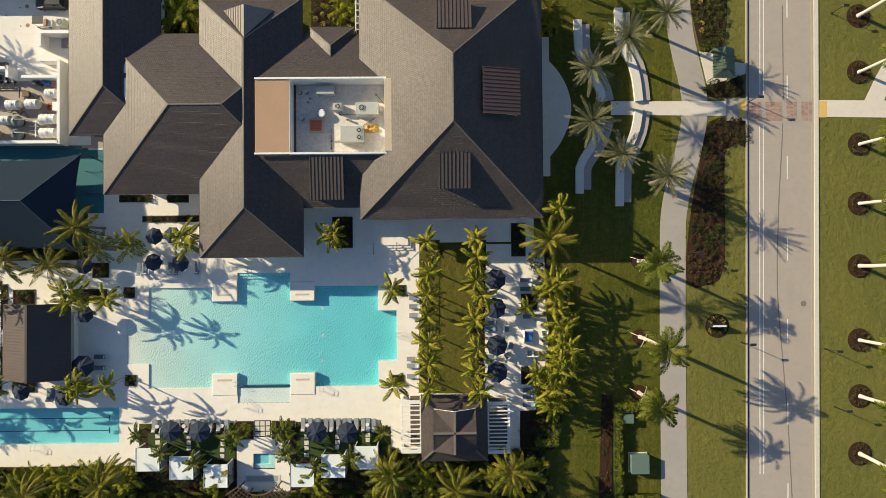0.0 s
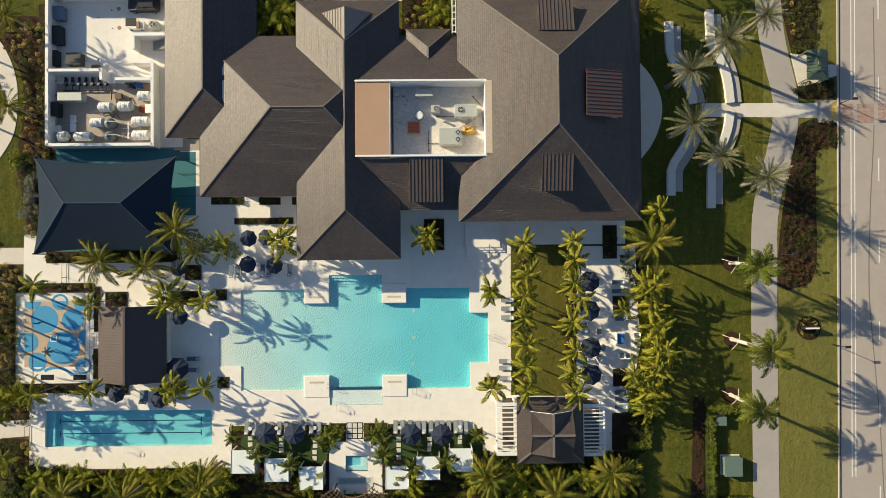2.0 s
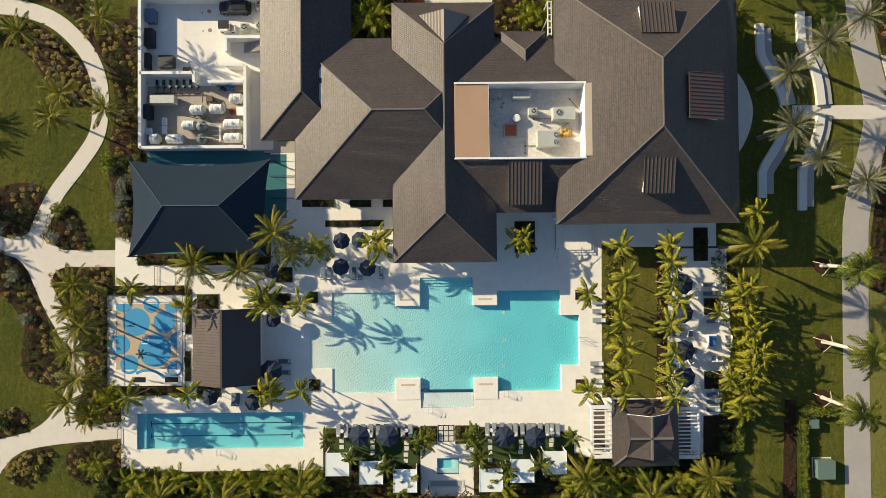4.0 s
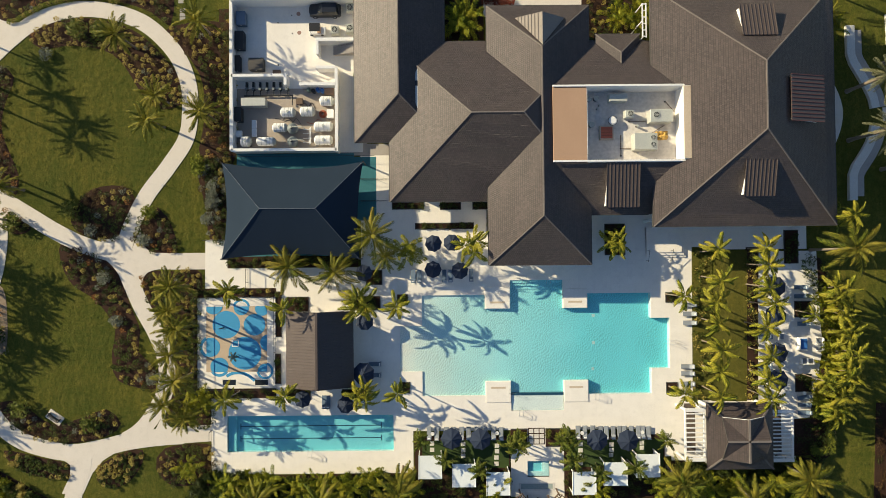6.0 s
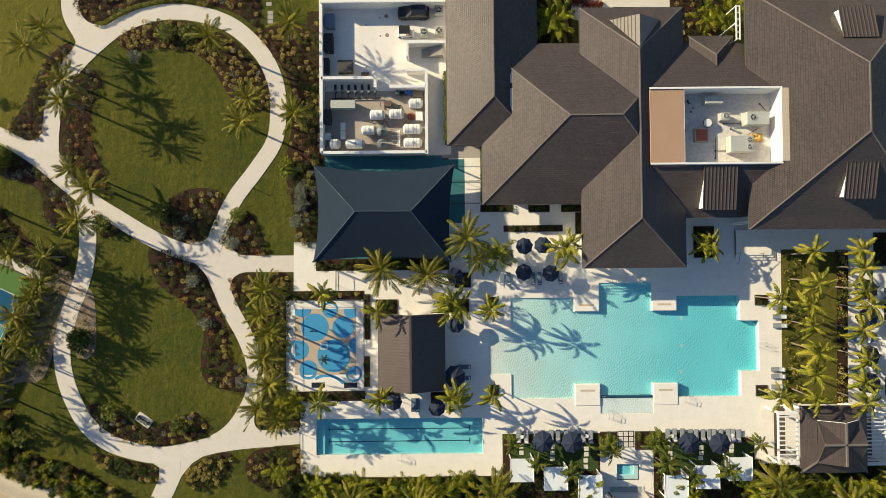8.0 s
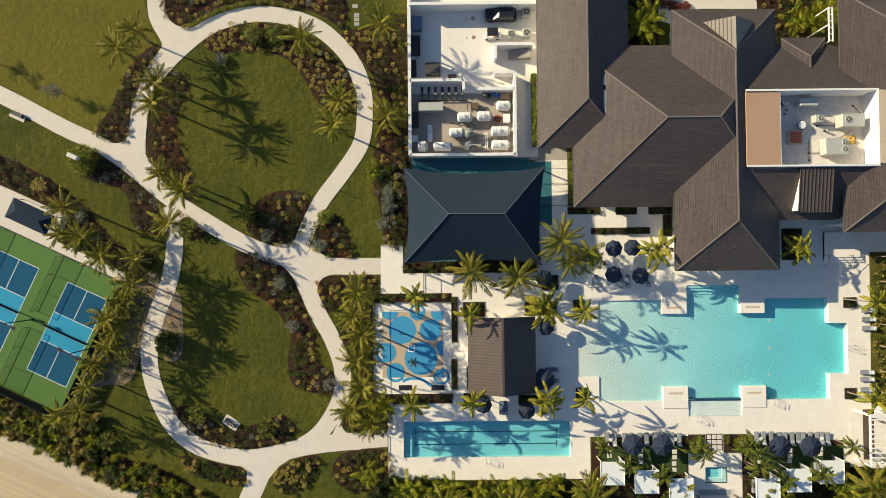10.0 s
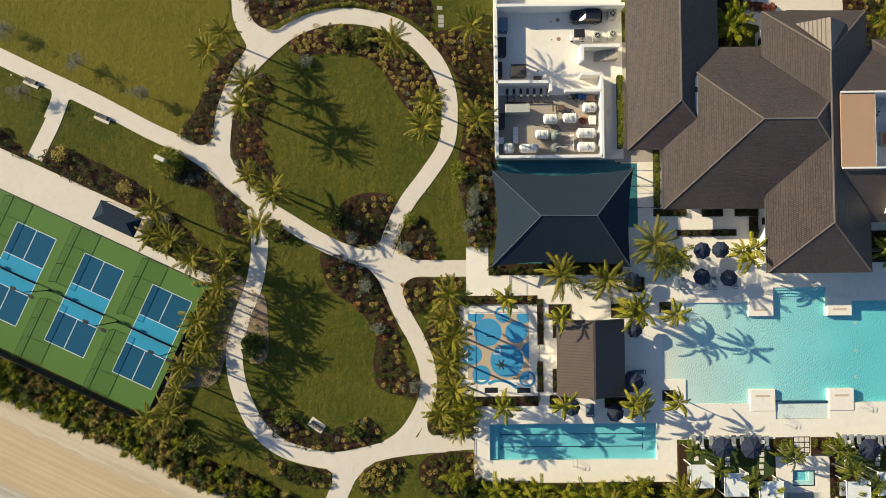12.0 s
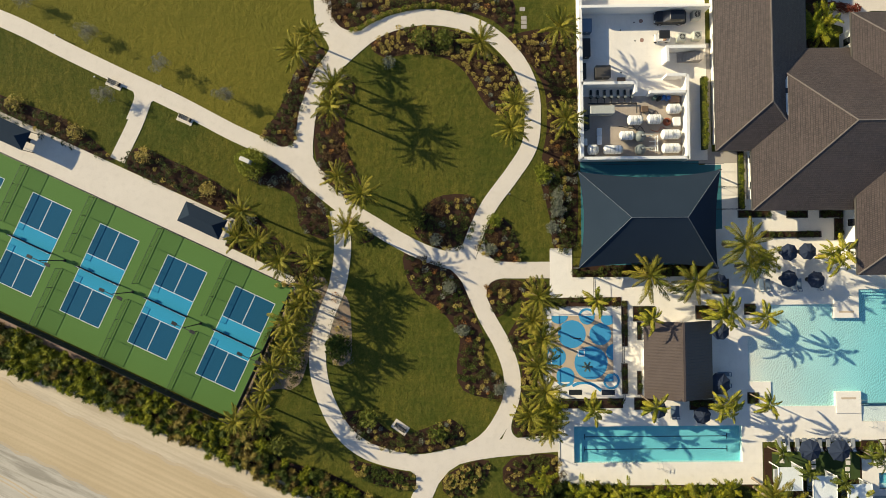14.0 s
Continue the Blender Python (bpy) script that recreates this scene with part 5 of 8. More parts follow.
def leaves(clumps, seed, slim=0.28):
    """Arrays of rhombic leaves on rounded clumps: rows of x, y, z, radius, height, leaves, leaf size, material."""
    rng = np.random.default_rng(seed)
    verts, mats = [], []
    for x, y, z, r, h, n, size, mat in clumps:
        n = int(n)
        az, q = rng.uniform(0, 2 * np.pi, n), np.sqrt(rng.uniform(0, 1, n))
        rad = q * r * rng.uniform(0.75, 1.1, n)
        lift = h * np.sqrt(np.clip(1 - q**2, 0, 1)) * rng.uniform(0.55, 1.0, n) + 0.04
        c = np.stack([x + rad * np.cos(az), y + rad * np.sin(az), z + lift], 1)
        out = np.stack([np.cos(az + rng.normal(0, 0.7, n)), np.sin(az + rng.normal(0, 0.7, n)), rng.uniform(-0.3, 0.8, n)], 1)
        out /= np.linalg.norm(out, axis=1)[:, None]
        side = np.cross(out, rng.normal(0, 0.5, (n, 3)) + [0, 0, 1.0])
        side /= np.linalg.norm(side, axis=1)[:, None] + 1e-9
        s = (size * rng.uniform(0.6, 1.3, n))[:, None]
        verts.append(np.stack([c - out * s * 0.5, c + side * s * slim, c + out * s * 0.6, c - side * s * slim], 1))
        mats.append(np.full(n, mat))
    return np.concatenate(verts).reshape(-1, 3), np.concatenate(mats)


def leaf_object(name, clumps, materials, seed, slim=0.28):
    v, mats = leaves(clumps, seed, slim)
    me = bpy.data.meshes.new(name)
    n = len(v) // 4
    me.from_pydata(v.tolist(), [], np.arange(4 * n).reshape(n, 4).tolist())
    for m in materials:
        me.materials.append(m)
    me.polygons.foreach_set("material_index", mats.astype(np.int32))
    return new(name, me)


SPECIES = [LEAF_GREEN, LEAF_DARK, LEAF_YELLOW, LEAF_SILVER, LEAF_ORANGE, LEAF_RED]
FERNY = [PALM_CLUMP, LEAF_GREEN, LEAF_OLIVE, LEAF_YELLOW]
THICKET = [PALM_CLUMP, LEAF_DARK, LEAF_GREEN, LEAF_DARK]
# What grows in each bed: chances of the six species, spacing, height.
MIXED = (0.34, 0.2, 0.16, 0.05, 0.05, 0.2)
GROWTH = {}
GROWTH["arc"] = (MIXED, 0.85, 0.6)
GROWTH["inner"] = ((0.18, 0.1, 0.55, 0.05, 0.02, 0.1), 0.8, 0.6)
GROWTH["outer"] = ((0.2, 0.12, 0.45, 0.02, 0.01, 0.2), 0.85, 0.6)
GROWTH["wing"] = ((0.35, 0.3, 0.1, 0.08, 0, 0.17), 0.95, 0.6)
GROWTH["west"] = (MIXED, 0.85, 0.6)
GROWTH["west_inner"] = (MIXED, 0.9, 0.6)
GROWTH["foot"] = (MIXED, 0.85, 0.7)
GROWTH["knee"] = (MIXED, 0.8, 0.6)
GROWTH["fork"] = (MIXED, 0.8, 0.6)
GROWTH["middle"] = ((0.36, 0.2, 0.1, 0.05, 0.07, 0.22), 0.85, 0.6)
GROWTH["east"] = ((0.5, 0.3, 0.2, 0, 0, 0), 0.75, 0.9)
GROWTH["south"] = (MIXED, 0.85, 0.6)
GROWTH["south_west"] = ((0.45, 0.1, 0.4, 0, 0, 0.05), 0.55, 0.45)
GROWTH["south_east"] = ((0.4, 0.2, 0.3, 0, 0, 0.1), 0.8, 0.6)
GROWTH["south_mid"] = ((0.45, 0.1, 0.4, 0, 0, 0.05), 0.55, 0.45)
GROWTH["court_side"] = ((0.45, 0.4, 0.15, 0, 0, 0), 0.9, 0.9)
GROWTH["court_north"] = ((0.35, 0.45, 0.1, 0, 0, 0.1), 0.9, 0.8)
GROWTH["court_north_b"] = ((0.35, 0.5, 0.1, 0, 0, 0.05), 0.8, 0.85)
GROWTH["tree_round"] = ((0.3, 0.3, 0.05, 0.15, 0, 0.2), 1.0, 0.7)
GROWTH["court_south"] = ((0.42, 0.28, 0.28, 0.02, 0, 0), 0.8, 1.5)
GROWTH["road_strip"] = ((0.25, 0.35, 0.25, 0, 0, 0.15), 0.8, 0.6)
GROWTH["road_strip_b"] = ((0.05, 0.55, 0.0, 0, 0, 0.4), 0.85, 0.55)
GROWTH["shelter"] = ((0.1, 0.9, 0.0, 0, 0, 0.0), 0.75, 0.6)
GROWTH["wedge"] = ((0.5, 0.25, 0.05, 0, 0.2, 0), 0.7, 0.6)
GROWTH["sandy"] = ((0.3, 0.1, 0.1, 0.2, 0.2, 0.1), 1.3, 0.35)
GROWTH["jungle"] = ((0.14, 0.5, 0.36, 0, 0, 0), 0.8, 1.6)
GROWTH["lounge_west"] = ((0.5, 0.35, 0.1, 0, 0, 0.05), 0.9, 1.0)
GROWTH["lounge_east"] = ((0.5, 0.35, 0.1, 0, 0, 0.05), 0.9, 1.0)
GROWTH["east_row"] = ((0.5, 0.2, 0.3, 0, 0, 0), 0.75, 0.9)
GROWTH["east_patch"] = ((0.2, 0.5, 0.0, 0, 0, 0.3), 1.3, 0.5)
GROWTH["sail_south"] = ((0.5, 0.5, 0, 0, 0, 0), 0.7, 0.6)
GROWTH["north_court"] = ((0.3, 0.6, 0.1, 0, 0, 0), 0.9, 0.8)
GROWTH["north_court_b"] = ((0.2, 0.4, 0.2, 0, 0, 0.2), 0.8, 0.7)
GROWTH["yard_side"] = ((0.4, 0.4, 0.1, 0, 0, 0.1), 0.9, 0.8)
GROWTH["entry"] = ((0.4, 0.6, 0, 0, 0, 0), 0.8, 1.0)
GROWTH["sail_west"] = ((0.35, 0.15, 0.1, 0.35, 0, 0.05), 0.8, 0.9)
GROWTH["splash_w"] = ((0.6, 0.3, 0.1, 0, 0, 0), 0.7, 0.8)
GROWTH["splash_n"] = ((0.6, 0.2, 0.2, 0, 0, 0), 0.8, 0.5)
GROWTH["splash_s"] = ((0.6, 0.3, 0.1, 0, 0, 0), 0.8, 0.5)
GROWTH["hedge_walk"] = ((0.1, 0.3, 0.0, 0, 0, 0.6), 1.2, 0.4)
CLEAR = [rect(-42.3, -5.8, -30.2, -24.5), rect(-28.2, -20.4, -34.6, -24.5)]
for i, (name, (chance, gap, tall)) in enumerate(GROWTH.items()):
    ring = BEDS[name] if len(BEDS[name]) <= 4 else smooth_line(BEDS[name], 1.2, True)
    rng = random.Random(100 + i)
    xs, ys = [p[0] for p in ring], [p[1] for p in ring]
    clumps = []
    y = min(ys)
    while y < max(ys):
        x = min(xs)
        while x < max(xs):
            px, py = x + rng.uniform(-0.4, 0.4) * gap, y + rng.uniform(-0.4, 0.4) * gap
            x += gap
            if not all(inside(ring, px + a, py + b) for a, b in ((-0.12, 0), (0.12, 0), (0, -0.12), (0, 0.12))) or rng.random() < 0.07 or any(inside(c, px, py) for c in CLEAR):
                continue
            k = noise.noise((px * 0.22, py * 0.22, 7 * (i % 3))) * 0.9 + rng.uniform(-0.35, 0.35) + 0.5
            k, pick = min(0.999, max(0, k)), 0
            for j, c in enumerate(chance):
                if k < c:
                    pick = j
                    break
                k -= c
            r, h = gap * rng.uniform(0.42, 0.72), tall * rng.uniform(0.5, 1.2)
            big = tall > 1.1
            if pick == 2 and not big:
                r, h = 0.36 * rng.uniform(0.8, 1.25), 0.5
            clumps.append((px, py, -0.03, r, h, rng.randint(62, 84) if not big else rng.randint(84, 108), 0.17 if not big else 0.74, pick))
        y += gap
    ob = leaf_object("shrubbery", clumps, SPECIES if tall < 1.3 else FERNY if name == "court_south" else THICKET, i, 0.28 if tall < 1.3 else 0.085)
    tagged(ob, "mixed low shrubs and ground cover in mulch" if tall < 1.1 else "dense tropical shrubbery of mixed green leaves", "shrubs", "", "stuff")


def bush(name, x, y, r, h, material, label, n=260, size=0.3):
    """A single shrub: short stems and a rounded crown of leaves."""
    root = thing(name, (x, y, -0.05), label, "shrub", "single shrubs in the garden")
    rng = random.Random(int(x * 10 + y))
    for k in range(3):
        a = 2.1 * k + rng.random()
        part("stem", rod(bmesh.new(), (0, 0, 0), (0.3 * r * math.cos(a), 0.3 * r * math.sin(a), h * 0.6), 0.05, 0.02), BARK, root)
    clumps = [(r * 0.45 * math.cos(a), r * 0.45 * math.sin(a), h * rng.uniform(0.0, 0.25), r * rng.uniform(0.5, 0.75), h * rng.uniform(0.6, 0.95), n // 5, size, 0) for a in (0.3, 1.6, 2.8, 4.0, 5.3)]
    ob = leaf_object("crown", clumps, [material], int(abs(x * 7 + y * 3)))
    ob.parent = root
    return root


for x, y in [(-115.2, 16.2)]:
    bush("round_tree", x, y, 2.3, 2.4, LEAF_HEDGE, "dense rounded green young tree in mulch", 3200, 0.26)
for x, y in [(-80.8, 3.4), (-71.1, 11.2), (-71.1, 10.1), (-71.1, 8.9), (-71.9, 6.4)] + [(-88.7, 4.8), (-86.8, -2.0), (-95.2, 30.7), (-84.8, -8.2), (-79.7, -16.5), (-115.5, 7.9), (-70.9, 8.9)]:
    bush("silver_bush", x, y, 1.0, 1.0, LEAF_SILVER, "loose silver-grey leaved bush", 320, 0.24)
for x, y in [(-111.5, -10.1), (-109.1, -12.4), (-91.5, 8.0), (-99.9, 6.2), (-98.6, -20.5), (-88.6, -22.9), (-90.5, 34.1), (-87.2, 34.0), (-111.5, -24.4)]:
    bush("green_bush", x, y, 1.5, 1.6, LEAF_BUSH, "leafy rounded green bush in mulch", 380, 0.34)
for x, y in [(-80.2, 7.5), (-73.2, 14.7), (-73.0, 13.7)]:
    bush("lime_bush", x, y, 1.1, 1.2, LEAF_HEDGE, "bright lime-green rounded bush in mulch", 380, 0.28)
for x, y in [(-31.0, 38.2), (-29.8, 38.0), (-28.7, 37.7), (-27.5, 37.7)]:
    bush("red_shrub", x, y, 0.75, 0.8, LEAF_CRIMSON, "dark crimson leafed low shrub", 260, 0.24)
for x, y in [(-140.8, 21.0), (-130.9, 17.4), (-121.6, 12.4), (-149.8, 25.4)]:
    bush("light_bush", x, y, 1.3, 1.3, LEAF_YELLOW, "yellow-green rounded bush by the court walk", 300, 0.26)
def young_tree(x, y, turn):
    """A slim feathery tree: a bare stem, thin limbs and many fine leaves in uneven clumps."""
    root = thing("young_tree", (x, y, -0.05), "slim feathery young tree with fine grey-green leaves", "tree", "young trees along the garden path")
    rng = random.Random(turn)
    part("trunk", rod(bmesh.new(), (0, 0, 0), (0.1, 0, 2.0), 0.06, 0.035), BARK, root)
    clumps = []
    for k in range(15):
        a, q, z = k * 2.4 + rng.random(), rng.uniform(0.15, 1.35), rng.uniform(0.8, 2.5)
        tip = Vector((q * math.cos(a), q * math.sin(a), z))
        part("limb", rod(bmesh.new(), (0.05, 0, 0.8 + 0.1 * k), tip, 0.025, 0.01, 4), BARK, root)
        clumps.append((tip.x, tip.y, tip.z - 0.25, rng.uniform(0.4, 0.7), rng.uniform(0.5, 0.8), 150, 0.14, 0))
    crown = leaf_object("crown", clumps, [LEAF_GREY], turn, 0.16)
    crown.parent = root


for k, (x, y) in enumerate([(-138.5, 35.3), (-128.0, 30.5), (-118.5, 25.9), (-148.0, 40.2), (-136.0, 26.2)]):
    young_tree(x, y, 60 + k)
bush("broad_shrub", -102.85, -10.3, 1.9, 2.2, LEAF_GREEN, "dense broad-leaved green shrub beside the path", 1400, 0.34)


edging = smooth_line([(-100.6, 35.4), (-98.1, 36.6), (-96.1, 37.6), (-93.6, 38.4), (-90.7, 38.9), (-87.8, 39.0), (-84.9, 38.3)], 0.4)
rng = random.Random(8)
tufts = [(x + rng.uniform(-0.15, 0.15), y + rng.uniform(-0.15, 0.15), -0.03, 0.42, 0.5, 70, 0.17, k % 3 // 2) for k, (x, y) in enumerate(edging)]
tagged(leaf_object("edging_shrubs", tufts, [LEAF_HEDGE, LEAF_YELLOW], 9), "lime-yellow edging shrubs along the ring path", "shrubs", "", "stuff")


def clipped_hedge(name, x0, x1, y0, y1, h, seed):
    """A clipped hedge: a dark twiggy core under a skin of small leaves."""
    root = thing(name, ((x0 + x1) / 2, (y0 + y1) / 2, -0.05), "clipped bright green box hedge", "hedge", "clipped hedges")
    w, d = (x1 - x0) / 2, (y1 - y0) / 2
    part("core", boxed(-w + 0.12, w - 0.12, -d + 0.12, d - 0.12, 0, h - 0.15), LEAF_DARK, root, "dark twiggy core")
    rng = random.Random(seed)
    clumps = []
    for _ in range(int(4 * w * d * 12) + 6):
        clumps.append((rng.uniform(-w + 0.15, w - 0.15), rng.uniform(-d + 0.15, d - 0.15), h - 0.35, 0.32, 0.4, 22, 0.17, 0 if rng.random() < 0.75 else 1))
    skin = leaf_object("leaves", clumps, [LEAF_HEDGE, LEAF_GREEN], seed)
    skin.parent = root


clipped_hedge("hedge", 26.5, 27.8, -36.5, -22.1, 1.2, 1)
clipped_hedge("hedge", 27.8, 32.0, -23.4, -22.1, 1.2, 2)
clipped_hedge("hedge", 28.5, 33.2, -36.9, -35.4, 1.2, 3)
clipped_hedge("hedge", -50.25, -49.4, 17.3, 28.0, 1.2, 4)
for k, ((xa, ya), (xb, yb)) in enumerate((((17.6, -23.3), (18.6, -28.4)), ((15.1, -27.3), (17.5, -28.5)), ((15.4, -20.9), (17.8, -23.3)))):
    clipped_hedge("hedge", xa, xb, yb, ya, 0.9, 11 + k)
(hx0, hy1), (hx1, hy0) = ((-45.0, 16.8), (-44.4, 9.0))
clipped_hedge("hedge", hx0, hx1, hy0, hy1, 0.9, 21)

# ---- garden pavilion, bar, sail, walls ----
def gable_roof(x0, x1, y0, y1, ze, zr, along):
    """Two roof planes with the ridge along x or y."""
    if along == "y":
        xm = (x0 + x1) / 2
        return slopes([[(x0, y1, ze), (x0, y0, ze), (xm, y0, zr), (xm, y1, zr)], [(x1, y0, ze), (x1, y1, ze), (xm, y1, zr), (xm, y0, zr)]])
    ym = (y0 + y1) / 2
    return slopes([[(x0, y0, ze), (x1, y0, ze), (x1, ym, zr), (x0, ym, zr)], [(x1, y1, ze), (x0, y1, ze), (x0, ym, zr), (x1, ym, zr)]])


def pavilion(cx, cy):
    root = thing("garden_pavilion", (cx, cy, 0), "square pavilion with grey shingled cross-gable roof", "pavilion")
    o, i = 4.65, 2.8
    skirt = part("roof", slopes([[(-o, o, 3.5), (-o, -o, 3.5), (-i, -i, 4.4), (-i, i, 4.4)], [(-o, -o, 3.5), (o, -o, 3.5), (i, -i, 4.4), (-i, -i, 4.4)], [(o, -o, 3.5), (o, o, 3.5), (i, i, 4.4), (i, -i, 4.4)], [(o, o, 3.5), (-o, o, 3.5), (-i, i, 4.4), (i, i, 4.4)]]), SHINGLE, root, "low shingled skirt roof")
    for sx, sy in ((-1, -1), (1, -1), (1, 1), (-1, 1)):
        part("ridge_cap", beam(bmesh.new(), (sx * o, sy * o, 3.5), (sx * i, sy * i, 4.4), 0.24, 0.12), CAP, skirt)
        part("column", boxed(sx * 4.0 - 0.2, sx * 4.0 + 0.2, sy * 4.0 - 0.2, sy * 4.0 + 0.2, 0, 3.5, 0.02), STUCCO, root, "white square column")
    part("drum", boxed(-i + 0.15, i - 0.15, -i + 0.15, i - 0.15, 3.6, 4.6), STUCCO, root, "white drum wall under the upper roof")
    for a in ("x", "y"):
        up = part("upper_roof", gable_roof(-i - 0.1, i + 0.1, -i - 0.1, i + 0.1, 4.6, 6.2, a), SHINGLE, root, "shingled cross gable")
        e = i + 0.1
        if a == "y":
            part("ridge_cap", beam(bmesh.new(), (0, -e, 6.24), (0, e, 6.24), 0.26, 0.14), CAP, up)
            for sy in (-1, 1):
                for sx in (-1, 1):
                    # White on the north, dark elsewhere: the lit side is painted in.
                    part("verge_board", beam(bmesh.new(), (sx * e, sy * e, 4.52), (0, sy * e, 6.18), 0.05, 0.14), WHITE if sy > 0 else FASCIA, up)
        else:
            part("ridge_cap", beam(bmesh.new(), (-e, 0, 6.24), (e, 0, 6.24), 0.26, 0.14), CAP, up)
            for sx in (-1, 1):
                for sy in (-1, 1):
                    part("verge_board", beam(bmesh.new(), (sx * e, sy * e, 4.52), (sx * e, 0, 6.18), 0.05, 0.14), FASCIA, up)
    return root


pavilion(3.4, -24.7)
structure("pavement_pavilion", slab(rect(-4.8, 13.2, -29.2, -20.6), -0.3, 0.01), DECK, "pale stone floor under the pavilion and pergolas", "deck")


def pergola(x0, x1, y0, y1, h, slats):
    root = thing("pergola", ((x0 + x1) / 2, (y0 + y1) / 2, 0), "white slatted timber pergola beside the pavilion", "pergola", "pergolas beside the pavilion")
    w, d = (x1 - x0) / 2, (y1 - y0) / 2
    for sx in (-1, 1):
        part("beam", boxed(sx * (w - 0.12) - 0.12, sx * (w - 0.12) + 0.12, -d, d, h - 0.3, h - 0.05, 0.015), WHITE, root)
        for sy in (-1, 1):
            part("post", boxed(sx * (w - 0.12) - 0.14, sx * (w - 0.12) + 0.14, sy * (d - 0.2) - 0.14, sy * (d - 0.2) + 0.14, 0, h - 0.3, 0.015), WHITE, root)
    for sy in (-1, 1):
        part("end_beam", boxed(-w, w, sy * (d - 0.25) - 0.25, sy * (d - 0.25) + 0.25, h - 0.05, h + 0.06, 0.015), WHITE, root)
    slat = boxed(-w + 0.05, w - 0.05, -0.085, 0.085, h - 0.04, h + 0.1, 0.012)
    me = bpy.data.meshes.new("slat")
    slat.to_mesh(me)
    slat.free()
    me.materials.append(WHITE)
    for k in range(slats):
        share("slat", me, root, pose(0, -d + 0.75 + (2 * d - 1.5) * k / (slats - 1), 0))


# Dark slabs on the pale floor, painted as the shade between the slats.
UNDER = plain("pergola_shade_brown", (0.085, 0.062, 0.046), (0.13, 0.098, 0.075), big=1.5, fine=9, rough=0.8)
structure("pergola_floor_west", slab(rect(-2.9, -1.3, -28.2, -21.0), 0.0, 0.016), UNDER, "dark brown slab painted as the shade under the pergola", "floor")
structure("pergola_floor_east", slab(rect(8.2, 11.2, -28.5, -21.4), 0.0, 0.016), UNDER, "dark brown slab painted as the shade under the pergola", "floor")
pergola(-4.1, -1.2, -28.3, -20.9, 3.2, 10)
pergola(8.1, 11.3, -28.6, -21.3, 2.9, 12)


def bar_house():
    x0, x1, y0, y1, ze, zr = -59.8, -50.35, -17.6, -6.9, 2.85, 4.95
    xm = -55.1
    root = thing("pool_bar", (0, 0, 0), "pool bar with a dark standing-seam gable roof", "building")
    for side, (xa, za, xb, zb) in enumerate(((x0, ze, xm, zr), (xm, zr, x1, ze))):
        top = bmesh.new()
        up = [top.verts.new(p) for p in ((xa, y0, za), (xb, y0, zb), (xb, y1, zb), (xa, y1, za))]
        dn = [top.verts.new(v.co - Vector((0, 0, 0.15))) for v in up]
        for f in (up, dn[::-1], *[[up[i], up[(i + 1) % 4], dn[(i + 1) % 4], dn[i]] for i in range(4)]):
            top.faces.new(f)
        bmesh.ops.recalc_face_normals(top, faces=top.faces[:])
        roof = part("roof", top, SEAM, root, "dark brown-grey metal roof plane")
        rib = beam(bmesh.new(), (xa, 0, za + 0.03), (xb, 0, zb + 0.03), 0.07, 0.09)
        me = bpy.data.meshes.new("seam")
        rib.to_mesh(me)
        rib.free()
        me.materials.append(SEAM)
        for k in range(26):
            share("seam", me, roof, pose(0, y0 + 0.1 + (y1 - y0 - 0.2) * k / 25, 0))
    part("ridge_cap", beam(bmesh.new(), (xm, y0, zr + 0.05), (xm, y1, zr + 0.05), 0.3, 0.08), SEAM, root)
    part("wall", boxed(x0 + 0.8, x1 - 1.2, y0 + 0.8, y1 - 0.8, 0, 2.85), STUCCO, root, "white stucco bar wall")
    part("counter", boxed(x1 - 1.1, x1 - 0.6, y0 + 1.5, y1 - 1.5, 0, 1.05, 0.03), STONE, root, "stone bar counter")


bar_house()


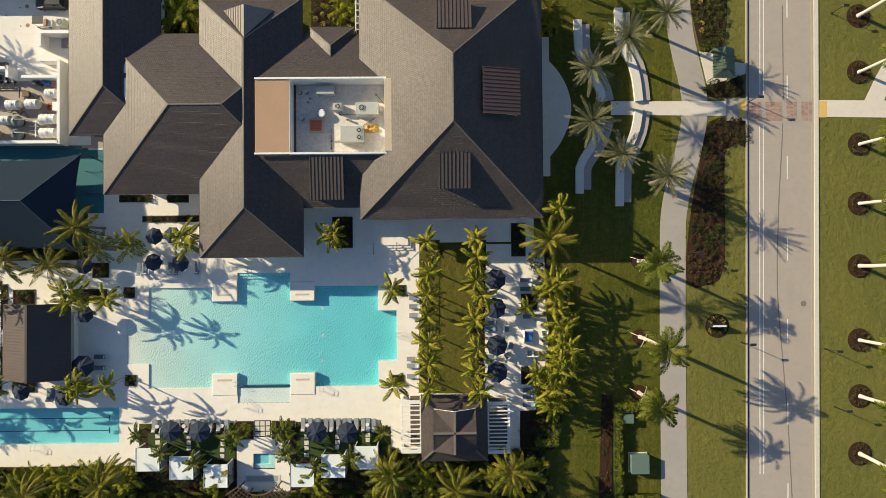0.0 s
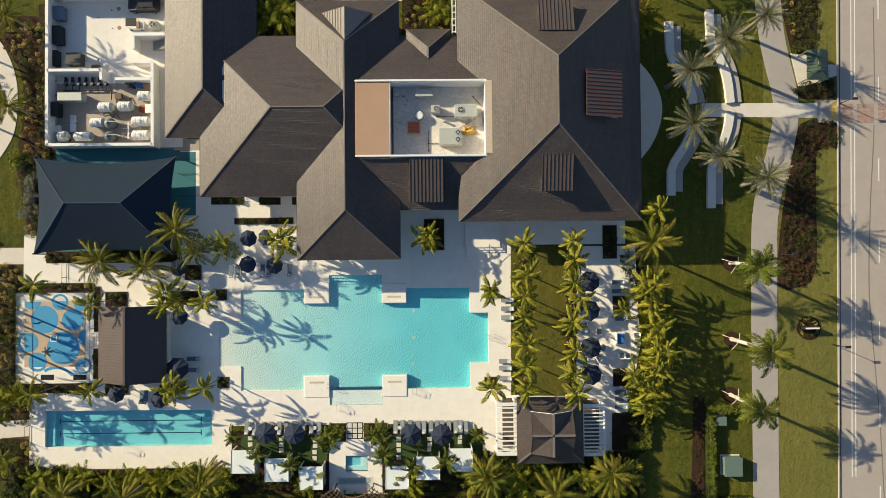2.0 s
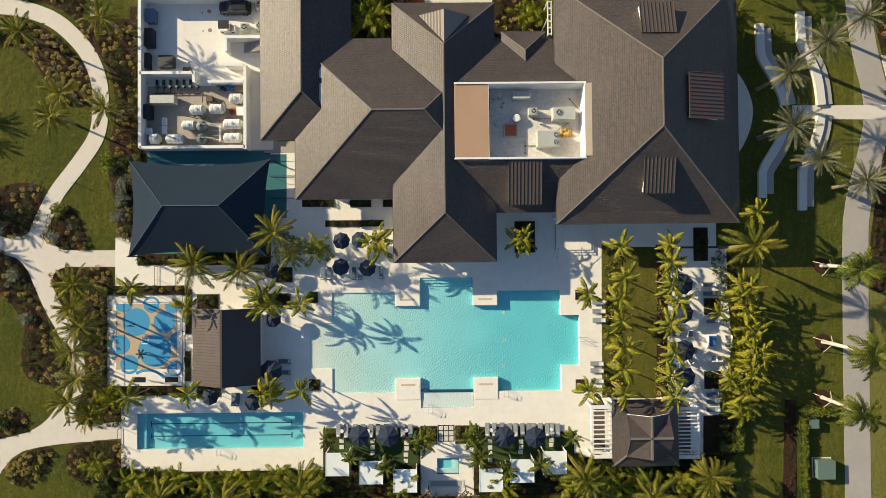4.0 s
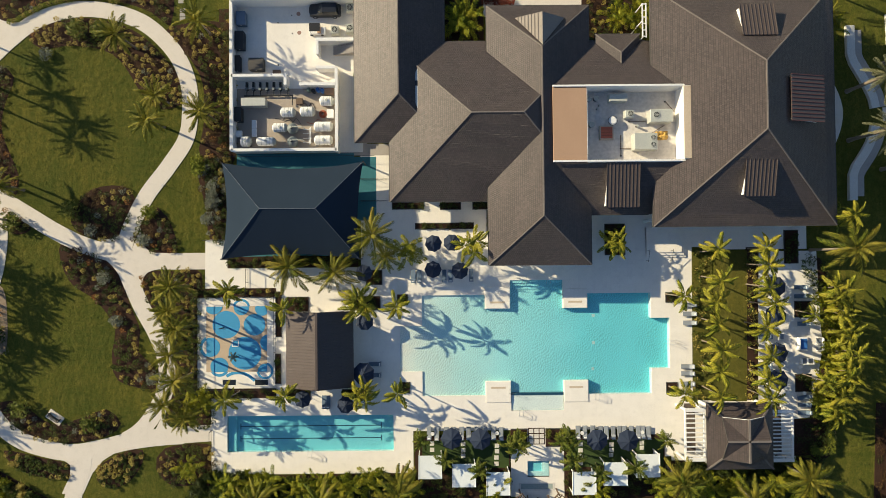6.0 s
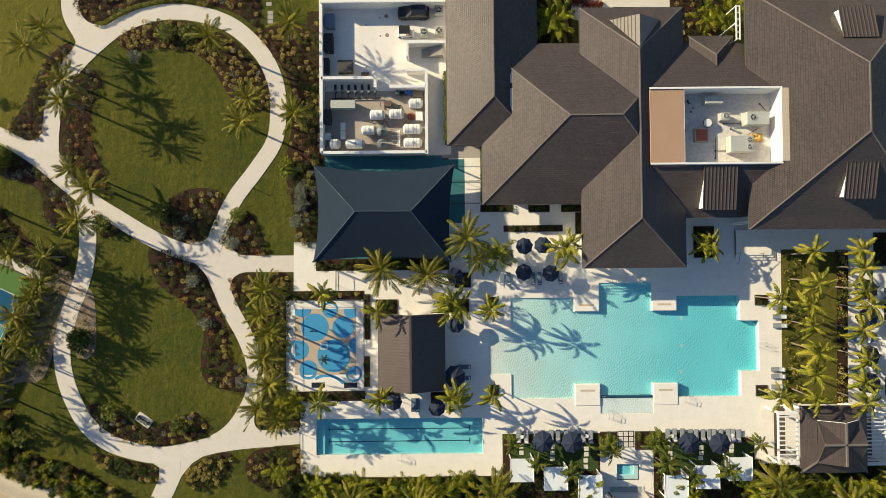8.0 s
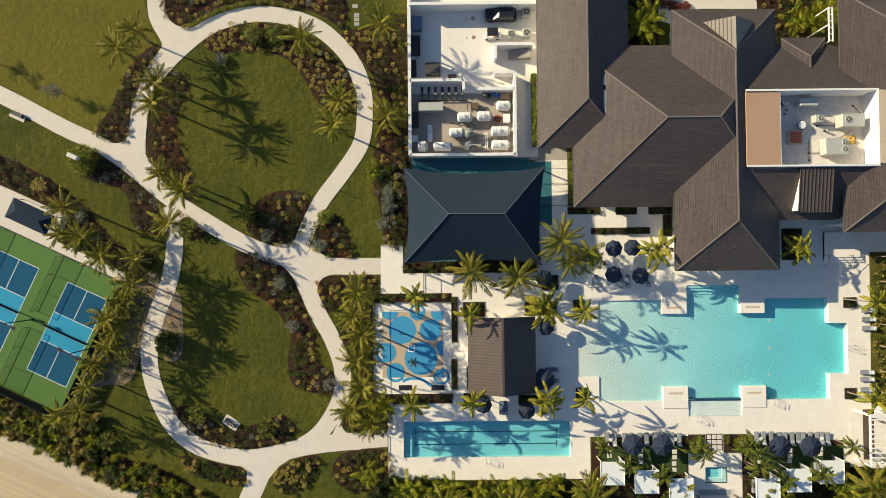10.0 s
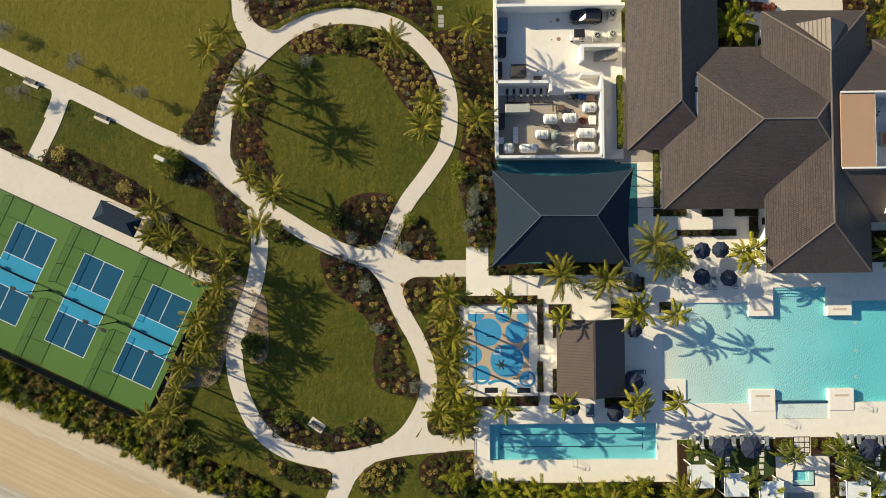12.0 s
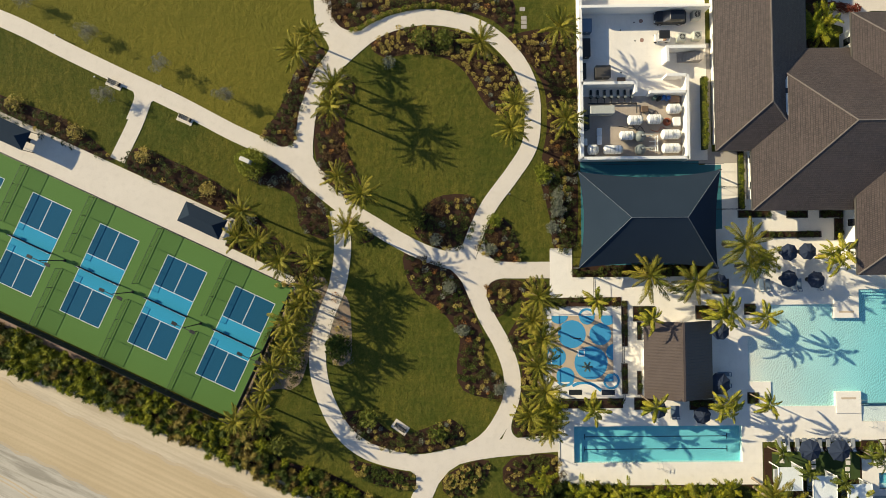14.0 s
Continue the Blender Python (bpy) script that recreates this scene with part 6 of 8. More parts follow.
def shade_sail():
    root = thing("shade_sail", (-59.0, 7.2, 0), "large navy hipped shade sail on steel posts over a play area", "shade sail")
    nw, ne, se, sw = (Vector(p) for p in ((-9.65, 6.9, 3.05), (10.2, 6.9, 3.05), (9.6, -6.8, 3.0), (-9.75, -6.65, 3.05)))
    ra, rb = Vector((-3.35, 0.1, 6.6)), Vector((4.15, 0.05, 6.55))

    def panel(a, b, ridge_a, ridge_b, sag):
        bm = bmesh.new()
        n = 10
        rows = []
        for j in range(n + 1):
            v = j / n
            row = []
            for i in range(n + 1):
                u = i / n
                e = a.lerp(b, u)
                inward = ((ridge_a + ridge_b) / 2 - (a + b) / 2)
                inward.z = 0
                e = e + inward.normalized() * sag * 4 * u * (1 - u)
                e.z += 0.12 * 4 * u * (1 - u)
                r = ridge_a.lerp(ridge_b, u)
                p = e.lerp(r, v)
                p.z -= 0.03 * 4 * v * (1 - v)
                row.append(bm.verts.new(p))
            rows.append(row)
        for j in range(n):
            for i in range(n):
                if j == n - 1 and (ridge_a - ridge_b).length < 0.01:
                    bm.faces.new((rows[j][i], rows[j][i + 1], rows[j + 1][i]))
                else:
                    bm.faces.new((rows[j][i], rows[j][i + 1], rows[j + 1][i + 1], rows[j + 1][i]))
        for f in bm.faces:
            f.smooth = True
        return bm
    for a, b, c, d, sag in ((nw, ne, ra, rb, 0.95), (se, sw, rb, ra, 0.7), (sw, nw, ra, ra, 0.75), (ne, se, rb, rb, 0.5)):
        part("canopy", panel(a, b, c, d, sag), SAIL, root, "taut navy shade cloth")
    for c in (nw, ne, se, sw):
        part("post", rod(bmesh.new(), (c.x, c.y, 0), (c.x, c.y, c.z + 0.2), 0.11), BLACK, root, "dark steel post")
    for a, b in ((nw, ra), (sw, ra), (ne, rb), (se, rb), (ra, rb)):
        part("hip_cable", rod(bmesh.new(), a + Vector((0, 0, 0.03)), b + Vector((0, 0, 0.04)), 0.035), WEBBING, root, "pale seam webbing")


shade_sail()
structure("play_floor", slab([(-67.6, 0.6), (-50.2, 0.6), (-50.2, 6.0), (-47.3, 6.0), (-47.3, 15.3), (-50.5, 15.3), (-50.5, 15.85), (-67.6, 15.85)], -0.2, 0.012), TEAL, "teal rubber play surface under the sail", "floor")
structure("play_fence_rail", beam(bmesh.new(), (-69.4, 15.3, 1.1), (-47.4, 15.3, 1.1), 0.05, 0.05), BLACK, "dark top rail of the play area fence", "fence")


def wall_run(name, points, thick, h, label):
    for (xa, ya), (xb, yb) in zip(points, points[1:]):
        w = thick / 2
        x0, x1, y0, y1 = min(xa, xb) - w, max(xa, xb) + w, min(ya, yb) - w, max(ya, yb) + w
        ob = structure(name, boxed(x0, x1, y0, y1, -0.1, h), STUCCO, label, "wall")
        part("coping", boxed(x0 - 0.04, x1 + 0.04, y0 - 0.04, y1 + 0.04, h, h + 0.07, 0.015), WHITE, ob)


structure("pavement_yard", slab(rect(-67.6, -49.2, 16.0, 60.0), -0.2, 0.008), DECK, "pale concrete floor of the service yard", "pavement")
YARD_FLOOR = concrete_mat("yard_floor", (0.36, 0.30, 0.24), (0.46, 0.39, 0.32), tint=(0.22, 0.18, 0.15))
structure("yard_floor_low", slab(rect(-67.6, -52.9, 16.3, 25.4), -0.1, 0.014), YARD_FLOOR, "dusty tan floor of the plant yard", "floor")
wall_run("yard_wall_outer", [(-67.72, 60.0), (-67.72, 16.25)], 0.38, 1.9, "white rendered yard wall")
wall_run("yard_wall_south", [(-67.53, 16.1), (-52.9, 16.1)], 0.36, 1.9, "white rendered yard wall")
wall_run("yard_wall_east", [(-52.7, 16.0), (-52.7, 27.7)], 0.36, 1.9, "white rendered yard wall")
wall_run("yard_wall_inner", [(-67.53, 26.8), (-60.3, 26.8)], 0.34, 1.9, "white rendered inner yard wall")
wall_run("yard_wall_jog", [(-60.0, 26.9), (-60.0, 25.6)], 0.34, 1.9, "white rendered inner yard wall")
wall_run("yard_wall_low", [(-57.8, 25.5), (-53.0, 25.5)], 0.34, 1.9, "white rendered inner yard wall")
wall_run("yard_wall_return", [(-55.4, 27.9), (-53.0, 27.9)], 0.34, 1.9, "white rendered inner yard wall")
wall_run("yard_wall_stair", [(-55.4, 31.9), (-50.2, 31.9)], 0.4, 1.9, "white rendered stair wall")
wall_run("yard_wall_stair_side", [(-55.4, 31.5), (-55.4, 30.0)], 0.34, 1.9, "white rendered stair wall")
wall_run("yard_wall_north", [(-67.53, 37.6), (-49.5, 37.6)], 0.34, 2.4, "white rendered north wall of the yard")


# ---- furniture ----
def umbrella(turn=0.0, label="closed-weave navy octagonal parasol, open", size=1.55):
    root = thing("parasol", (0, 0, 0), label, "parasol", "navy parasols")
    canopy = bmesh.new()
    tip = Vector((0, 0, 2.75))
    n = 8
    rim = [Vector((size * math.cos(2 * math.pi * k / n), size * math.sin(2 * math.pi * k / n), 2.2)) for k in range(n)]
    for k in range(n):
        a, b = rim[k], rim[(k + 1) % n]
        m = (a + b) / 2 * 0.97
        m.z = 2.19
        mid_a, mid_b = a.lerp(tip, 0.5), b.lerp(tip, 0.5)
        mid_m = m.lerp(tip, 0.5) - Vector((0, 0, 0.015))
        va, vb, vm, ua, ub, um, vt = (canopy.verts.new(p) for p in (a, b, m, mid_a, mid_b, mid_m, tip))
        canopy.faces.new((va, vm, um, ua))
        canopy.faces.new((vm, vb, ub, um))
        canopy.faces.new((ua, um, vt))
        canopy.faces.new((um, ub, vt))
        for p, q in ((a, m), (m, b)):
            canopy.faces.new([canopy.verts.new(c) for c in (p, q, q - Vector((0, 0, 0.14)), p - Vector((0, 0, 0.14)))])
    bmesh.ops.remove_doubles(canopy, verts=canopy.verts[:], dist=0.001)
    top = part("canopy", canopy, CANVAS, root, "navy canvas canopy")
    for k in range(n):
        part("rib", rod(bmesh.new(), rim[k] - Vector((0, 0, 0.03)), tip - Vector((0, 0, 0.08)), 0.012, 0.012, 4), BLACK, top)
    part("finial", rod(bmesh.new(), tip - Vector((0, 0, 0.02)), tip + Vector((0, 0, 0.12)), 0.05, 0.02), BLACK, root)
    part("pole", rod(bmesh.new(), (0, 0, 0), tip, 0.03), BLACK, root)
    part("base", rod(bmesh.new(), (0, 0, 0), (0, 0, 0.12), 0.32, 0.28, 12), BLACK, root)
    return root


def spread(model, places, turns=None):
    """The model goes to the first place, copies to the others."""
    for i, p in enumerate(places):
        z = p[2] if len(p) > 2 else 0.0
        m = pose(p[0], p[1], z, 0, 0, turns[i % len(turns)] if turns else 0)
        if i == 0:
            model.matrix_basis = m
        else:
            copy_thing(model, m)


spread(umbrella(), [(-36.7, -25.1), (-32.6, -25.2), (-16.1, -25.5), (-11.75, -25.6), (9.5, -4.1), (9.45, -8.2), (9.6, -13.5), (9.6, -17.3)], [0, 11, 22.5, 5, 17, 9])
spread(umbrella(0, "small open navy octagonal parasol on the pool deck", 1.24), [(-39.0, 2.5), (-36.4, 2.6), (-39.1, -1.2), (-35.3, -1.4), (-48.9, -1.6), (-48.8, -8.5), (-57.7, -19.35), (-51.6, -20.2)], [8, 20, 0, 13])
big_parasol = umbrella(0, "large tilted navy parasol beside the pool bar", 1.6)
big_parasol.matrix_basis = pose(-49.3, -15.9, 0.0, 0, 6, 20)


def lounger(fabric, label, group):
    """Sun lounger along +y, head at -y with a raised back."""
    root = thing("sun_lounger", (0, 0, 0), label, "sun lounger", group)
    for x in (-0.31, 0.31):
        part("side_rail", boxed(x - 0.025, x + 0.025, -0.95, 0.95, 0.28, 0.33), STEEL, root)
        for y in (-0.75, 0.75):
            part("leg", boxed(x - 0.025, x + 0.025, y - 0.03, y + 0.03, 0, 0.28), STEEL, root)
    part("seat", boxed(-0.29, 0.29, -0.3, 0.95, 0.3, 0.36, 0.015), fabric, root, "woven sling seat")
    back = bmesh.new()
    box(back, -0.29, 0.29, -0.72, 0, 0, 0.05, 0.012)
    back.transform(pose(0, -0.3, 0.33, -32, 0, 0))
    part("backrest", back, fabric, root, "raised sling backrest")
    pillow = boxed(-0.2, 0.2, -0.78, -0.6, 0.62, 0.7, 0.03)
    part("pillow", pillow, WHITE, root, "small white head cushion")
    return root


row = [(-39.9, -24.8), (-38.8, -24.9), (-37.4, -24.9), (-36.4, -24.9), (-35.2, -24.9), (-34.2, -24.9), (-33.0, -24.9), (-31.8, -24.9), (-30.6, -24.9), (-29.5, -25.0)] + [(-18.4, -24.9), (-17.4, -24.9), (-16.3, -24.9), (-15.1, -25.0), (-14.3, -25.0), (-13.3, -25.0), (-12.4, -25.0), (-11.7, -25.0), (-10.7, -25.0), (-9.7, -25.0), (-9.0, -25.0), (-8.2, -25.1)]
spread(lounger(SLING, "grey sling sun lounger in a row on the deck", "loungers on the south deck"), row)
spread(lounger(SLING, "grey sling sun lounger at the pool's end", "loungers at the pool's east end"), [(-2.0, -8.0), (-2.0, -9.3), (-2.4, -15.6), (-2.4, -16.6), (-2.4, -18.1), (-2.0, -6.7)], [90])
spread(lounger(SLING_BLUE, "slate-blue sling sun lounger on the terrace", "loungers on the east terrace"), [(14.2, -4.3), (14.2, -5.6), (14.6, -9.6), (14.4, -20.2), (14.4, -21.3), (14.4, -22.4), (8.9, -6.2), (8.9, -11.4), (8.9, -10.5), (8.8, -15.4), (8.8, -16.1)], [90, 90, 90, 100, 90])
spread(lounger(SLING_BLUE, "slate-blue sling sun lounger in the courtyard", "loungers in the courtyard"), [(-42.0, -2.2), (-41.1, -2.2), (-37.5, -2.2), (-36.6, -2.2), (-33.6, -2.1), (-47.6, -14.8), (-47.6, -16.4), (-55.0, -20.2), (-54.4, -20.2)], [0, 0, 0, 0, 0, 90, 90, 0, 0])


def side_table():
    root = thing("side_table", (0, 0, 0), "small round white side table", "table", "side tables between the loungers")
    part("tabletop", rod(bmesh.new(), (0, 0, 0.42), (0, 0, 0.46), 0.28, 0.28, 16), WHITE, root)
    part("stem", rod(bmesh.new(), (0, 0, 0.02), (0, 0, 0.42), 0.05), WHITE, root)
    part("base", rod(bmesh.new(), (0, 0, 0), (0, 0, 0.03), 0.18, 0.16, 12), WHITE, root)
    return root


spread(side_table(), [(-39.4, -24.9), (-35.6, -24.9), (-30.1, -24.9), (-17.8, -25.0), (-9.1, -25.0), (14.7, -5.0), (14.4, -19.6)] + [(-40.2, -2.2), (-40.3, 0.3), (-38.1, 1.7), (-37.4, 0.3)])


def cabana():
    """A white cabana: corrugated flat roof, posts, side curtains and a daybed under it."""
    root = thing("cabana", (0, 0, 0), "white cabana with a flat corrugated roof and side screens", "cabana", "white cabanas")
    w = 1.62
    roof = bmesh.new()
    n = 44
    line = [(-w + 2 * w * i / n, 2.6 + (0.0025 if i % 2 else 0.0)) for i in range(n + 1)]
    top = [[roof.verts.new((x, y, z)) for x, z in line] for y in (-w, w)]
    low = [[roof.verts.new((x, y, 2.5)) for x, z in line] for y in (-w, w)]
    for i in range(n):
        roof.faces.new((top[0][i], top[0][i + 1], top[1][i + 1], top[1][i]))
        roof.faces.new((low[0][i + 1], low[0][i], low[1][i], low[1][i + 1]))
        for k in (0, 1):
            roof.faces.new((low[k][i], low[k][i + 1], top[k][i + 1], top[k][i]))
    part("roof", roof, CABANA, root, "white corrugated roof sheet")
    for x, y in ((-w, -w), (w, -w), (-w, w), (w, w)):
        sx, sy = (0.07 if x < 0 else -0.07), (0.07 if y < 0 else -0.07)
        part("post", boxed(x + sx - 0.06, x + sx + 0.06, y + sy - 0.06, y + sy + 0.06, 0, 2.5), WHITE, root)
    part("fascia", boxed(-w - 0.05, -w, -w - 0.05, w + 0.05, 2.42, 2.66, 0.01), WHITE, root)
    part("fascia", boxed(w, w + 0.05, -w - 0.05, w + 0.05, 2.42, 2.66, 0.01), WHITE, root)
    for x in (w,):
        part("screen", boxed(x - 0.03, x + 0.03, -w + 0.15, w - 0.15, 0.05, 2.0), SLING, root, "pale grey side curtain")
    part("daybed", boxed(-1.1, 1.1, -1.3, 0.6, 0.1, 0.5, 0.06), SLING, root, "grey cushioned daybed")
    return root


spread(cabana(), [(-39.75, -28.95), (-35.0, -30.15), (-30.2, -31.35), (-18.1, -31.4), (-13.7, -30.15), (-9.1, -29.05)])
structure("turf_west", slab(rect(-40.9, -28.4, -30.0, -26.0), -0.1, 0.045), TURF, "strip of artificial green turf", "turf")
structure("turf_east", slab(rect(-19.4, -6.0, -30.0, -26.1), -0.1, 0.045), TURF, "strip of artificial green turf", "turf")
stone = boxed(-0.32, 0.32, -0.3, 0.3, 0.0, 0.06, 0.012)
stone_me = bpy.data.meshes.new("paver")
stone.to_mesh(stone_me)
stone.free()
stone_me.materials.append(STONE)
for x, y in [(-39.5, -26.4), (-39.5, -27.3), (-35.0, -26.5), (-35.0, -27.4), (-35.0, -28.2), (-30.1, -26.8), (-30.1, -27.6), (-30.2, -28.5), (-30.2, -29.4), (-18.0, -26.7), (-18.0, -27.6), (-18.0, -28.4), (-18.0, -29.4), (-13.5, -26.8), (-13.5, -27.6), (-13.6, -28.3), (-9.1, -26.6), (-9.1, -27.3)]:
    ob = new("stepping_stone", stone_me)
    ob.matrix_basis = pose(x, y, 0.042)
    tagged(ob, "pale square stepping stone set in turf", "paver", "stepping stones in the turf")
structure("pavement_spa", slab(rect(-28.1, -20.45, -34.2, -26.6), -0.3, 0.012, [SPA]), DECK, "pale stone court round the plunge pool", "deck")
structure("basin_low_rim", slab(rect(-27.0, -21.8, -33.3, -32.2), 0.0, 0.05, [rect(-26.7, -22.1, -33.1, -32.35)]), STONE, "low stone rim of a small basin", "pool")
GREY_WATER = plain("grey_basin_water", (0.27, 0.33, 0.31), (0.36, 0.41, 0.38), big=1.5, fine=6, rough=0.25, spec=0.5)
structure("water_low", slab(rect(-26.7, -22.1, -33.1, -32.35), 0.04, 0.04), GREY_WATER, "shallow grey water in the small basin", "water")


def trellis_frame():
    """Square grid of white panels in dark joints by the plunge pool gate."""
    root = thing("gate_pad", (-24.35, -25.5, 0), "grid of pale square pavers in dark joints", "paver grid")
    part("bed", boxed(-1.2, 1.2, -1.2, 1.2, -0.05, 0.02), MULCH, root)
    me = bpy.data.meshes.new("paver")
    bm = boxed(-0.31, 0.31, -0.31, 0.31, 0.0, 0.06, 0.012)
    bm.to_mesh(me)
    bm.free()
    me.materials.append(STONE)
    for i in range(3):
        for j in range(3):
            share("paver", me, root, pose(-0.76 + 0.76 * i, -0.76 + 0.76 * j, 0.0))


trellis_frame()
for x0, x1 in ((-28.1, -25.65), (-23.05, -19.7)):
    root = thing("planter", ((x0 + x1) / 2, -25.7, 0), "planting pit of tall yellow-green grass beside the paver grid", "planter", "grass pits by the plunge pool")
    w = (x1 - x0) / 2
    part("soil", boxed(-w, w, -1.25, 1.25, -0.05, 0.035), MULCH, root, "dark soil")
    for sy in (-1.25, 1.25):
        part("kerb", boxed(-w, w, sy - 0.07, sy + 0.07, 0, 0.12), FASCIA, root)
    rng = random.Random(int(x0 * 10))
    tufts = [(rng.uniform(-w + 0.3, w - 0.3), rng.uniform(-0.95, 0.95), 0.0, 0.45, 0.7, 70, 0.4, k % 2) for k in range(14)]
    grass = leaf_object("grass", tufts, [LEAF_HEDGE, LEAF_BUSH], int(-x0), 0.08)
    grass.parent = root
    tagged(grass, "tall yellow-green grass tufts", "", "", "stuff")
flag = boxed(-0.4, 0.4, -0.28, 0.28, -0.08, 0.0, 0.012)
flag_me = bpy.data.meshes.new("flagstone")
flag.to_mesh(flag_me)
flag.free()
flag_me.materials.append(WALK)
for x, y in ((-75.5, 37.1), (-75.5, 36.45), (-75.5, 35.8), (-75.7, 38.4)):
    ob = new("flagstone", flag_me)
    ob.matrix_basis = pose(x, y, -0.04)
    tagged(ob, "grey concrete flagstone set in the lawn", "paver", "flagstones in the lawn")


def arc_pergola():
    root = thing("arc_pergola", (-24.3, -31.0, 0), "curved brown timber pergola with radial rafters", "pergola")
    for r in (3.1, 3.6, 4.1, 4.6, 5.1):
        pts = [(r * math.sin(a), -r * math.cos(a)) for a in [radians(-58 + 116 * k / 14) for k in range(15)]]
        part("arc_beam", band(pts, 0.12, 2.5, 2.66), WOOD, root)
    for k in range(15):
        a = radians(-56 + 112 * k / 14)
        part("rafter", beam(bmesh.new(), (3.1 * math.sin(a), -3.1 * math.cos(a), 2.72), (5.5 * math.sin(a), -5.5 * math.cos(a), 2.72), 0.08, 0.14), WOOD, root)
    for k in range(5):
        a = radians(-52 + 104 * k / 4)
        for r in (3.4, 5.2):
            part("post", boxed(r * math.sin(a) - 0.08, r * math.sin(a) + 0.08, -r * math.cos(a) - 0.08, -r * math.cos(a) + 0.08, 0, 2.5), WOOD, root)


arc_pergola()


def handrail(x, y, turn):
    root = thing("pool_handrail", (x, y, 0), "bent stainless steel pool handrail", "handrail", "pool handrails", turn=turn)
    for dy in (-0.28, 0.28):
        bm = bmesh.new()
        pts = [(-0.6, dy, 0), (-0.55, dy, 0.85), (0.1, dy, 0.9), (0.6, dy, 0.1), (0.65, dy, -0.3)]
        for a, b in zip(pts, pts[1:]):
            rod(bm, a, b, 0.025)
        part("rail", bm, STEEL, root)


for x, y, turn in ((-4.6, -12.0, 180), (-15.6, -19.6, 90), (-26.6, -21.9, 90), (-22.4, -2.8, -90), (-25.9, -2.8, -90), (-57.0, -27.6, 90), (-27.7, -18.9, 0)):
    handrail(x, y, turn)
# Steps at the alcove, the raised ledge boxes of the pool, and the spa divider.
for i, y in enumerate((-3.3, -3.75, -4.2)):
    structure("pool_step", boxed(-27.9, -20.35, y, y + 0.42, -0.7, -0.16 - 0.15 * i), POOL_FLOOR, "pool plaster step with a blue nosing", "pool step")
SHELF = plain("pale_shelf_plaster", (0.78, 0.84, 0.78), (0.84, 0.89, 0.83), rough=0.6)
structure("pool_shelf", boxed(-27.9, -20.35, -21.75, -19.5, -1.3, -0.14), SHELF, "shallow pale plaster sun shelf", "pool step")
structure("pool_divider", boxed(-27.9, -20.35, -19.55, -19.25, -1.2, -0.04), LANE, "dark tiled divider between pool and shelf", "pool")
for x0, x1, y0, y1 in ((-31.6, -28.0, -7.0, -3.9), (-20.25, -16.75, -7.0, -4.2), (-31.6, -28.0, -20.6, -17.55), (-20.25, -16.75, -20.6, -17.55)):
    ledge = structure("pool_ledge", boxed(x0, x1, y0, y1, 0.0, 0.09, 0.03), DECK, "raised pale stone water feature block", "pool ledge")
    mid_y = y0 + 0.9 if y0 > -10 else y1 - 0.9
    part("spillway", boxed(x0 + 0.75, x1 - 0.75, mid_y - 0.14, mid_y + 0.14, 0.09, 0.1), TAN_STONE, ledge, "narrow tan water slot")
for x in (-67.4, -46.9):
    for y in (-23.9, -25.7):
        structure("lane_cross", boxed(x - 0.065, x + 0.065, y - 0.42, y + 0.42, -0.85, -0.78), LANE, "dark lane end marking", "lane line")
for y in (-23.9, -25.7):
    structure("lane_line", boxed(-67.4, -46.9, y - 0.065, y + 0.065, -0.85, -0.785), LANE, "dark tiled lane line on the pool floor", "lane line")
structure("lap_bench", boxed(-69.05, -67.9, -27.35, -22.25, -0.85, -0.4), LAP_FLOOR, "plaster step at the end of the lap pool", "pool step")

for x, y in ((-15.7, -8.2), (-15.7, -12.2), (-15.9, -16.0)):
    structure("pool_drain", boxed(x - 0.22, x + 0.22, y - 0.22, y + 0.22, -1.2, -0.80), WATERLINE, "square drain in the pool floor", "drain")

# Splash pad.
PAD = [(-72.1, -6.3), (-63.3, -15.8)]
(pad_w, pad_n), (pad_e, pad_s) = PAD
structure("splash_floor", slab(rect(pad_w, pad_e, pad_s, pad_n), -0.1, 0.02), PAD_TAN, "tan rubber splash pad", "floor")
DISCS = [(-69.2, -8.95), (-65.1, -9.0), (-66.5, -13.1), (-71.5, -12.2), (-70.2, -15.0), (-63.6, -15.7), (-67.0, -6.5), (-71.05, -6.1), (-63.1, -11.6), (-64.0, -6.7)]
for i, ((x, y), r) in enumerate(zip(DISCS, (2.0, 1.57, 2.38, 1.4, 1.3, 1.05, 1.1, 1.35, 1.2, 1.0))):
    circle = [(x + r * math.cos(2 * math.pi * k / 40), y + r * math.sin(2 * math.pi * k / 40)) for k in range(40)]
    cut = [(max(pad_w + 0.01, min(pad_e - 0.01, a)), max(pad_s + 0.01, min(pad_n - 0.01, b))) for a, b in circle]
    cut = [p for k, p in enumerate(cut) if (Vector(p) - Vector(cut[k - 1])).length > 0.004]
    structure("splash_disc", slab(cut, 0.0, 0.024 + 0.003 * i), PAD_BLUE, "round blue patch of the splash pad", "floor")
    if i in (3, 4, 5, 6):
        circle = [(x + (a - x) * 1.14, y + (b - y) * 1.14) for a, b in circle]
        structure("splash_ring", slab(circle, 0.0, 0.011 + 0.0005 * i, [[(x + (a - x) * 0.74, y + (b - y) * 0.74) for a, b in circle]]), PAD_BLUE, "blue painted ring running off the splash pad", "floor")
structure("splash_wave", band(smooth_line([(-69.2, -16.4), (-68.3, -16.0), (-67.1, -15.95), (-66.0, -16.35), (-65.1, -17.1)], 0.3), 0.42, 0.0, 0.016), PAD_BLUE, "blue painted wave running off the splash pad", "floor")
sx, sy = -67.9, -11.65
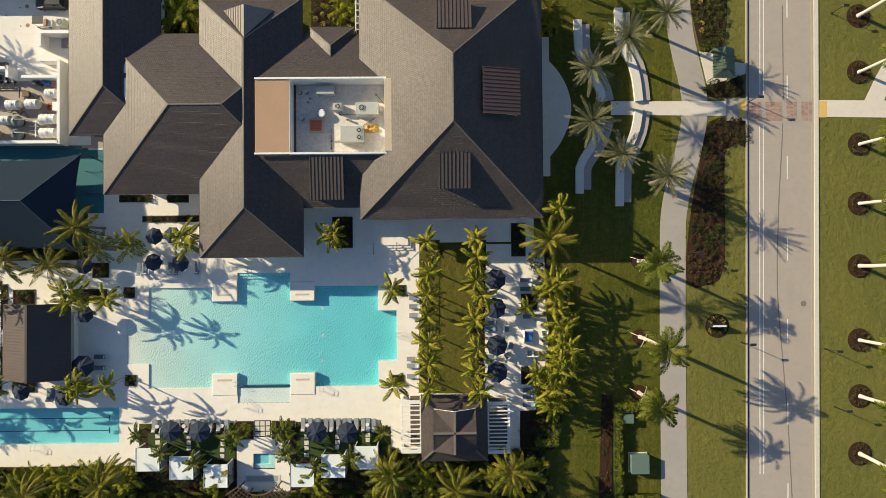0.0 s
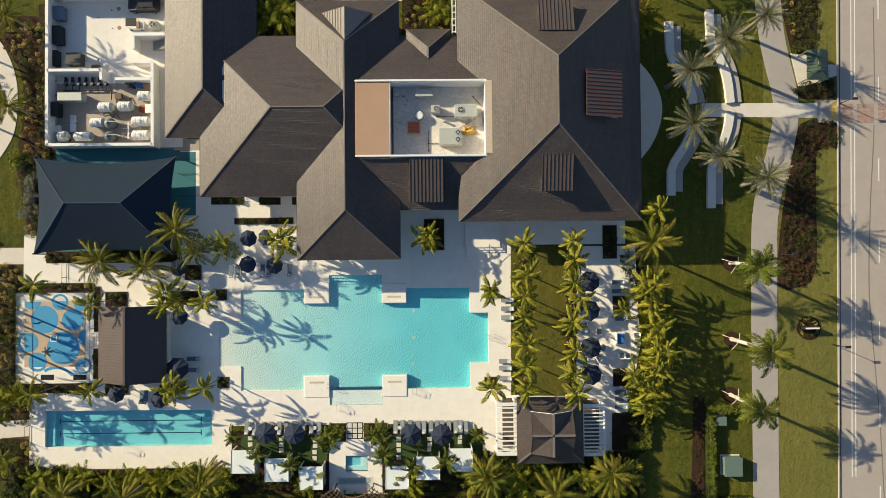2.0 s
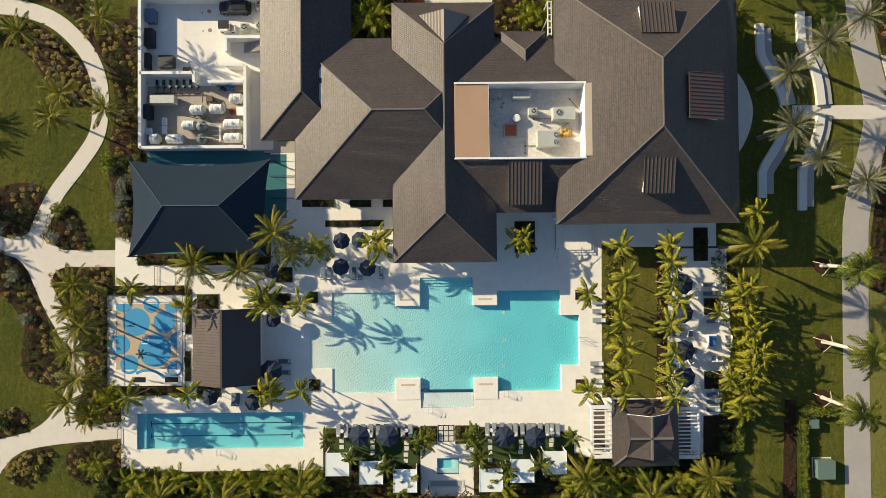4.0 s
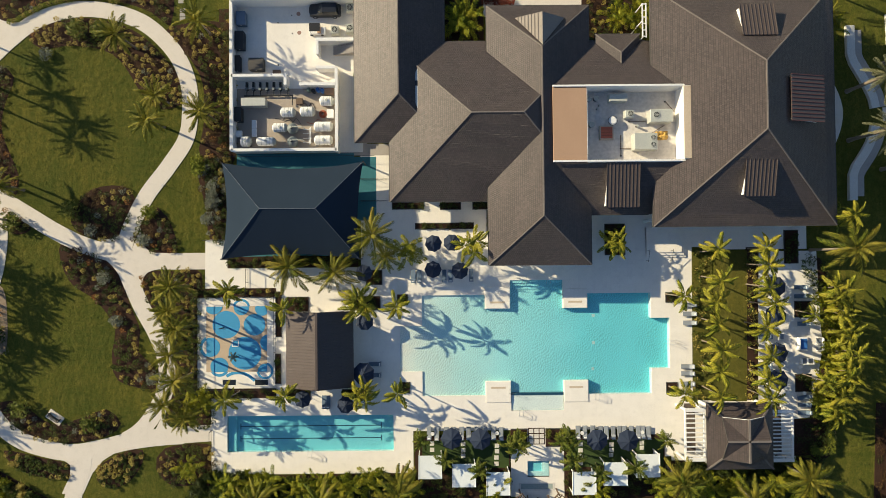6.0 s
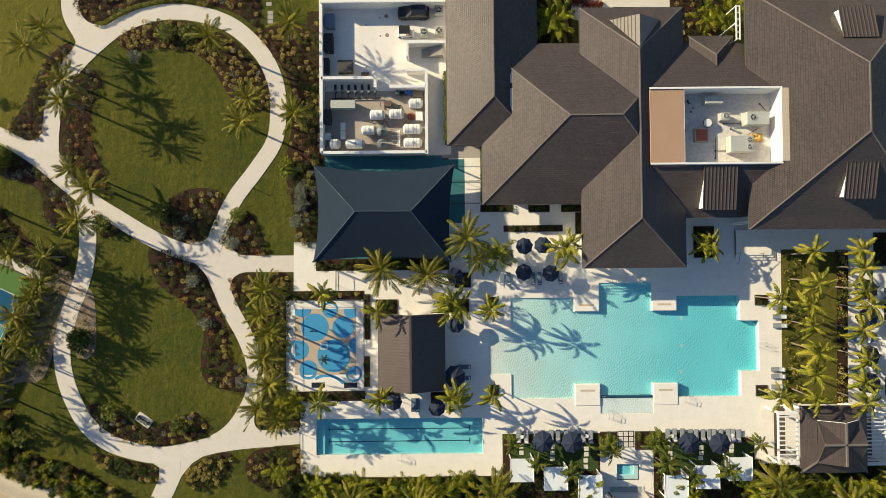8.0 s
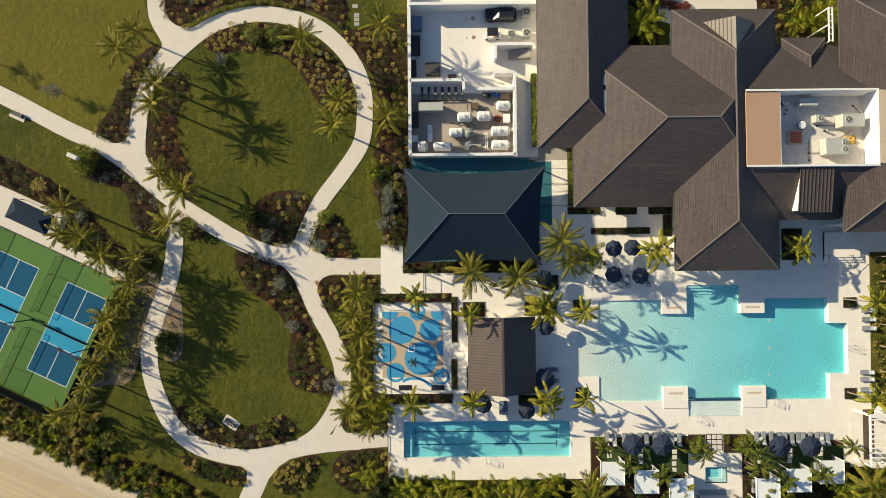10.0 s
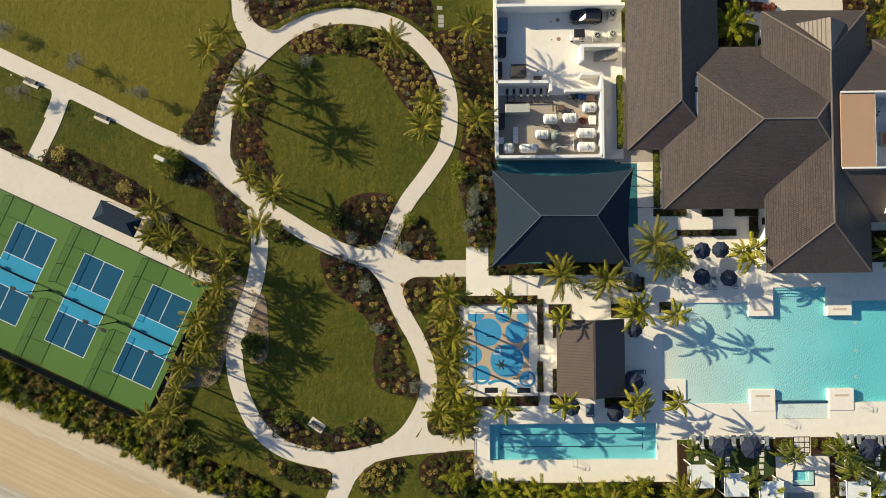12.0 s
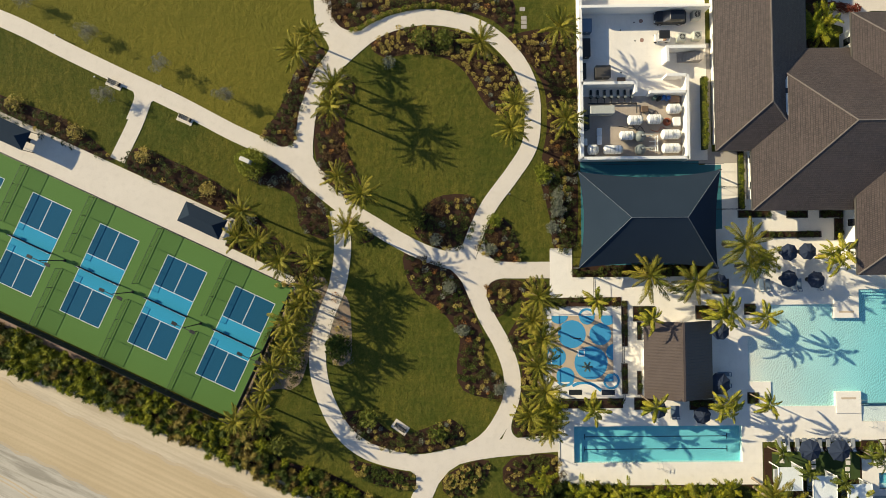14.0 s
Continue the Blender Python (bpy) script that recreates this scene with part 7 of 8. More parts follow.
structure("splash_square", slab(rect(sx - 0.5, sx + 0.5, sy - 0.5, sy + 0.5), 0.0, 0.062, [rect(sx - 0.38, sx + 0.38, sy - 0.38, sy + 0.38)]), WHITE, "white square outline on the splash pad", "floor")
for x, y in [(-68.8, -17.3), (-64.1, -17.35)]:
    structure("splash_grate", boxed(x - 0.95, x + 0.95, y - 0.38, y + 0.38, 0.0, 0.03, 0.01), GLASS_DARK, "dark drain grate beside the splash pad", "drain")


def sprayer(x, y, kind):
    root = thing("splash_sprayer", (x, y, 0), "bent dark spray post on the splash pad" if kind else "palm-shaped green spray post on the splash pad", "sprayer")
    part("post", rod(bmesh.new(), (0, 0, 0), (0, 0, 2.2), 0.06), BLACK if kind else GREEN_BOX, root)
    if kind:
        bm = bmesh.new()
        for a, b in (((0, 0, 2.2), (0.4, 0.05, 2.5)), ((0.4, 0.05, 2.5), (0.9, 0.0, 2.4)), ((0.9, 0, 2.4), (1.0, 0, 2.2))):
            rod(bm, a, b, 0.06)
        part("nozzle", bm, BLACK, root)
    else:
        for k in range(6):
            a = k * math.pi / 3
            part("blade", beam(bmesh.new(), (0, 0, 2.2), (0.75 * math.cos(a), 0.75 * math.sin(a), 2.0), 0.25, 0.05), GREEN_BOX, root)


for (x, y), k in zip([(-69.4, -9.3), (-67.5, -13.3)], (1, 0)):
    sprayer(x, y, k)


def fence(points, h, label, material=BLACK, gap=2.4, panel=None, group="fences"):
    """Posts with top and bottom rails along a line, and mesh panels where it has them."""
    x, y = points[0]
    root = thing("fence", (x, y, 0), label, "fence", group)
    for (xa, ya), (xb, yb) in zip(points, points[1:]):
        a, b = Vector((xa - x, ya - y, 0)), Vector((xb - x, yb - y, 0))
        n = max(1, round((b - a).length / gap))
        for k in range(n + 1):
            p = a.lerp(b, k / n)
            part("post", rod(bmesh.new(), p, p + Vector((0, 0, h)), 0.04, 0.04, 5), material, root)
        for z in (h - 0.04, 0.12):
            part("rail", beam(bmesh.new(), a + Vector((0, 0, z)), b + Vector((0, 0, z)), 0.045, 0.045), material, root)
        if panel:
            for k in range(n):
                p, q = a.lerp(b, k / n), a.lerp(b, (k + 1) / n)
                part("panel", beam(bmesh.new(), p + Vector((0, 0, h / 2)), q + Vector((0, 0, h / 2)), 0.02, h - 0.2), panel, root, "dense mesh panel")


fence([(-73.4, -5.0), (-62.0, -5.0), (-62.0, -18.2), (-73.4, -18.2), (-73.4, -5.0)], 1.2, "low dark metal fence round the splash pad")
fence([(-72.2, 3.3), (-69.1, 3.3)], 1.2, "low dark metal gate fence at the plaza")
fence([(-66.0, -0.9), (-66.0, -4.8)], 1.2, "low dark metal fence across the walk")
fence([(-49.4, 12.0), (-45.2, 12.0)], 1.2, "low dark metal gate by the kitchen wing")
fence([(-49.4, 8.8), (-45.2, 8.8)], 1.2, "low dark metal gate by the kitchen wing")
fence([(-71.3, -24.2), (-71.3, -26.6)], 1.2, "low dark metal gate at the lap pool")

# ---- planters set in the deck ----
PLANTERS = [(-58.8, -6.1), (-49.1, -6.0), (-58.7, -19.0), (-50.7, -19.2), (-43.4, -18.3), (-43.6, -5.6), (-47.7, -2.3), (-12.6, 2.9), (-4.4, -5.6), (-4.6, -18.7)]
SIZES = [(3.2, 2.2), (4.6, 2.0), (3.4, 1.8), (3.6, 1.5), (1.6, 1.6), (1.6, 1.6), (2.4, 2.2), (3.0, 4.6), (1.9, 1.5), (1.7, 1.6)]
PLANTERS += [(-42.7, 8.1), (-36.5, 8.0), (-31.6, 8.0), (-37.4, 5.1), (-30.6, 5.8), (-44.5, 13.0)] + [(-61.6, -7.5), (-61.7, -15.4), (-59.5, -8.6), (-59.6, -16.0)]
SIZES += [(4.7, 1.1), (3.1, 1.1), (3.4, 1.1), (8.6, 0.95), (1.3, 3.2), (0.95, 8.4), (0.9, 6.6), (0.9, 4.4), (0.65, 2.6), (0.65, 3.4)]
EAST = [(13.1, 1.6), (14.6, -7.5), (14.5, -18.2), (-4.8, 5.5)]
for i, ((x, y), (w, d)) in enumerate(list(zip(PLANTERS, SIZES)) + list(zip(EAST[:3], [(2.1, 4.9), (2.4, 2.4), (2.4, 2.6)]))):
    root = thing("planter", (x, y, 0), "square planting pit with dark soil and a stone edge", "planter", "planting pits in the deck")
    part("soil", boxed(-w / 2, w / 2, -d / 2, d / 2, -0.05, 0.03), MULCH, root, "dark soil")
    for sx, sy, lx, ly in ((0, 1, w / 2, 0.06), (0, -1, w / 2, 0.06), (1, 0, 0.06, d / 2 - 0.06), (-1, 0, 0.06, d / 2 - 0.06)):
        cx, cy = sx * (w / 2 - 0.06), sy * (d / 2 - 0.06)
        part("kerb", boxed(cx - lx, cx + lx, cy - ly, cy + ly, 0, 0.09), FASCIA, root)
    rng = random.Random(i)
    clumps = [(rng.uniform(-w / 2 + 0.3, w / 2 - 0.3), rng.uniform(-d / 2 + 0.3, d / 2 - 0.3), 0.0, 0.42, 0.5, 30, 0.22, 0 if rng.random() < 0.7 else 1) for _ in range(int(w * d * 1.8) + 2)]
    green = leaf_object("ground_cover", clumps, [LEAF_DARK, LEAF_GREEN], 300 + i)
    green.parent = root
    tagged(green, "low dark green ground cover", "", "", "stuff")
STRIP_GRASS = grass_mat("clipped_strip_grass", 0.30, (0.135, 0.108, 0.030))
structure("lawn_strip", slab([(2.0, 1.1), (6.7, 1.1), (6.3, -20.8), (1.1, -20.7)], -0.05, 0.02), STRIP_GRASS, "narrow clipped lawn between two rows of palms", "lawn")
structure("bed_palm_row_west", slab([(-1.4, 1.7), (1.6, 1.7), (1.2, -20.7), (-1.6, -20.7)], -0.05, 0.004), STRIP_GRASS, "narrow grass edge under the palm row", "lawn")
structure("bed_palm_row_east", slab([(6.5, 1.6), (8.4, 1.6), (7.8, -20.8), (6.2, -20.8)], -0.05, 0.006), MULCH, "narrow bed under the palm row", "planting bed")
for j, ring in enumerate(([(-1.2, 1.7), (1.4, 1.7), (1.1, -20.7), (-1.4, -20.7)], [(6.5, 1.6), (8.2, 1.6), (7.6, -20.8), (6.2, -20.8)])):
    rng = random.Random(40 + j)
    xs, ys = [p[0] for p in ring], [p[1] for p in ring]
    clumps = []
    for _ in range(110):
        px, py = rng.uniform(min(xs), max(xs)), rng.uniform(min(ys), max(ys))
        if inside(ring, px, py):
            clumps.append((px, py, 0.0, 0.42, 0.45, 16, 0.26, 0 if rng.random() < 0.6 else 1))
    tagged(leaf_object("row_shrubs", clumps, [LEAF_GREEN, LEAF_YELLOW], 400 + j), "low yellow-green plants under the palm row", "shrubs", "", "stuff")


def daybed(x, y):
    root = thing("daybed", (x, y, 0), "white square daybed with a blue cushion on the terrace", "daybed")
    part("frame", boxed(-0.75, 0.75, -1.0, 1.0, 0.0, 0.34, 0.05), WHITE, root, "white daybed frame")
    part("cushion", boxed(-0.5, 0.6, -0.75, 0.75, 0.34, 0.46, 0.04), TARP, root, "blue cushion")
    part("backrest", boxed(-0.72, -0.55, -0.85, 0.85, 0.34, 0.75, 0.04), WHITE, root)


for x, y in [(14.4, -12.5)]:
    daybed(x, y)


def armchair():
    root = thing("lounge_chair", (0, 0, 0), "low white lounge chair with grey cushion", "chair", "lounge chairs on the terrace")
    part("seat", boxed(-0.4, 0.4, -0.4, 0.4, 0.15, 0.4, 0.04), SLING, root, "grey cushion")
    part("backrest", boxed(-0.45, -0.32, -0.42, 0.42, 0.3, 0.8, 0.03), WHITE, root)
    for sy in (-0.46, 0.46):
        part("arm", boxed(-0.42, 0.4, sy - 0.05, sy + 0.05, 0.0, 0.6, 0.02), WHITE, root)
    return root


spread(armchair(), [(16.8, -12.1), (16.8, -13.0), (15.4, -15.0), (14.6, -15.0), (11.2, -11.4), (11.2, -15.3), (11.8, -13.8)], [180, 180, 90, 90, 0, 30, -20])

# ---- forecourt and street ----
structure("pavement_entry", slab([(15.2, 12.0)] + smooth_line([(17.3, 13.1), (19.3, 15.5), (20.6, 18.2), (21.15, 21.05), (20.7, 23.6), (19.4, 26.2), (17.5, 28.4)], 0.6) + [(15.2, 29.6)], -0.2, -0.004), PATH, "pale fan-shaped paving at the east door", "pavement")
structure("pavement_entry_strip", slab([(15.2, 10.9), (17.95, 10.9), (17.95, 31.5), (15.2, 31.5)], -0.2, -0.009), PATH, "pale paving strip along the east wall", "pavement")
def line_beside(line, d):
    """The line set off to its west by d (to its east where d is negative)."""
    out = strip_outline(line, 2 * abs(d))
    one, two = out[:len(out) // 2], out[len(out) // 2:][::-1]
    west, east = (one, two) if one[0][0] < two[0][0] else (two, one)
    return west if d > 0 else east


# Four long benches: a straight end, a bend and an arc towards the walk, each with a lower step along its east side.
for end, arc in (((22.8, 33.9), [(22.9, 29.2), (24.9, 25.7), (25.9, 23.6), (26.25, 21.9)]),
                 ((22.75, 8.3), [(22.85, 12.4), (24.8, 15.3), (25.7, 17.2), (26.2, 19.0)]),
                 ((28.8, 35.6), [(28.95, 30.6), (30.5, 27.9), (31.3, 25.2), (31.65, 21.9)]),
                 ((28.6, 6.4), [(28.8, 12.7), (30.6, 16.2), (31.3, 18.4), (31.6, 20.5)])):
    x0, y0 = end
    local = [(x - x0, y - y0) for x, y in [end, (x0, y0 + (0.6 if y0 < 20 else -0.6)), (arc[0][0] - 0.05, arc[0][1] + (-0.5 if y0 < 20 else 0.5))] + smooth_line(arc, 0.8)[1:]]
    bench = thing("curved_bench", (x0, y0, 0), "long bent bench of pale cast stone with a lower grey step", "bench", "curved stone benches")
    west, joint, edge = line_beside(local, 1.2), line_beside(local, 0.02), line_beside(local, -1.15)
    part("step", slab(line_beside(local, -0.02)[1:] + edge[1:][::-1], -0.1, 0.16), WALK, bench, "low grey step")
    n = 5
    for k in range(n):
        a, b = k * (len(west) - 1) // n, (k + 1) * (len(west) - 1) // n
        part("segment", slab(west[a:b + 1] + joint[a:b + 1][::-1], -0.1, 0.46), STONE, bench, "cast-stone seat block")


def shelter():
    root = thing("bus_shelter", (42.7, 26.7, 0), "small shelter with a green ribbed metal hip roof", "shelter")
    faces = [[(-1.55, 2.15, 2.3), (-1.55, -2.15, 2.3), (0, -0.75, 3.0), (0, 2.15, 3.0)], [(-1.55, -2.15, 2.3), (1.55, -2.15, 2.3), (0, -0.75, 3.0)], [(1.55, -2.15, 2.3), (1.55, 2.15, 2.3), (0, 2.15, 3.0), (0, -0.75, 3.0)]]
    roof = part("roof", slopes(faces), GREEN_ROOF, root, "green metal hip roof")
    for k in range(9):
        y = -1.9 + 3.8 * k / 8
        yi = max(-0.9, min(0.9, y))
        for sx in (-1, 1):
            part("rib", beam(bmesh.new(), (sx * 1.72, y, 2.33), (0.02 * sx, yi, 2.98), 0.05, 0.06), GREEN_ROOF, roof)
    part("vent", boxed(-0.3, 0.3, -0.3, 0.3, 2.8, 3.05, 0.02), GREEN_ROOF, root, "square roof vent with pale rim")
    for x in (-1.45, 1.45):
        for y in (-2.0, 2.0):
            part("post", rod(bmesh.new(), (x, y, 0), (x, y, 2.35), 0.07), GREEN_BOX, root)
    part("back_panel", boxed(1.4, 1.46, -1.9, 1.9, 0.3, 2.2), GLASS_DARK, root)
    part("seat", boxed(0.7, 1.2, -1.5, 1.5, 0.4, 0.47, 0.01), WOOD, root)


shelter()
structure("pavement_shelter", slab([(40.2, 29.2), (42.8, 28.9), (45.4, 27.6), (47.3, 27.4), (47.2, 25.9), (42.2, 24.3), (41.3, 24.3)], -0.15, 0.004), PATH, "pale pad round the shelter", "pavement")
structure("ramp_mat", slab(rect(46.0, 47.1, 19.3, 21.9), -0.1, 0.004), YELLOW, "yellow tactile mat at the crossing", "pavement")
structure("ramp_mat_far", slab(rect(57.9, 59.0, 19.3, 21.7), -0.1, 0.004), YELLOW, "yellow tactile mat at the crossing", "pavement")
crossing = structure("crossing", slab(road_quad(47.3, 57.0, 18.45, 22.0), -0.04, -0.022), WALK, "pale concrete bands of the road crossing", "road")
pav = boxed(-0.24, 0.24, -0.115, 0.115, 0.0, 0.012, 0.004)
pav_me = bpy.data.meshes.new("brick")
pav.to_mesh(pav_me)
pav.free()
pav_me.materials.append(BRICK)
for x0, x1 in ((47.5, 49.3), (49.9, 52.4), (53.0, 54.6), (55.2, 56.8)):
    nx = round((x1 - x0) / 0.5)
    for i in range(nx):
        for j in range(11):
            share("brick", pav_me, crossing, pose(x0 + 0.25 + (x1 - x0 - 0.5) * i / max(1, nx - 1), 18.95 + 0.26 * j, -0.022))


def cylinder_ring(name, x, y, r, material, label, category):
    ring = [(x + r * math.cos(2 * math.pi * k / 28), y + r * math.sin(2 * math.pi * k / 28)) for k in range(28)]
    return structure(name, slab(ring, -0.1, -0.03 + 0.02), material, label, category)


cylinder_ring("manhole_cover", 55.0, -8.15, 0.42, SEALANT, "dark round manhole cover in the road", "manhole")
for i, (x, y) in enumerate([(64.0, 34.4), (63.9, 26.0), (63.8, 15.3), (63.6, 6.5), (63.4, -2.7), (63.2, -13.6), (63.1, -21.8), (62.9, -30.2), (64.2, 43.5), (62.8, -39.0)] + [(30.8, -1.7), (30.8, -12.8), (30.5, -20.9)] + [(42.2, -11.3)]):
    staked = 10 <= i < 13
    r = 1.75 if not staked else 1.15
    cylinder_ring("tree_ring", x, y, r, MULCH, "round mulch ring at the foot of a palm", "planting bed")
    rng = random.Random(i)
    if staked:
        brace = thing("palm_brace", (x, y, -0.05), "three pale timber stakes bracing a young palm trunk", "tree stakes", "timber stakes of the palms")
        for k in range(3):
            a = 0.6 + k * 2 * math.pi / 3
            part("stake", beam(bmesh.new(), (1.5 * math.cos(a), 1.5 * math.sin(a), 0.0), (0.24 * math.cos(a), 0.24 * math.sin(a), 1.9), 0.09, 0.09), TIMBER, brace)
        part("collar", rod(bmesh.new(), (0, 0, 1.75), (0, 0, 2.0), 0.33, 0.33, 10), TIMBER, brace)
        continue
    clumps = []
    for k in range(22):
        a = 2 * math.pi * k / 22 + rng.uniform(-0.1, 0.1)
        q = r * rng.uniform(0.55, 0.85)
        clumps.append((x + q * math.cos(a), y + q * math.sin(a), -0.03, 0.3, 0.35, 14, 0.2, 0 if rng.random() < 0.7 else 1))
    tagged(leaf_object("ring_plants", clumps, [LEAF_RED, LEAF_GREEN] if i != 13 else [LEAF_GREEN, LEAF_YELLOW], 500 + i), "ring of small brownish plants round a palm", "shrubs", "", "stuff")


def sign_slab(x, y):
    root = thing("entry_sign", (x, y, 0), "low dark slab sign with a pale top in a round bed", "sign")
    part("plinth", boxed(-1.25, 1.25, -0.35, 0.35, 0, 0.2, 0.02), BLACK, root)
    part("panel", boxed(-1.15, 1.15, -0.2, 0.2, 0.2, 1.15, 0.03), BLACK, root, "dark sign body")
    part("cap", boxed(-1.0, 1.0, -0.12, 0.12, 1.15, 1.2, 0.01), WHITE, root, "pale sign top")


for x, y in [(42.0, -11.2)]:
    sign_slab(x, y)


def street_lamp(height=2.7):
    root = thing("street_lamp", (0, 0, 0), "slim dark street lamp with a flat head", "street lamp", "street lamps")
    part("base", rod(bmesh.new(), (0, 0, -0.05), (0, 0, 0.35), 0.12, 0.09, 8), BLACK, root)
    part("pole", rod(bmesh.new(), (0, 0, 0.3), (0, 0, height), 0.055, 0.04, 8), BLACK, root)
    part("head", boxed(-0.12, 0.75, -0.18, 0.18, height - 0.02, height + 0.1, 0.03), BLACK, root, "flat dark lamp head")
    return root


spread(street_lamp(), [(38.4, -0.5), (45.7, -13.7), (47.4, 21.7), (58.1, -14.8), (59.3, -23.3), (60.0, 34.8)])


def bollard_light():
    root = thing("bollard_light", (0, 0, -0.05), "slim dark bollard light beside the garden path", "bollard light", "garden bollard lights")
    part("post", rod(bmesh.new(), (0, 0, 0), (0, 0, 0.85), 0.045, 0.04, 8), BLACK, root)
    part("head", rod(bmesh.new(), (0, 0, 0.85), (0, 0, 1.0), 0.10, 0.12, 10), STEEL, root, "round metal lamp head")
    part("foot", rod(bmesh.new(), (0, 0, 0), (0, 0, 0.05), 0.1, 0.08, 8), BLACK, root)
    return root


spread(bollard_light(), [(-143.6, 35.1), (-137.8, 28.9), (-128.2, 27.5), (-78.0, 11.3)])


def utility_box(x, y, w, d, h, label):
    root = thing("utility_cabinet", (x, y, -0.05), label, "utility cabinet", "green utility cabinets")
    part("pad", boxed(-w / 2 - 0.15, w / 2 + 0.15, -d / 2 - 0.15, d / 2 + 0.15, 0, 0.1), PATH, root, "concrete pad")
    part("body", boxed(-w / 2, w / 2, -d / 2, d / 2, 0.1, h, 0.04), GREEN_BOX, root, "green painted steel body")
    part("lid", boxed(-w / 2 - 0.05, w / 2 + 0.05, -d / 2 - 0.05, d / 2 + 0.05, h, h + 0.06, 0.02), GREEN_BOX, root)
    part("door_seam", boxed(-0.02, 0.02, -d / 2 - 0.02, -d / 2 + 0.01, 0.2, h - 0.05), BLACK, root)


for (x, y), s in zip([(30.2, -31.0), (28.7, -24.5)], ((2.5, 2.6, 1.2), (1.4, 1.2, 0.9))):
    utility_box(x, y, *s, "green steel utility cabinet on a pad" if s[0] > 2 else "small green utility cabinet behind a hedge")


def bench(x, y, turn):
    root = thing("park_bench", (x, y, 0), "dark metal park bench on a concrete pad", "bench", "park benches", turn=turn)
    part("pad", boxed(-1.2, 1.2, -0.7, 0.7, -0.1, 0.015), PATH, root, "concrete pad")
    for k in range(5):
        part("seat_slat", boxed(-0.9, 0.9, -0.28 + 0.12 * k, -0.2 + 0.12 * k, 0.43, 0.46), BLACK, root)
    for k in range(4):
        part("back_slat", boxed(-0.9, 0.9, 0.3, 0.33, 0.52 + 0.1 * k, 0.59 + 0.1 * k), BLACK, root)
    for sx in (-0.85, 0.85):
        part("leg", boxed(sx - 0.03, sx + 0.03, -0.28, 0.33, 0, 0.43), BLACK, root)


for (x, y), turn in zip([(-135.4, 28.2), (-125.0, 22.9), (-94.0, -22.1)], (-25, -25, -35)):
    bench(x, y, turn)
for x, y in [(-115.5, 16.3)]:
    root = thing("garden_plinth", (x, y, 0), "white rectangular stone plinth among shrubs", "plinth", turn=-25)
    part("block", boxed(-0.75, 0.75, -0.3, 0.3, 0, 2.7, 0.03), STONE, root)

# ---- pickleball fittings ----
FENCE_GREEN = plain("dark_fence_green", (0.022, 0.042, 0.022), (0.035, 0.06, 0.034), rough=0.6)
for k in range(5):
    u = -10.9 * k
    net = thing("court_net", tuple(COURT @ Vector((u + 3.18, -6.97, 0.02))), "black pickleball net with a white band", "net", "pickleball nets", turn=-25.2)
    part("mesh", boxed(-3.42, 3.42, -0.015, 0.015, 0.06, 0.84), SCREEN, net, "black net mesh")
    part("band", boxed(-3.42, 3.42, -0.03, 0.03, 0.84, 0.9), WHITE, net, "white top band")
    for sx in (-3.35, 3.35):
        part("post", rod(bmesh.new(), (sx, 0, 0), (sx, 0, 0.94), 0.045), BLACK, net)
for k in range(-1, 5):
    u = -10.9 * k - 2.3
    if k >= 0:
        for v0, v1 in ((3.0, -5.7), (-8.3, -17.5)):
            a, b = COURT @ Vector((u, v0, 0)), COURT @ Vector((u, v1, 0))
            fence([(a.x, a.y), (b.x, b.y)], 1.45, "low green mesh fence between courts", FENCE_GREEN, 2.9, NETTING, "court fences")
    if k == -1:
        u = 7.5
    pole = thing("court_light", tuple(COURT @ Vector((u, -7.1, 0.02))), "tall black court light with two flat heads", "floodlight", "court floodlights", turn=-25.2)
    part("pole", rod(bmesh.new(), (0, 0, 0), (0, 0, 5.6), 0.085, 0.06, 8), BLACK, pole)
    part("base", rod(bmesh.new(), (0, 0, 0), (0, 0, 0.3), 0.2, 0.16, 10), BLACK, pole)
    part("arm", beam(bmesh.new(), (-1.35, 0, 5.6), (1.35, 0, 5.6), 0.08, 0.08), BLACK, pole)
    for sx in (-1.35, 1.35):
        part("lamp_head", boxed(sx - 0.38, sx + 0.38, -0.22, 0.22, 5.58, 5.7, 0.02), BLACK, pole, "flat floodlight head")
a, b, c = COURT @ Vector((-70, -17.8, 0)), COURT @ Vector((7.9, -17.8, 0)), COURT @ Vector((7.9, 2.6, 0))
fence([(a.x, a.y), (b.x, b.y)], 1.9, "tall black windscreen fence behind the courts", BLACK, 3.0, SCREEN, "court screens")
fence([(b.x, b.y), (c.x, c.y)], 1.9, "tall black windscreen fence beside the courts", BLACK, 3.0, SCREEN, "court screens")
a, b = COURT @ Vector((-70, 3.2, 0)), COURT @ Vector((7.9, 3.2, 0))
structure("court_edge", band([(a.x, a.y), (b.x, b.y)], 0.18, 0.0, 0.03), BLACK, "dark edge channel of the courts", "court")
a, b = COURT @ Vector((-90, -18.9, 0)), COURT @ Vector((8.2, -18.9, 0))
structure("gravel_strip", band([(a.x, a.y), (b.x, b.y)], 1.1, -0.1, 0.03), GRAVEL, "pinkish gravel strip behind the fence", "ground")


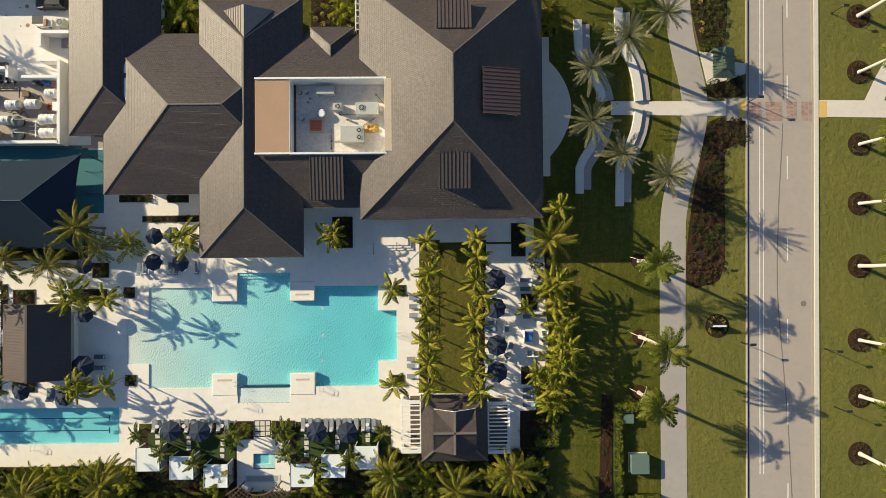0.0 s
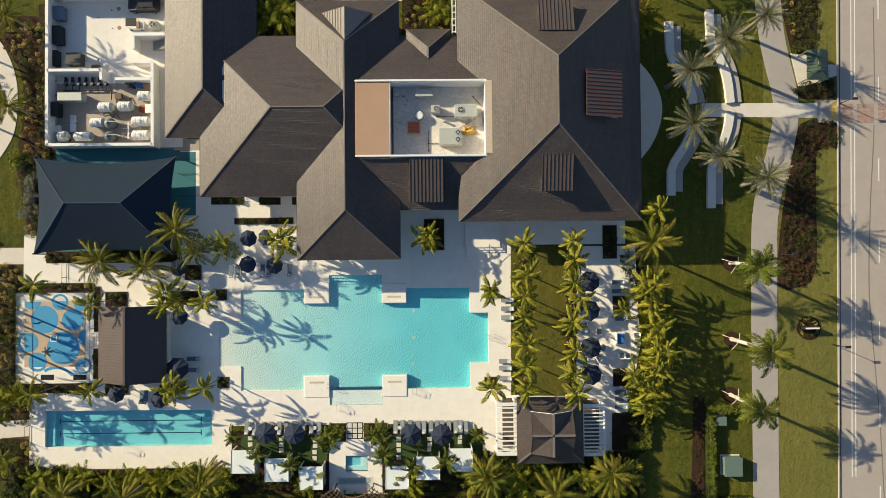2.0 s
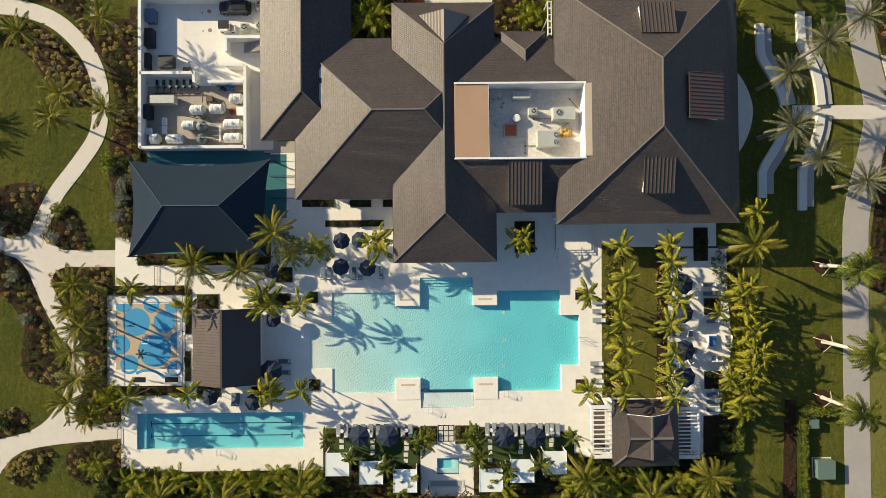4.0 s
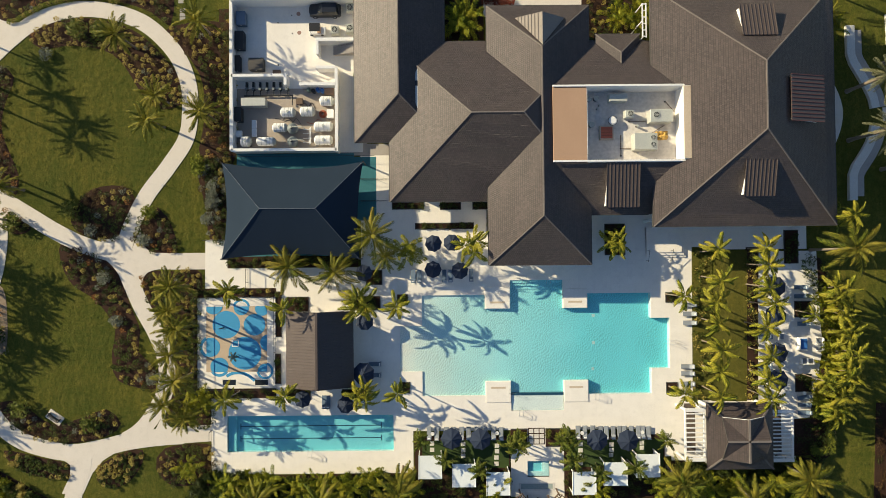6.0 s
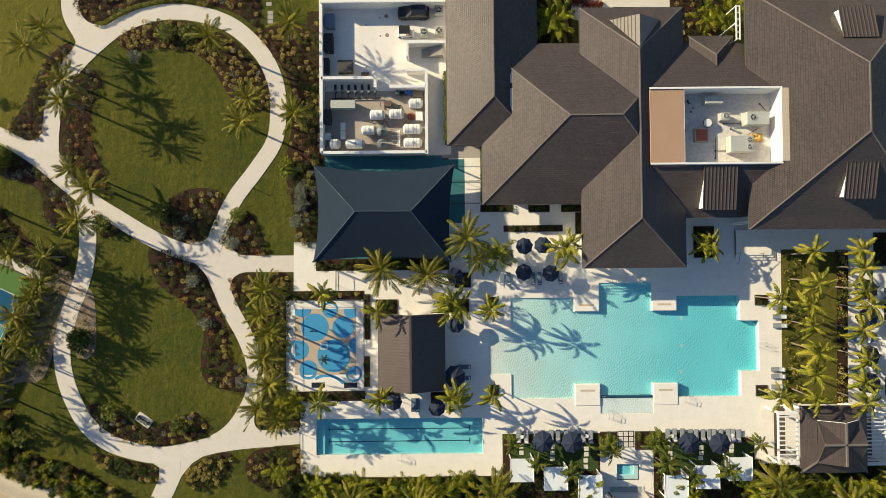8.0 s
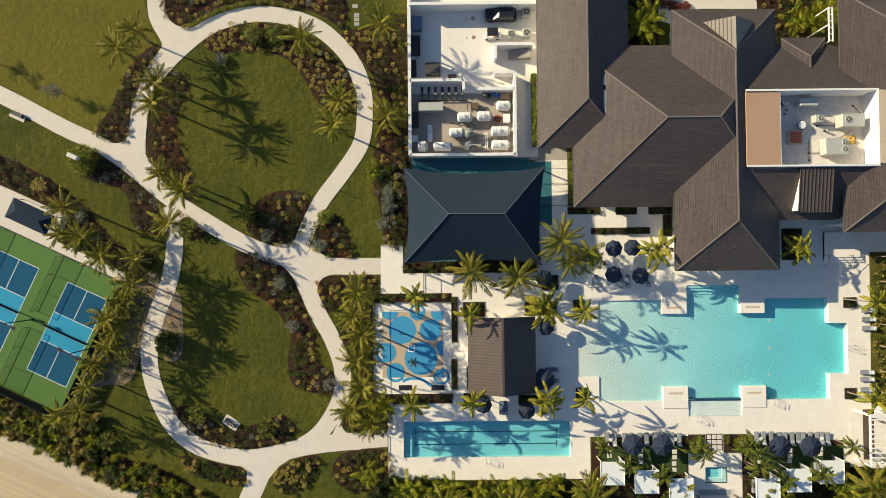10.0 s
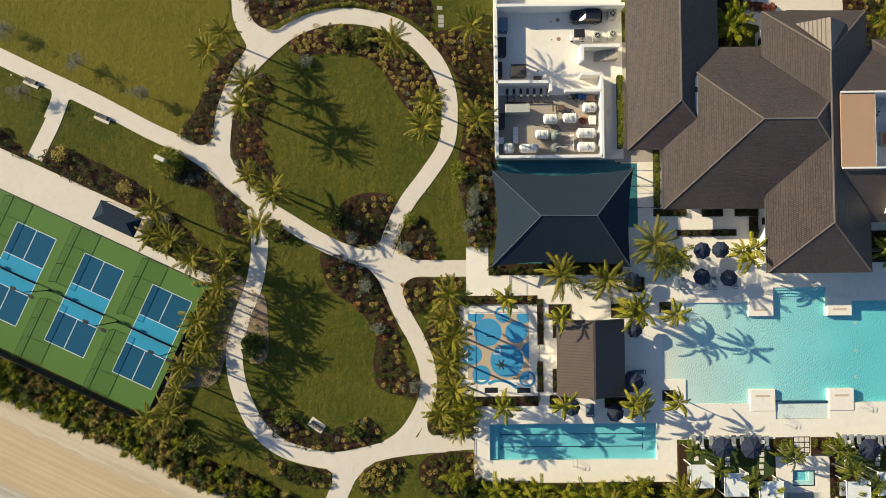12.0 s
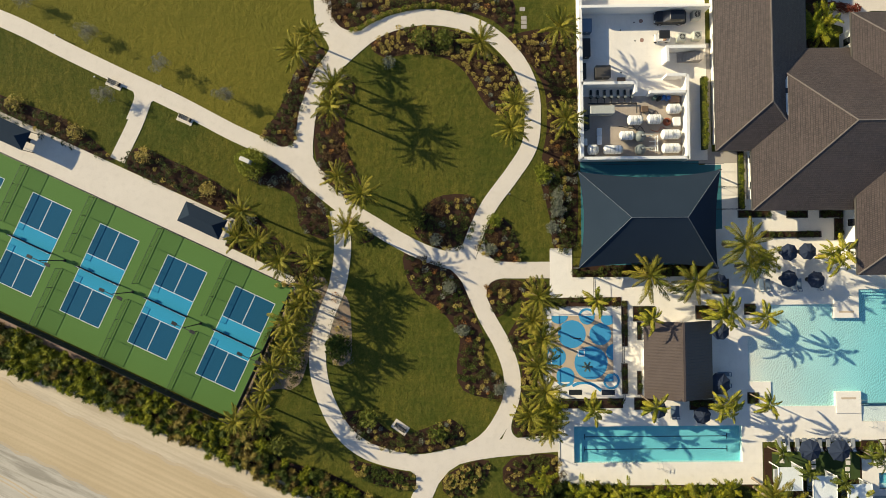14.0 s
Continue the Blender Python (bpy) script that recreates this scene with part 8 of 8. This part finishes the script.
def court_shade(u, v):
    root = thing("court_canopy", tuple(COURT @ Vector((u, v, 0))), "navy hipped canopy beside the courts", "canopy", "court canopies", turn=-25.2)
    w, d = 3.25, 1.5
    faces = [[(-w, d, 2.5), (-w, -d, 2.5), (-w + 1.5, 0, 3.2)], [(-w, -d, 2.5), (w, -d, 2.5), (w - 1.5, 0, 3.2), (-w + 1.5, 0, 3.2)], [(w, -d, 2.5), (w, d, 2.5), (w - 1.5, 0, 3.2)], [(w, d, 2.5), (-w, d, 2.5), (-w + 1.5, 0, 3.2), (w - 1.5, 0, 3.2)]]
    for f in faces:
        part("canopy", slopes([f]), SAIL, root, "taut navy cloth panel")
    for sx in (-1, 1):
        for sy in (-1, 1):
            part("post", rod(bmesh.new(), (sx * (w - 0.1), sy * (d - 0.1), 0), (sx * (w - 0.1), sy * (d - 0.1), 2.5), 0.05), BLACK, root)
    part("bench", boxed(-2.2, 2.2, -0.3, 0.3, 0.38, 0.45, 0.01), BLACK, root)


for x, y in [(-121.5, 7.8), (-149.4, 20.7)]:
    p = COURT.inverted() @ Vector((x, y, 0))
    court_shade(p.x, p.y)


# ---- service yard and roof plant ----
def ac_unit(x, y, z, w, d, h, fans, label, material=UNIT):
    root = thing("air_conditioner", (x, y, z), label, "air conditioner", "air conditioning units")
    part("body", boxed(-w / 2, w / 2, -d / 2, d / 2, 0.08, h, 0.03), material, root, "painted steel casing")
    part("skid", boxed(-w / 2 + 0.05, w / 2 - 0.05, -d / 2 + 0.05, d / 2 - 0.05, 0, 0.08), BLACK, root)
    for fx, fy, r in fans:
        fan = part("fan_grille", rod(bmesh.new(), (fx, fy, h), (fx, fy, h + 0.05), r, r * 0.96, 18), BLACK, root, "round black fan grille")
        part("rim", band([(fx + r * math.cos(2 * math.pi * k / 18), fy + r * math.sin(2 * math.pi * k / 18)) for k in range(19)], 0.06, h, h + 0.08), material, fan)
        for k in range(4):
            a = k * math.pi / 4
            part("blade", beam(bmesh.new(), (fx - r * 0.85 * math.cos(a), fy - r * 0.85 * math.sin(a), h + 0.07), (fx + r * 0.85 * math.cos(a), fy + r * 0.85 * math.sin(a), h + 0.07), 0.05, 0.02), UNIT, fan)
    return root


ZW = 5.35
ac_unit(-13.75, 21.9, ZW, 2.4, 1.0, 1.3, [], "long pale grey duct unit on the roof deck")
ac_unit(-8.1, 19.3, ZW, 3.0, 1.7, 1.7, [(-0.7, 0.1, 0.42)], "large pale green-grey rooftop unit with one fan")
ac_unit(-10.2, 15.9, ZW, 3.1, 2.2, 1.5, [(1.0, 0.5, 0.36), (1.0, -0.45, 0.36)], "wide pale rooftop unit with two fans")
ac_unit(-12.2, 19.7, ZW, 1.2, 1.0, 1.1, [(0.1, 0.05, 0.38)], "small pale rooftop condenser")
hatch = thing("roof_hatch", (-15.2, 17.3, ZW), "open roof hatch with an orange-red inside", "roof hatch")
part("curb", boxed(-0.95, 0.95, -0.95, 0.95, 0, 0.5, 0.02), TAN_STONE, hatch, "cream timber curb")
HATCH_RED = plain("hatch_orange_red", (0.48, 0.10, 0.05), (0.62, 0.17, 0.08), big=1.5, rough=0.5)
part("inside", boxed(-0.78, 0.78, -0.78, 0.78, 0.46, 0.52), HATCH_RED, hatch, "orange-red hatch inside")
for k in range(3):
    part("bar", boxed(-0.75, 0.75, -0.45 + 0.45 * k, -0.38 + 0.45 * k, 0.52, 0.56), RUST, hatch)
heap = thing("tarpaulin_heap", (-7.6, 16.9, ZW), "crumpled ochre tarpaulin between the rooftop units", "tarpaulin")
rng = random.Random(77)
cloth = bmesh.new()
grid = [[cloth.verts.new((-0.9 + 0.3 * i + rng.uniform(-0.1, 0.1), -0.6 + 0.24 * j + rng.uniform(-0.08, 0.08), 0.02 if i in (0, 6) or j in (0, 5) else rng.uniform(0.1, 0.45))) for i in range(7)] for j in range(6)]
for j in range(5):
    for i in range(6):
        cloth.faces.new((grid[j][i], grid[j][i + 1], grid[j + 1][i + 1], grid[j + 1][i]))
part("cloth", cloth, plain("ochre_tarpaulin", (0.42, 0.24, 0.05), (0.60, 0.38, 0.10), big=2.0, rough=0.7), heap)
vent = thing("exhaust_vent", (-14.4, 18.9, ZW), "round white mushroom exhaust vent", "vent")
part("stack", rod(bmesh.new(), (0, 0, 0), (0, 0, 0.7), 0.4, 0.4, 16), UNIT, vent)
part("cap", rod(bmesh.new(), (0, 0, 0.7), (0, 0, 0.85), 0.6, 0.45, 20), WHITE, vent)
part("rim", rod(bmesh.new(), (0, 0, 0.6), (0, 0, 0.7), 0.66, 0.66, 20), BLACK, vent)
for i, (x, y, r, h) in enumerate(((-16.6, 22.0, 0.32, 0.6), (-17.5, 21.9, 0.3, 0.5), (-17.2, 18.4, 0.35, 0.5), (-16.4, 20.6, 0.12, 0.4), (-16.1, 21.1, 0.1, 0.4), (-11.0, 18.2, 0.15, 0.6))):
    pipe = thing("vent_pipe", (x, y, ZW), "short dark vent pipe on the roof deck", "vent", "vent pipes on the roof deck")
    part("pipe", rod(bmesh.new(), (0, 0, 0), (0, 0, h), r, r, 12), BLACK, pipe)
    part("cap", rod(bmesh.new(), (0, 0, h), (0, 0, h + 0.06), r * 1.2, r, 12), UNIT, pipe)
for x0, y0, x1, y1 in ((-13.2, 14.2, -13.2, 17.0), (-13.2, 15.2, -11.8, 15.2), (-9.0, 17.2, -7.2, 18.3), (-12.0, 18.9, -9.7, 18.9), (-7.0, 21.6, -5.8, 20.2)):
    conduit = thing("conduit", (x0, y0, ZW), "thin rusty conduit on the roof deck", "pipe", "conduits on the roof deck")
    part("pipe", beam(bmesh.new(), (0, 0, 0.12), (x1 - x0, y1 - y0, 0.12), 0.07, 0.07), WOOD, conduit)
    part("foot", boxed(-0.1, 0.1, -0.1, 0.1, 0, 0.1), BLACK, conduit)

for x, y in [(-50.8, 36.8), (-53.0, 33.6), (-50.8, 33.8)]:
    ac_unit(x, y, 0.0, 1.15, 1.15, 1.2, [(0, 0, 0.45)], "square pale condenser in the service yard")


def car(x, y, turn):
    root = thing("parked_car", (x, y, 0.01), "black sports utility car parked in the yard", "car", turn=turn)
    body = bmesh.new()
    secs = [(-2.3, 0.78, 0.45, 0.75), (-2.1, 0.9, 0.35, 0.95), (-1.2, 0.93, 0.3, 1.02), (1.0, 0.93, 0.3, 1.02), (2.0, 0.88, 0.35, 0.9), (2.3, 0.75, 0.45, 0.7)]
    rings = []
    for sx, w, z0, z1 in secs:
        rings.append([body.verts.new(p) for p in ((sx, -w, z0), (sx, w, z0), (sx, w, (z0 + z1) / 2), (sx, w * 0.9, z1), (sx, -w * 0.9, z1), (sx, -w, (z0 + z1) / 2))])
    for a, b in zip(rings, rings[1:]):
        for k in range(6):
            f = body.faces.new((a[k], a[(k + 1) % 6], b[(k + 1) % 6], b[k]))
    body.faces.new(rings[0][::-1])
    body.faces.new(rings[-1])
    bmesh.ops.recalc_face_normals(body, faces=body.faces[:])
    part("body", body, CARBODY, root, "glossy black bodywork")
    cabin = bmesh.new()
    base = [cabin.verts.new(p) for p in ((-2.0, -0.82, 1.0), (1.1, -0.82, 1.0), (1.1, 0.82, 1.0), (-2.0, 0.82, 1.0))]
    roof = [cabin.verts.new(p) for p in ((-1.75, -0.66, 1.62), (0.3, -0.66, 1.62), (0.3, 0.66, 1.62), (-1.75, 0.66, 1.62))]
    for k in range(4):
        cabin.faces.new((base[k], base[(k + 1) % 4], roof[(k + 1) % 4], roof[k]))
    part("window", cabin, GLASS_DARK, root, "dark tinted windows")
    part("roof", boxed(-1.76, 0.32, -0.67, 0.67, 1.61, 1.68, 0.03), CARBODY, root)
    for sx in (-1.4, 1.45):
        for sy in (-0.85, 0.85):
            wheel = part("wheel", rod(bmesh.new(), (sx, sy - 0.11, 0.35), (sx, sy + 0.11, 0.35), 0.35, 0.35, 16), TYRE, root, "black tyre")
            part("rim", rod(bmesh.new(), (sx, sy - 0.12, 0.35), (sx, sy + 0.12, 0.35), 0.2, 0.2, 12), STEEL, wheel)
    for sy in (-0.6, 0.6):
        part("headlight", boxed(2.15, 2.28, sy - 0.16, sy + 0.16, 0.62, 0.76, 0.02), WHITE, root, "clear headlight")


for x, y in [(-54.5, 36.6)]:
    car(x, y, 180)


def golf_cart(x, y):
    root = thing("golf_cart", (x, y, 0.01), "white golf cart with a black roof", "golf cart", turn=180)
    part("body", boxed(-1.15, 1.15, -0.55, 0.55, 0.25, 0.62, 0.08), WHITE, root, "white body")
    part("seat", boxed(-0.5, 0.0, -0.5, 0.5, 0.62, 0.85, 0.05), TAN, root)
    part("roof", boxed(-0.6, 0.95, -0.6, 0.6, 1.78, 1.86, 0.03), BLACK, root, "flat black roof")
    for sx in (-0.55, 0.9):
        for sy in (-0.5, 0.5):
            part("post", rod(bmesh.new(), (sx, sy, 0.6), (sx, sy, 1.78), 0.02), BLACK, root)
            part("wheel", rod(bmesh.new(), (sx * 1.1 - 0.05, sy - 0.07, 0.22), (sx * 1.1 - 0.05, sy + 0.07, 0.22), 0.22, 0.22, 12), TYRE, root)
    return root


for x, y in [(-55.6, 33.7)]:
    golf_cart(x, y)


def crate(name, x, y, w, d, h, material, label, category, turn=0.0, group=""):
    """A lidded box with corner posts and a seam."""
    root = thing(name, (x, y, 0.01), label, category, group, turn=turn)
    part("body", boxed(-w / 2, w / 2, -d / 2, d / 2, 0.06, h * 0.88, 0.03), material, root)
    part("lid", boxed(-w / 2 - 0.04, w / 2 + 0.04, -d / 2 - 0.04, d / 2 + 0.04, h * 0.88, h, 0.03), material, root)
    part("plinth", boxed(-w / 2 + 0.06, w / 2 - 0.06, -d / 2 + 0.06, d / 2 - 0.06, 0, 0.06), BLACK, root)
    part("latch", boxed(-0.08, 0.08, -d / 2 - 0.06, -d / 2 - 0.02, h * 0.7, h * 0.92), STEEL, root)
    return root


yard = [(-66.6, 35.4), (-66.8, 32.2), (-67.2, 28.9), (-64.4, 28.7), (-61.6, 27.6), (-64.7, 23.1), (-59.8, 21.7), (-57.0, 21.8), (-54.2, 23.3), (-61.0, 19.5), (-54.7, 19.6), (-54.7, 17.6), (-63.0, 17.5), (-65.9, 17.5), (-58.3, 23.4), (-56.2, 25.0), (-54.0, 24.8), (-67.0, 21.4), (-67.1, 18.7), (-53.8, 21.5)]
kinds = [("bin", 1.3, 1.9, 1.2, SLING_BLUE, "dark wheeled rubbish container in the yard", "bin"), ("bin", 1.2, 2.6, 1.2, BLACK, "black rubbish container by the wall", "bin"), ("bin", 0.8, 2.2, 1.0, BLACK, "narrow black bin by the wall", "bin"),
         ("skip", 2.1, 1.7, 1.2, FASCIA, "dark grey ribbed skip", "skip"), ("pallet_stack", 1.1, 0.8, 0.5, WOOD, "low stack of brown pallets", "pallets"), ("generator", 3.4, 1.1, 1.6, UNIT, "long pale beige generator", "generator"),
         ("filter_box", 2.0, 1.4, 1.1, WHITE, "white pool filter housing", "filter"), ("filter_box", 2.0, 1.4, 1.1, WHITE, "white pool filter housing", "filter"), ("filter_box", 1.9, 1.4, 1.1, WHITE, "white pool filter housing", "filter"), ("filter_box", 2.0, 1.3, 1.0, WHITE, "white pool filter housing", "filter"),
         ("filter_box", 2.6, 1.4, 1.1, WHITE, "long white pool filter housing", "filter"), ("filter_box", 2.5, 1.4, 1.0, WHITE, "long white pool filter housing", "filter"), ("filter_box", 2.6, 1.3, 0.9, WHITE, "white chemical tank casing", "filter"), ("filter_box", 1.4, 1.5, 0.9, WHITE, "white chemical tank casing", "filter"),
         ("pump_box", 0.9, 0.8, 0.6, WOOD, "brown pump casing in the yard", "pump"), ("cart", 0.9, 0.6, 0.8, TARP, "blue plastic wheeled yard cart", "cart"), ("crate", 1.3, 0.9, 0.5, TAN, "tan flat storage crate in the yard", "crate"), ("locker", 0.9, 2.0, 1.4, BLACK, "dark equipment locker by the wall", "locker"), ("locker", 0.8, 0.9, 0.6, WHITE, "small white locker by the wall", "locker"), ("crate", 0.9, 1.2, 0.8, WHITE, "small white tank casing", "crate")]
def lying_tank(x, y, w, d, label):
    """A white tank lying along x on two saddles, with a grey end cover and a hatch."""
    root = thing("filter_tank", (x, y, 0.01), label, "filter", "white filter tanks")
    r = d / 2
    body = rod(bmesh.new(), (-w / 2 + 0.1, 0, r + 0.12), (w / 2 - 0.32, 0, r + 0.12), r, r, 20)
    part("shell", body, WHITE, root, "white fibreglass shell")
    part("end_cap", rod(bmesh.new(), (w / 2 - 0.32, 0, r + 0.12), (w / 2, 0, r + 0.12), r * 0.99, r * 0.6, 20), UNIT, root, "grey domed end cover")
    part("end_cap", rod(bmesh.new(), (-w / 2 + 0.1, 0, r + 0.12), (-w / 2 - 0.1, 0, r + 0.12), r * 0.99, r * 0.6, 20), WHITE, root)
    part("hatch", rod(bmesh.new(), (0, 0, 2 * r + 0.1), (0, 0, 2 * r + 0.2), 0.2, 0.18, 12), UNIT, root)
    for sx in (-w / 3, w / 4):
        part("saddle", boxed(sx - 0.1, sx + 0.1, -r * 0.8, r * 0.8, 0, r * 0.5), BLACK, root)
    for sx in (-w / 4, 0.05, w / 5):
        part("strap", rod(bmesh.new(), (sx, 0, r + 0.12), (sx + 0.06, 0, r + 0.12), r + 0.012, r + 0.012, 20), UNIT, root)


for (x, y), (name, w, d, h, material, label, cat) in zip(yard, kinds):
    if name == "filter_box":
        lying_tank(x, y, w, d, label.replace("housing", "tank on saddles").replace("casing", "on saddles"))
    elif name != "cart":
        crate(name, x, y, w, d, h, material, label, cat)
for x, y, m in ((-56.9, 25.0, GREEN_BOX), (-56.25, 24.85, BLACK), (-55.6, 25.0, TARP), (-54.95, 24.9, TARP)):
    root = thing("drum", (x, y, 0.01), "upright plastic drum beside the inner yard wall", "drum", "drums in the yard")
    part("body", rod(bmesh.new(), (0, 0, 0), (0, 0, 0.85), 0.29, 0.29, 16), m, root)
    part("lid", rod(bmesh.new(), (0, 0, 0.85), (0, 0, 0.9), 0.3, 0.27, 16), m, root)
    part("bung", rod(bmesh.new(), (0.14, 0, 0.9), (0.14, 0, 0.94), 0.05, 0.05, 8), BLACK, root)
TANK_GREY = plain("dark_tank_grey", (0.13, 0.15, 0.145), (0.20, 0.22, 0.21), big=1.5, rough=0.5)
for x, y in [(-59.2, 19.3), (-59.2, 17.4)]:
    root = thing("sand_filter", (x, y, 0.01), "round dark grey sand filter tank with a top valve", "filter", "sand filter tanks")
    tank = bmesh.new()
    bmesh.ops.create_uvsphere(tank, u_segments=20, v_segments=12, radius=0.8)
    tank.transform(pose(0, 0, 0.92) @ Matrix.Diagonal((1, 1, 1.05, 1)))
    for f in tank.faces:
        f.smooth = True
    part("tank", tank, TANK_GREY, root, "grey fibreglass tank")
    part("foot", rod(bmesh.new(), (0, 0, 0), (0, 0, 0.25), 0.55, 0.5, 14), BLACK, root)
    part("valve", rod(bmesh.new(), (0, 0, 1.7), (0, 0, 1.98), 0.2, 0.12, 12), BLACK, root)
    part("valve_cap", rod(bmesh.new(), (0, 0, 1.98), (0, 0, 2.02), 0.13, 0.1, 12), UNIT, root)
    part("pipe", rod(bmesh.new(), (0.1, 0.1, 1.8), (1.6, 0.1, 1.8), 0.06), UNIT, root)
    part("pipe", rod(bmesh.new(), (1.6, 0.1, 0), (1.6, 0.1, 1.8), 0.06), UNIT, root)
for i in range(7):
    root = thing("pool_pump", (-66.0 + 0.98 * i, 25.5, 0.01), "black pool pump with a strainer pot", "pump", "row of pool pumps")
    part("motor", rod(bmesh.new(), (0, 0.05, 0.35), (0, 0.75, 0.35), 0.19, 0.17, 12), BLACK, root)
    part("strainer", rod(bmesh.new(), (0, -0.3, 0), (0, -0.3, 0.62), 0.24, 0.2, 12), BLACK, root)
    part("lid", rod(bmesh.new(), (0, -0.3, 0.62), (0, -0.3, 0.67), 0.22, 0.2, 12), TANK_GREY, root)
    part("base", boxed(-0.22, 0.22, -0.55, 0.8, 0, 0.14), UNIT, root)
    part("suction_pipe", rod(bmesh.new(), (0, -1.15, 0.3), (0, -0.5, 0.3), 0.055, 0.055, 6), BLACK, root)
root = thing("pump_header", (-63.0, 24.3, 0.01), "long dark pipe header feeding the pool pumps", "pipe")
part("header", rod(bmesh.new(), (-3.4, 0, 0.3), (3.6, 0, 0.3), 0.09, 0.09, 8), BLACK, root)
part("riser", rod(bmesh.new(), (3.6, 0, 0.3), (3.6, -1.4, 0.3), 0.08, 0.08, 8), BLACK, root)
for sx in (-2.5, 0.2, 2.8):
    part("stand", boxed(sx - 0.08, sx + 0.08, -0.1, 0.1, 0, 0.24), UNIT, root)
for k, (x, y, m) in enumerate(((-58.3, 22.9, BLACK), (-60.6, 20.6, BLACK), (-62.0, 21.0, BLACK), (-57.4, 20.5, RUST))):
    root = thing("hose", (x, y, 0.01), "loose rubber hose lying on the yard floor", "hose", "hoses in the yard")
    line = smooth_line([(0, 0), (0.6, 0.35 - 0.2 * k), (1.2, -0.2), (1.7, 0.4), (2.2 + 0.2 * k, -0.5)], 0.2)
    part("tube", band(line, 0.07, 0.0, 0.07), m, root)
root = thing("white_pipework", (-56.9, 18.3, 0.01), "white plastic pipe manifold between the tanks", "pipe")
for z, dx in ((0.5, 0.0), (0.8, 0.25)):
    part("pipe", rod(bmesh.new(), (dx, -1.2, z), (dx, 1.2, z), 0.07), WHITE, root)
for y in (-0.9, -0.3, 0.4, 1.0):
    part("branch", rod(bmesh.new(), (-0.9, y, 0.5), (0.3, y, 0.5), 0.05), WHITE, root)
    part("stand", rod(bmesh.new(), (0.1, y, 0), (0.1, y, 0.8), 0.04), WHITE, root)
for i, (x, y) in enumerate([(-64.9, 20.4), (-64.9, 19.9), (-64.9, 19.2), (-64.9, 18.6)]):
    crate("chemical_tub", x, y, 0.62, 0.55, 0.5, WHITE, "small white chemical tub in a row", "tub", 0, "row of chemical tubs")
root = thing("hose_heap", tuple([(-55.0, 21.6)][0]) + (0.01,), "heap of orange-red hose and cones", "hose")
for k in range(5):
    r = 0.25 + 0.07 * k
    part("coil", band([(r * math.cos(2 * math.pi * j / 16), r * math.sin(2 * math.pi * j / 16)) for j in range(17)], 0.09, 0.0, 0.06 * (5 - k) + 0.09), RUST, root)
DRAIN = plain("drain_cover", (0.30, 0.17, 0.13), (0.40, 0.25, 0.19), rough=0.8)
for (x, y), r, m in zip([(-58.5, 36.4), (-58.4, 33.6), (-59.5, 36.2), (-61.5, 35.1), (-59.4, 33.5), (-61.5, 28.9)], (0.3, 0.3, 0.1, 0.1, 0.1, 0.12), (DRAIN, DRAIN, BLACK, BLACK, BLACK, BLACK)):
    structure("yard_drain", slab([(x + r * math.cos(k * 0.3927), y + r * math.sin(k * 0.3927)) for k in range(16)], 0.0, 0.014), m, "round drain cover in the yard floor", "drain")
for k in range(8):
    structure("stair_step", boxed(-50.2 - 0.4 * k - 0.4, -50.2 - 0.4 * k, 30.2, 31.5, 0.0, 0.17 * (8 - k)), WALK, "grey concrete step down to the yard", "step")
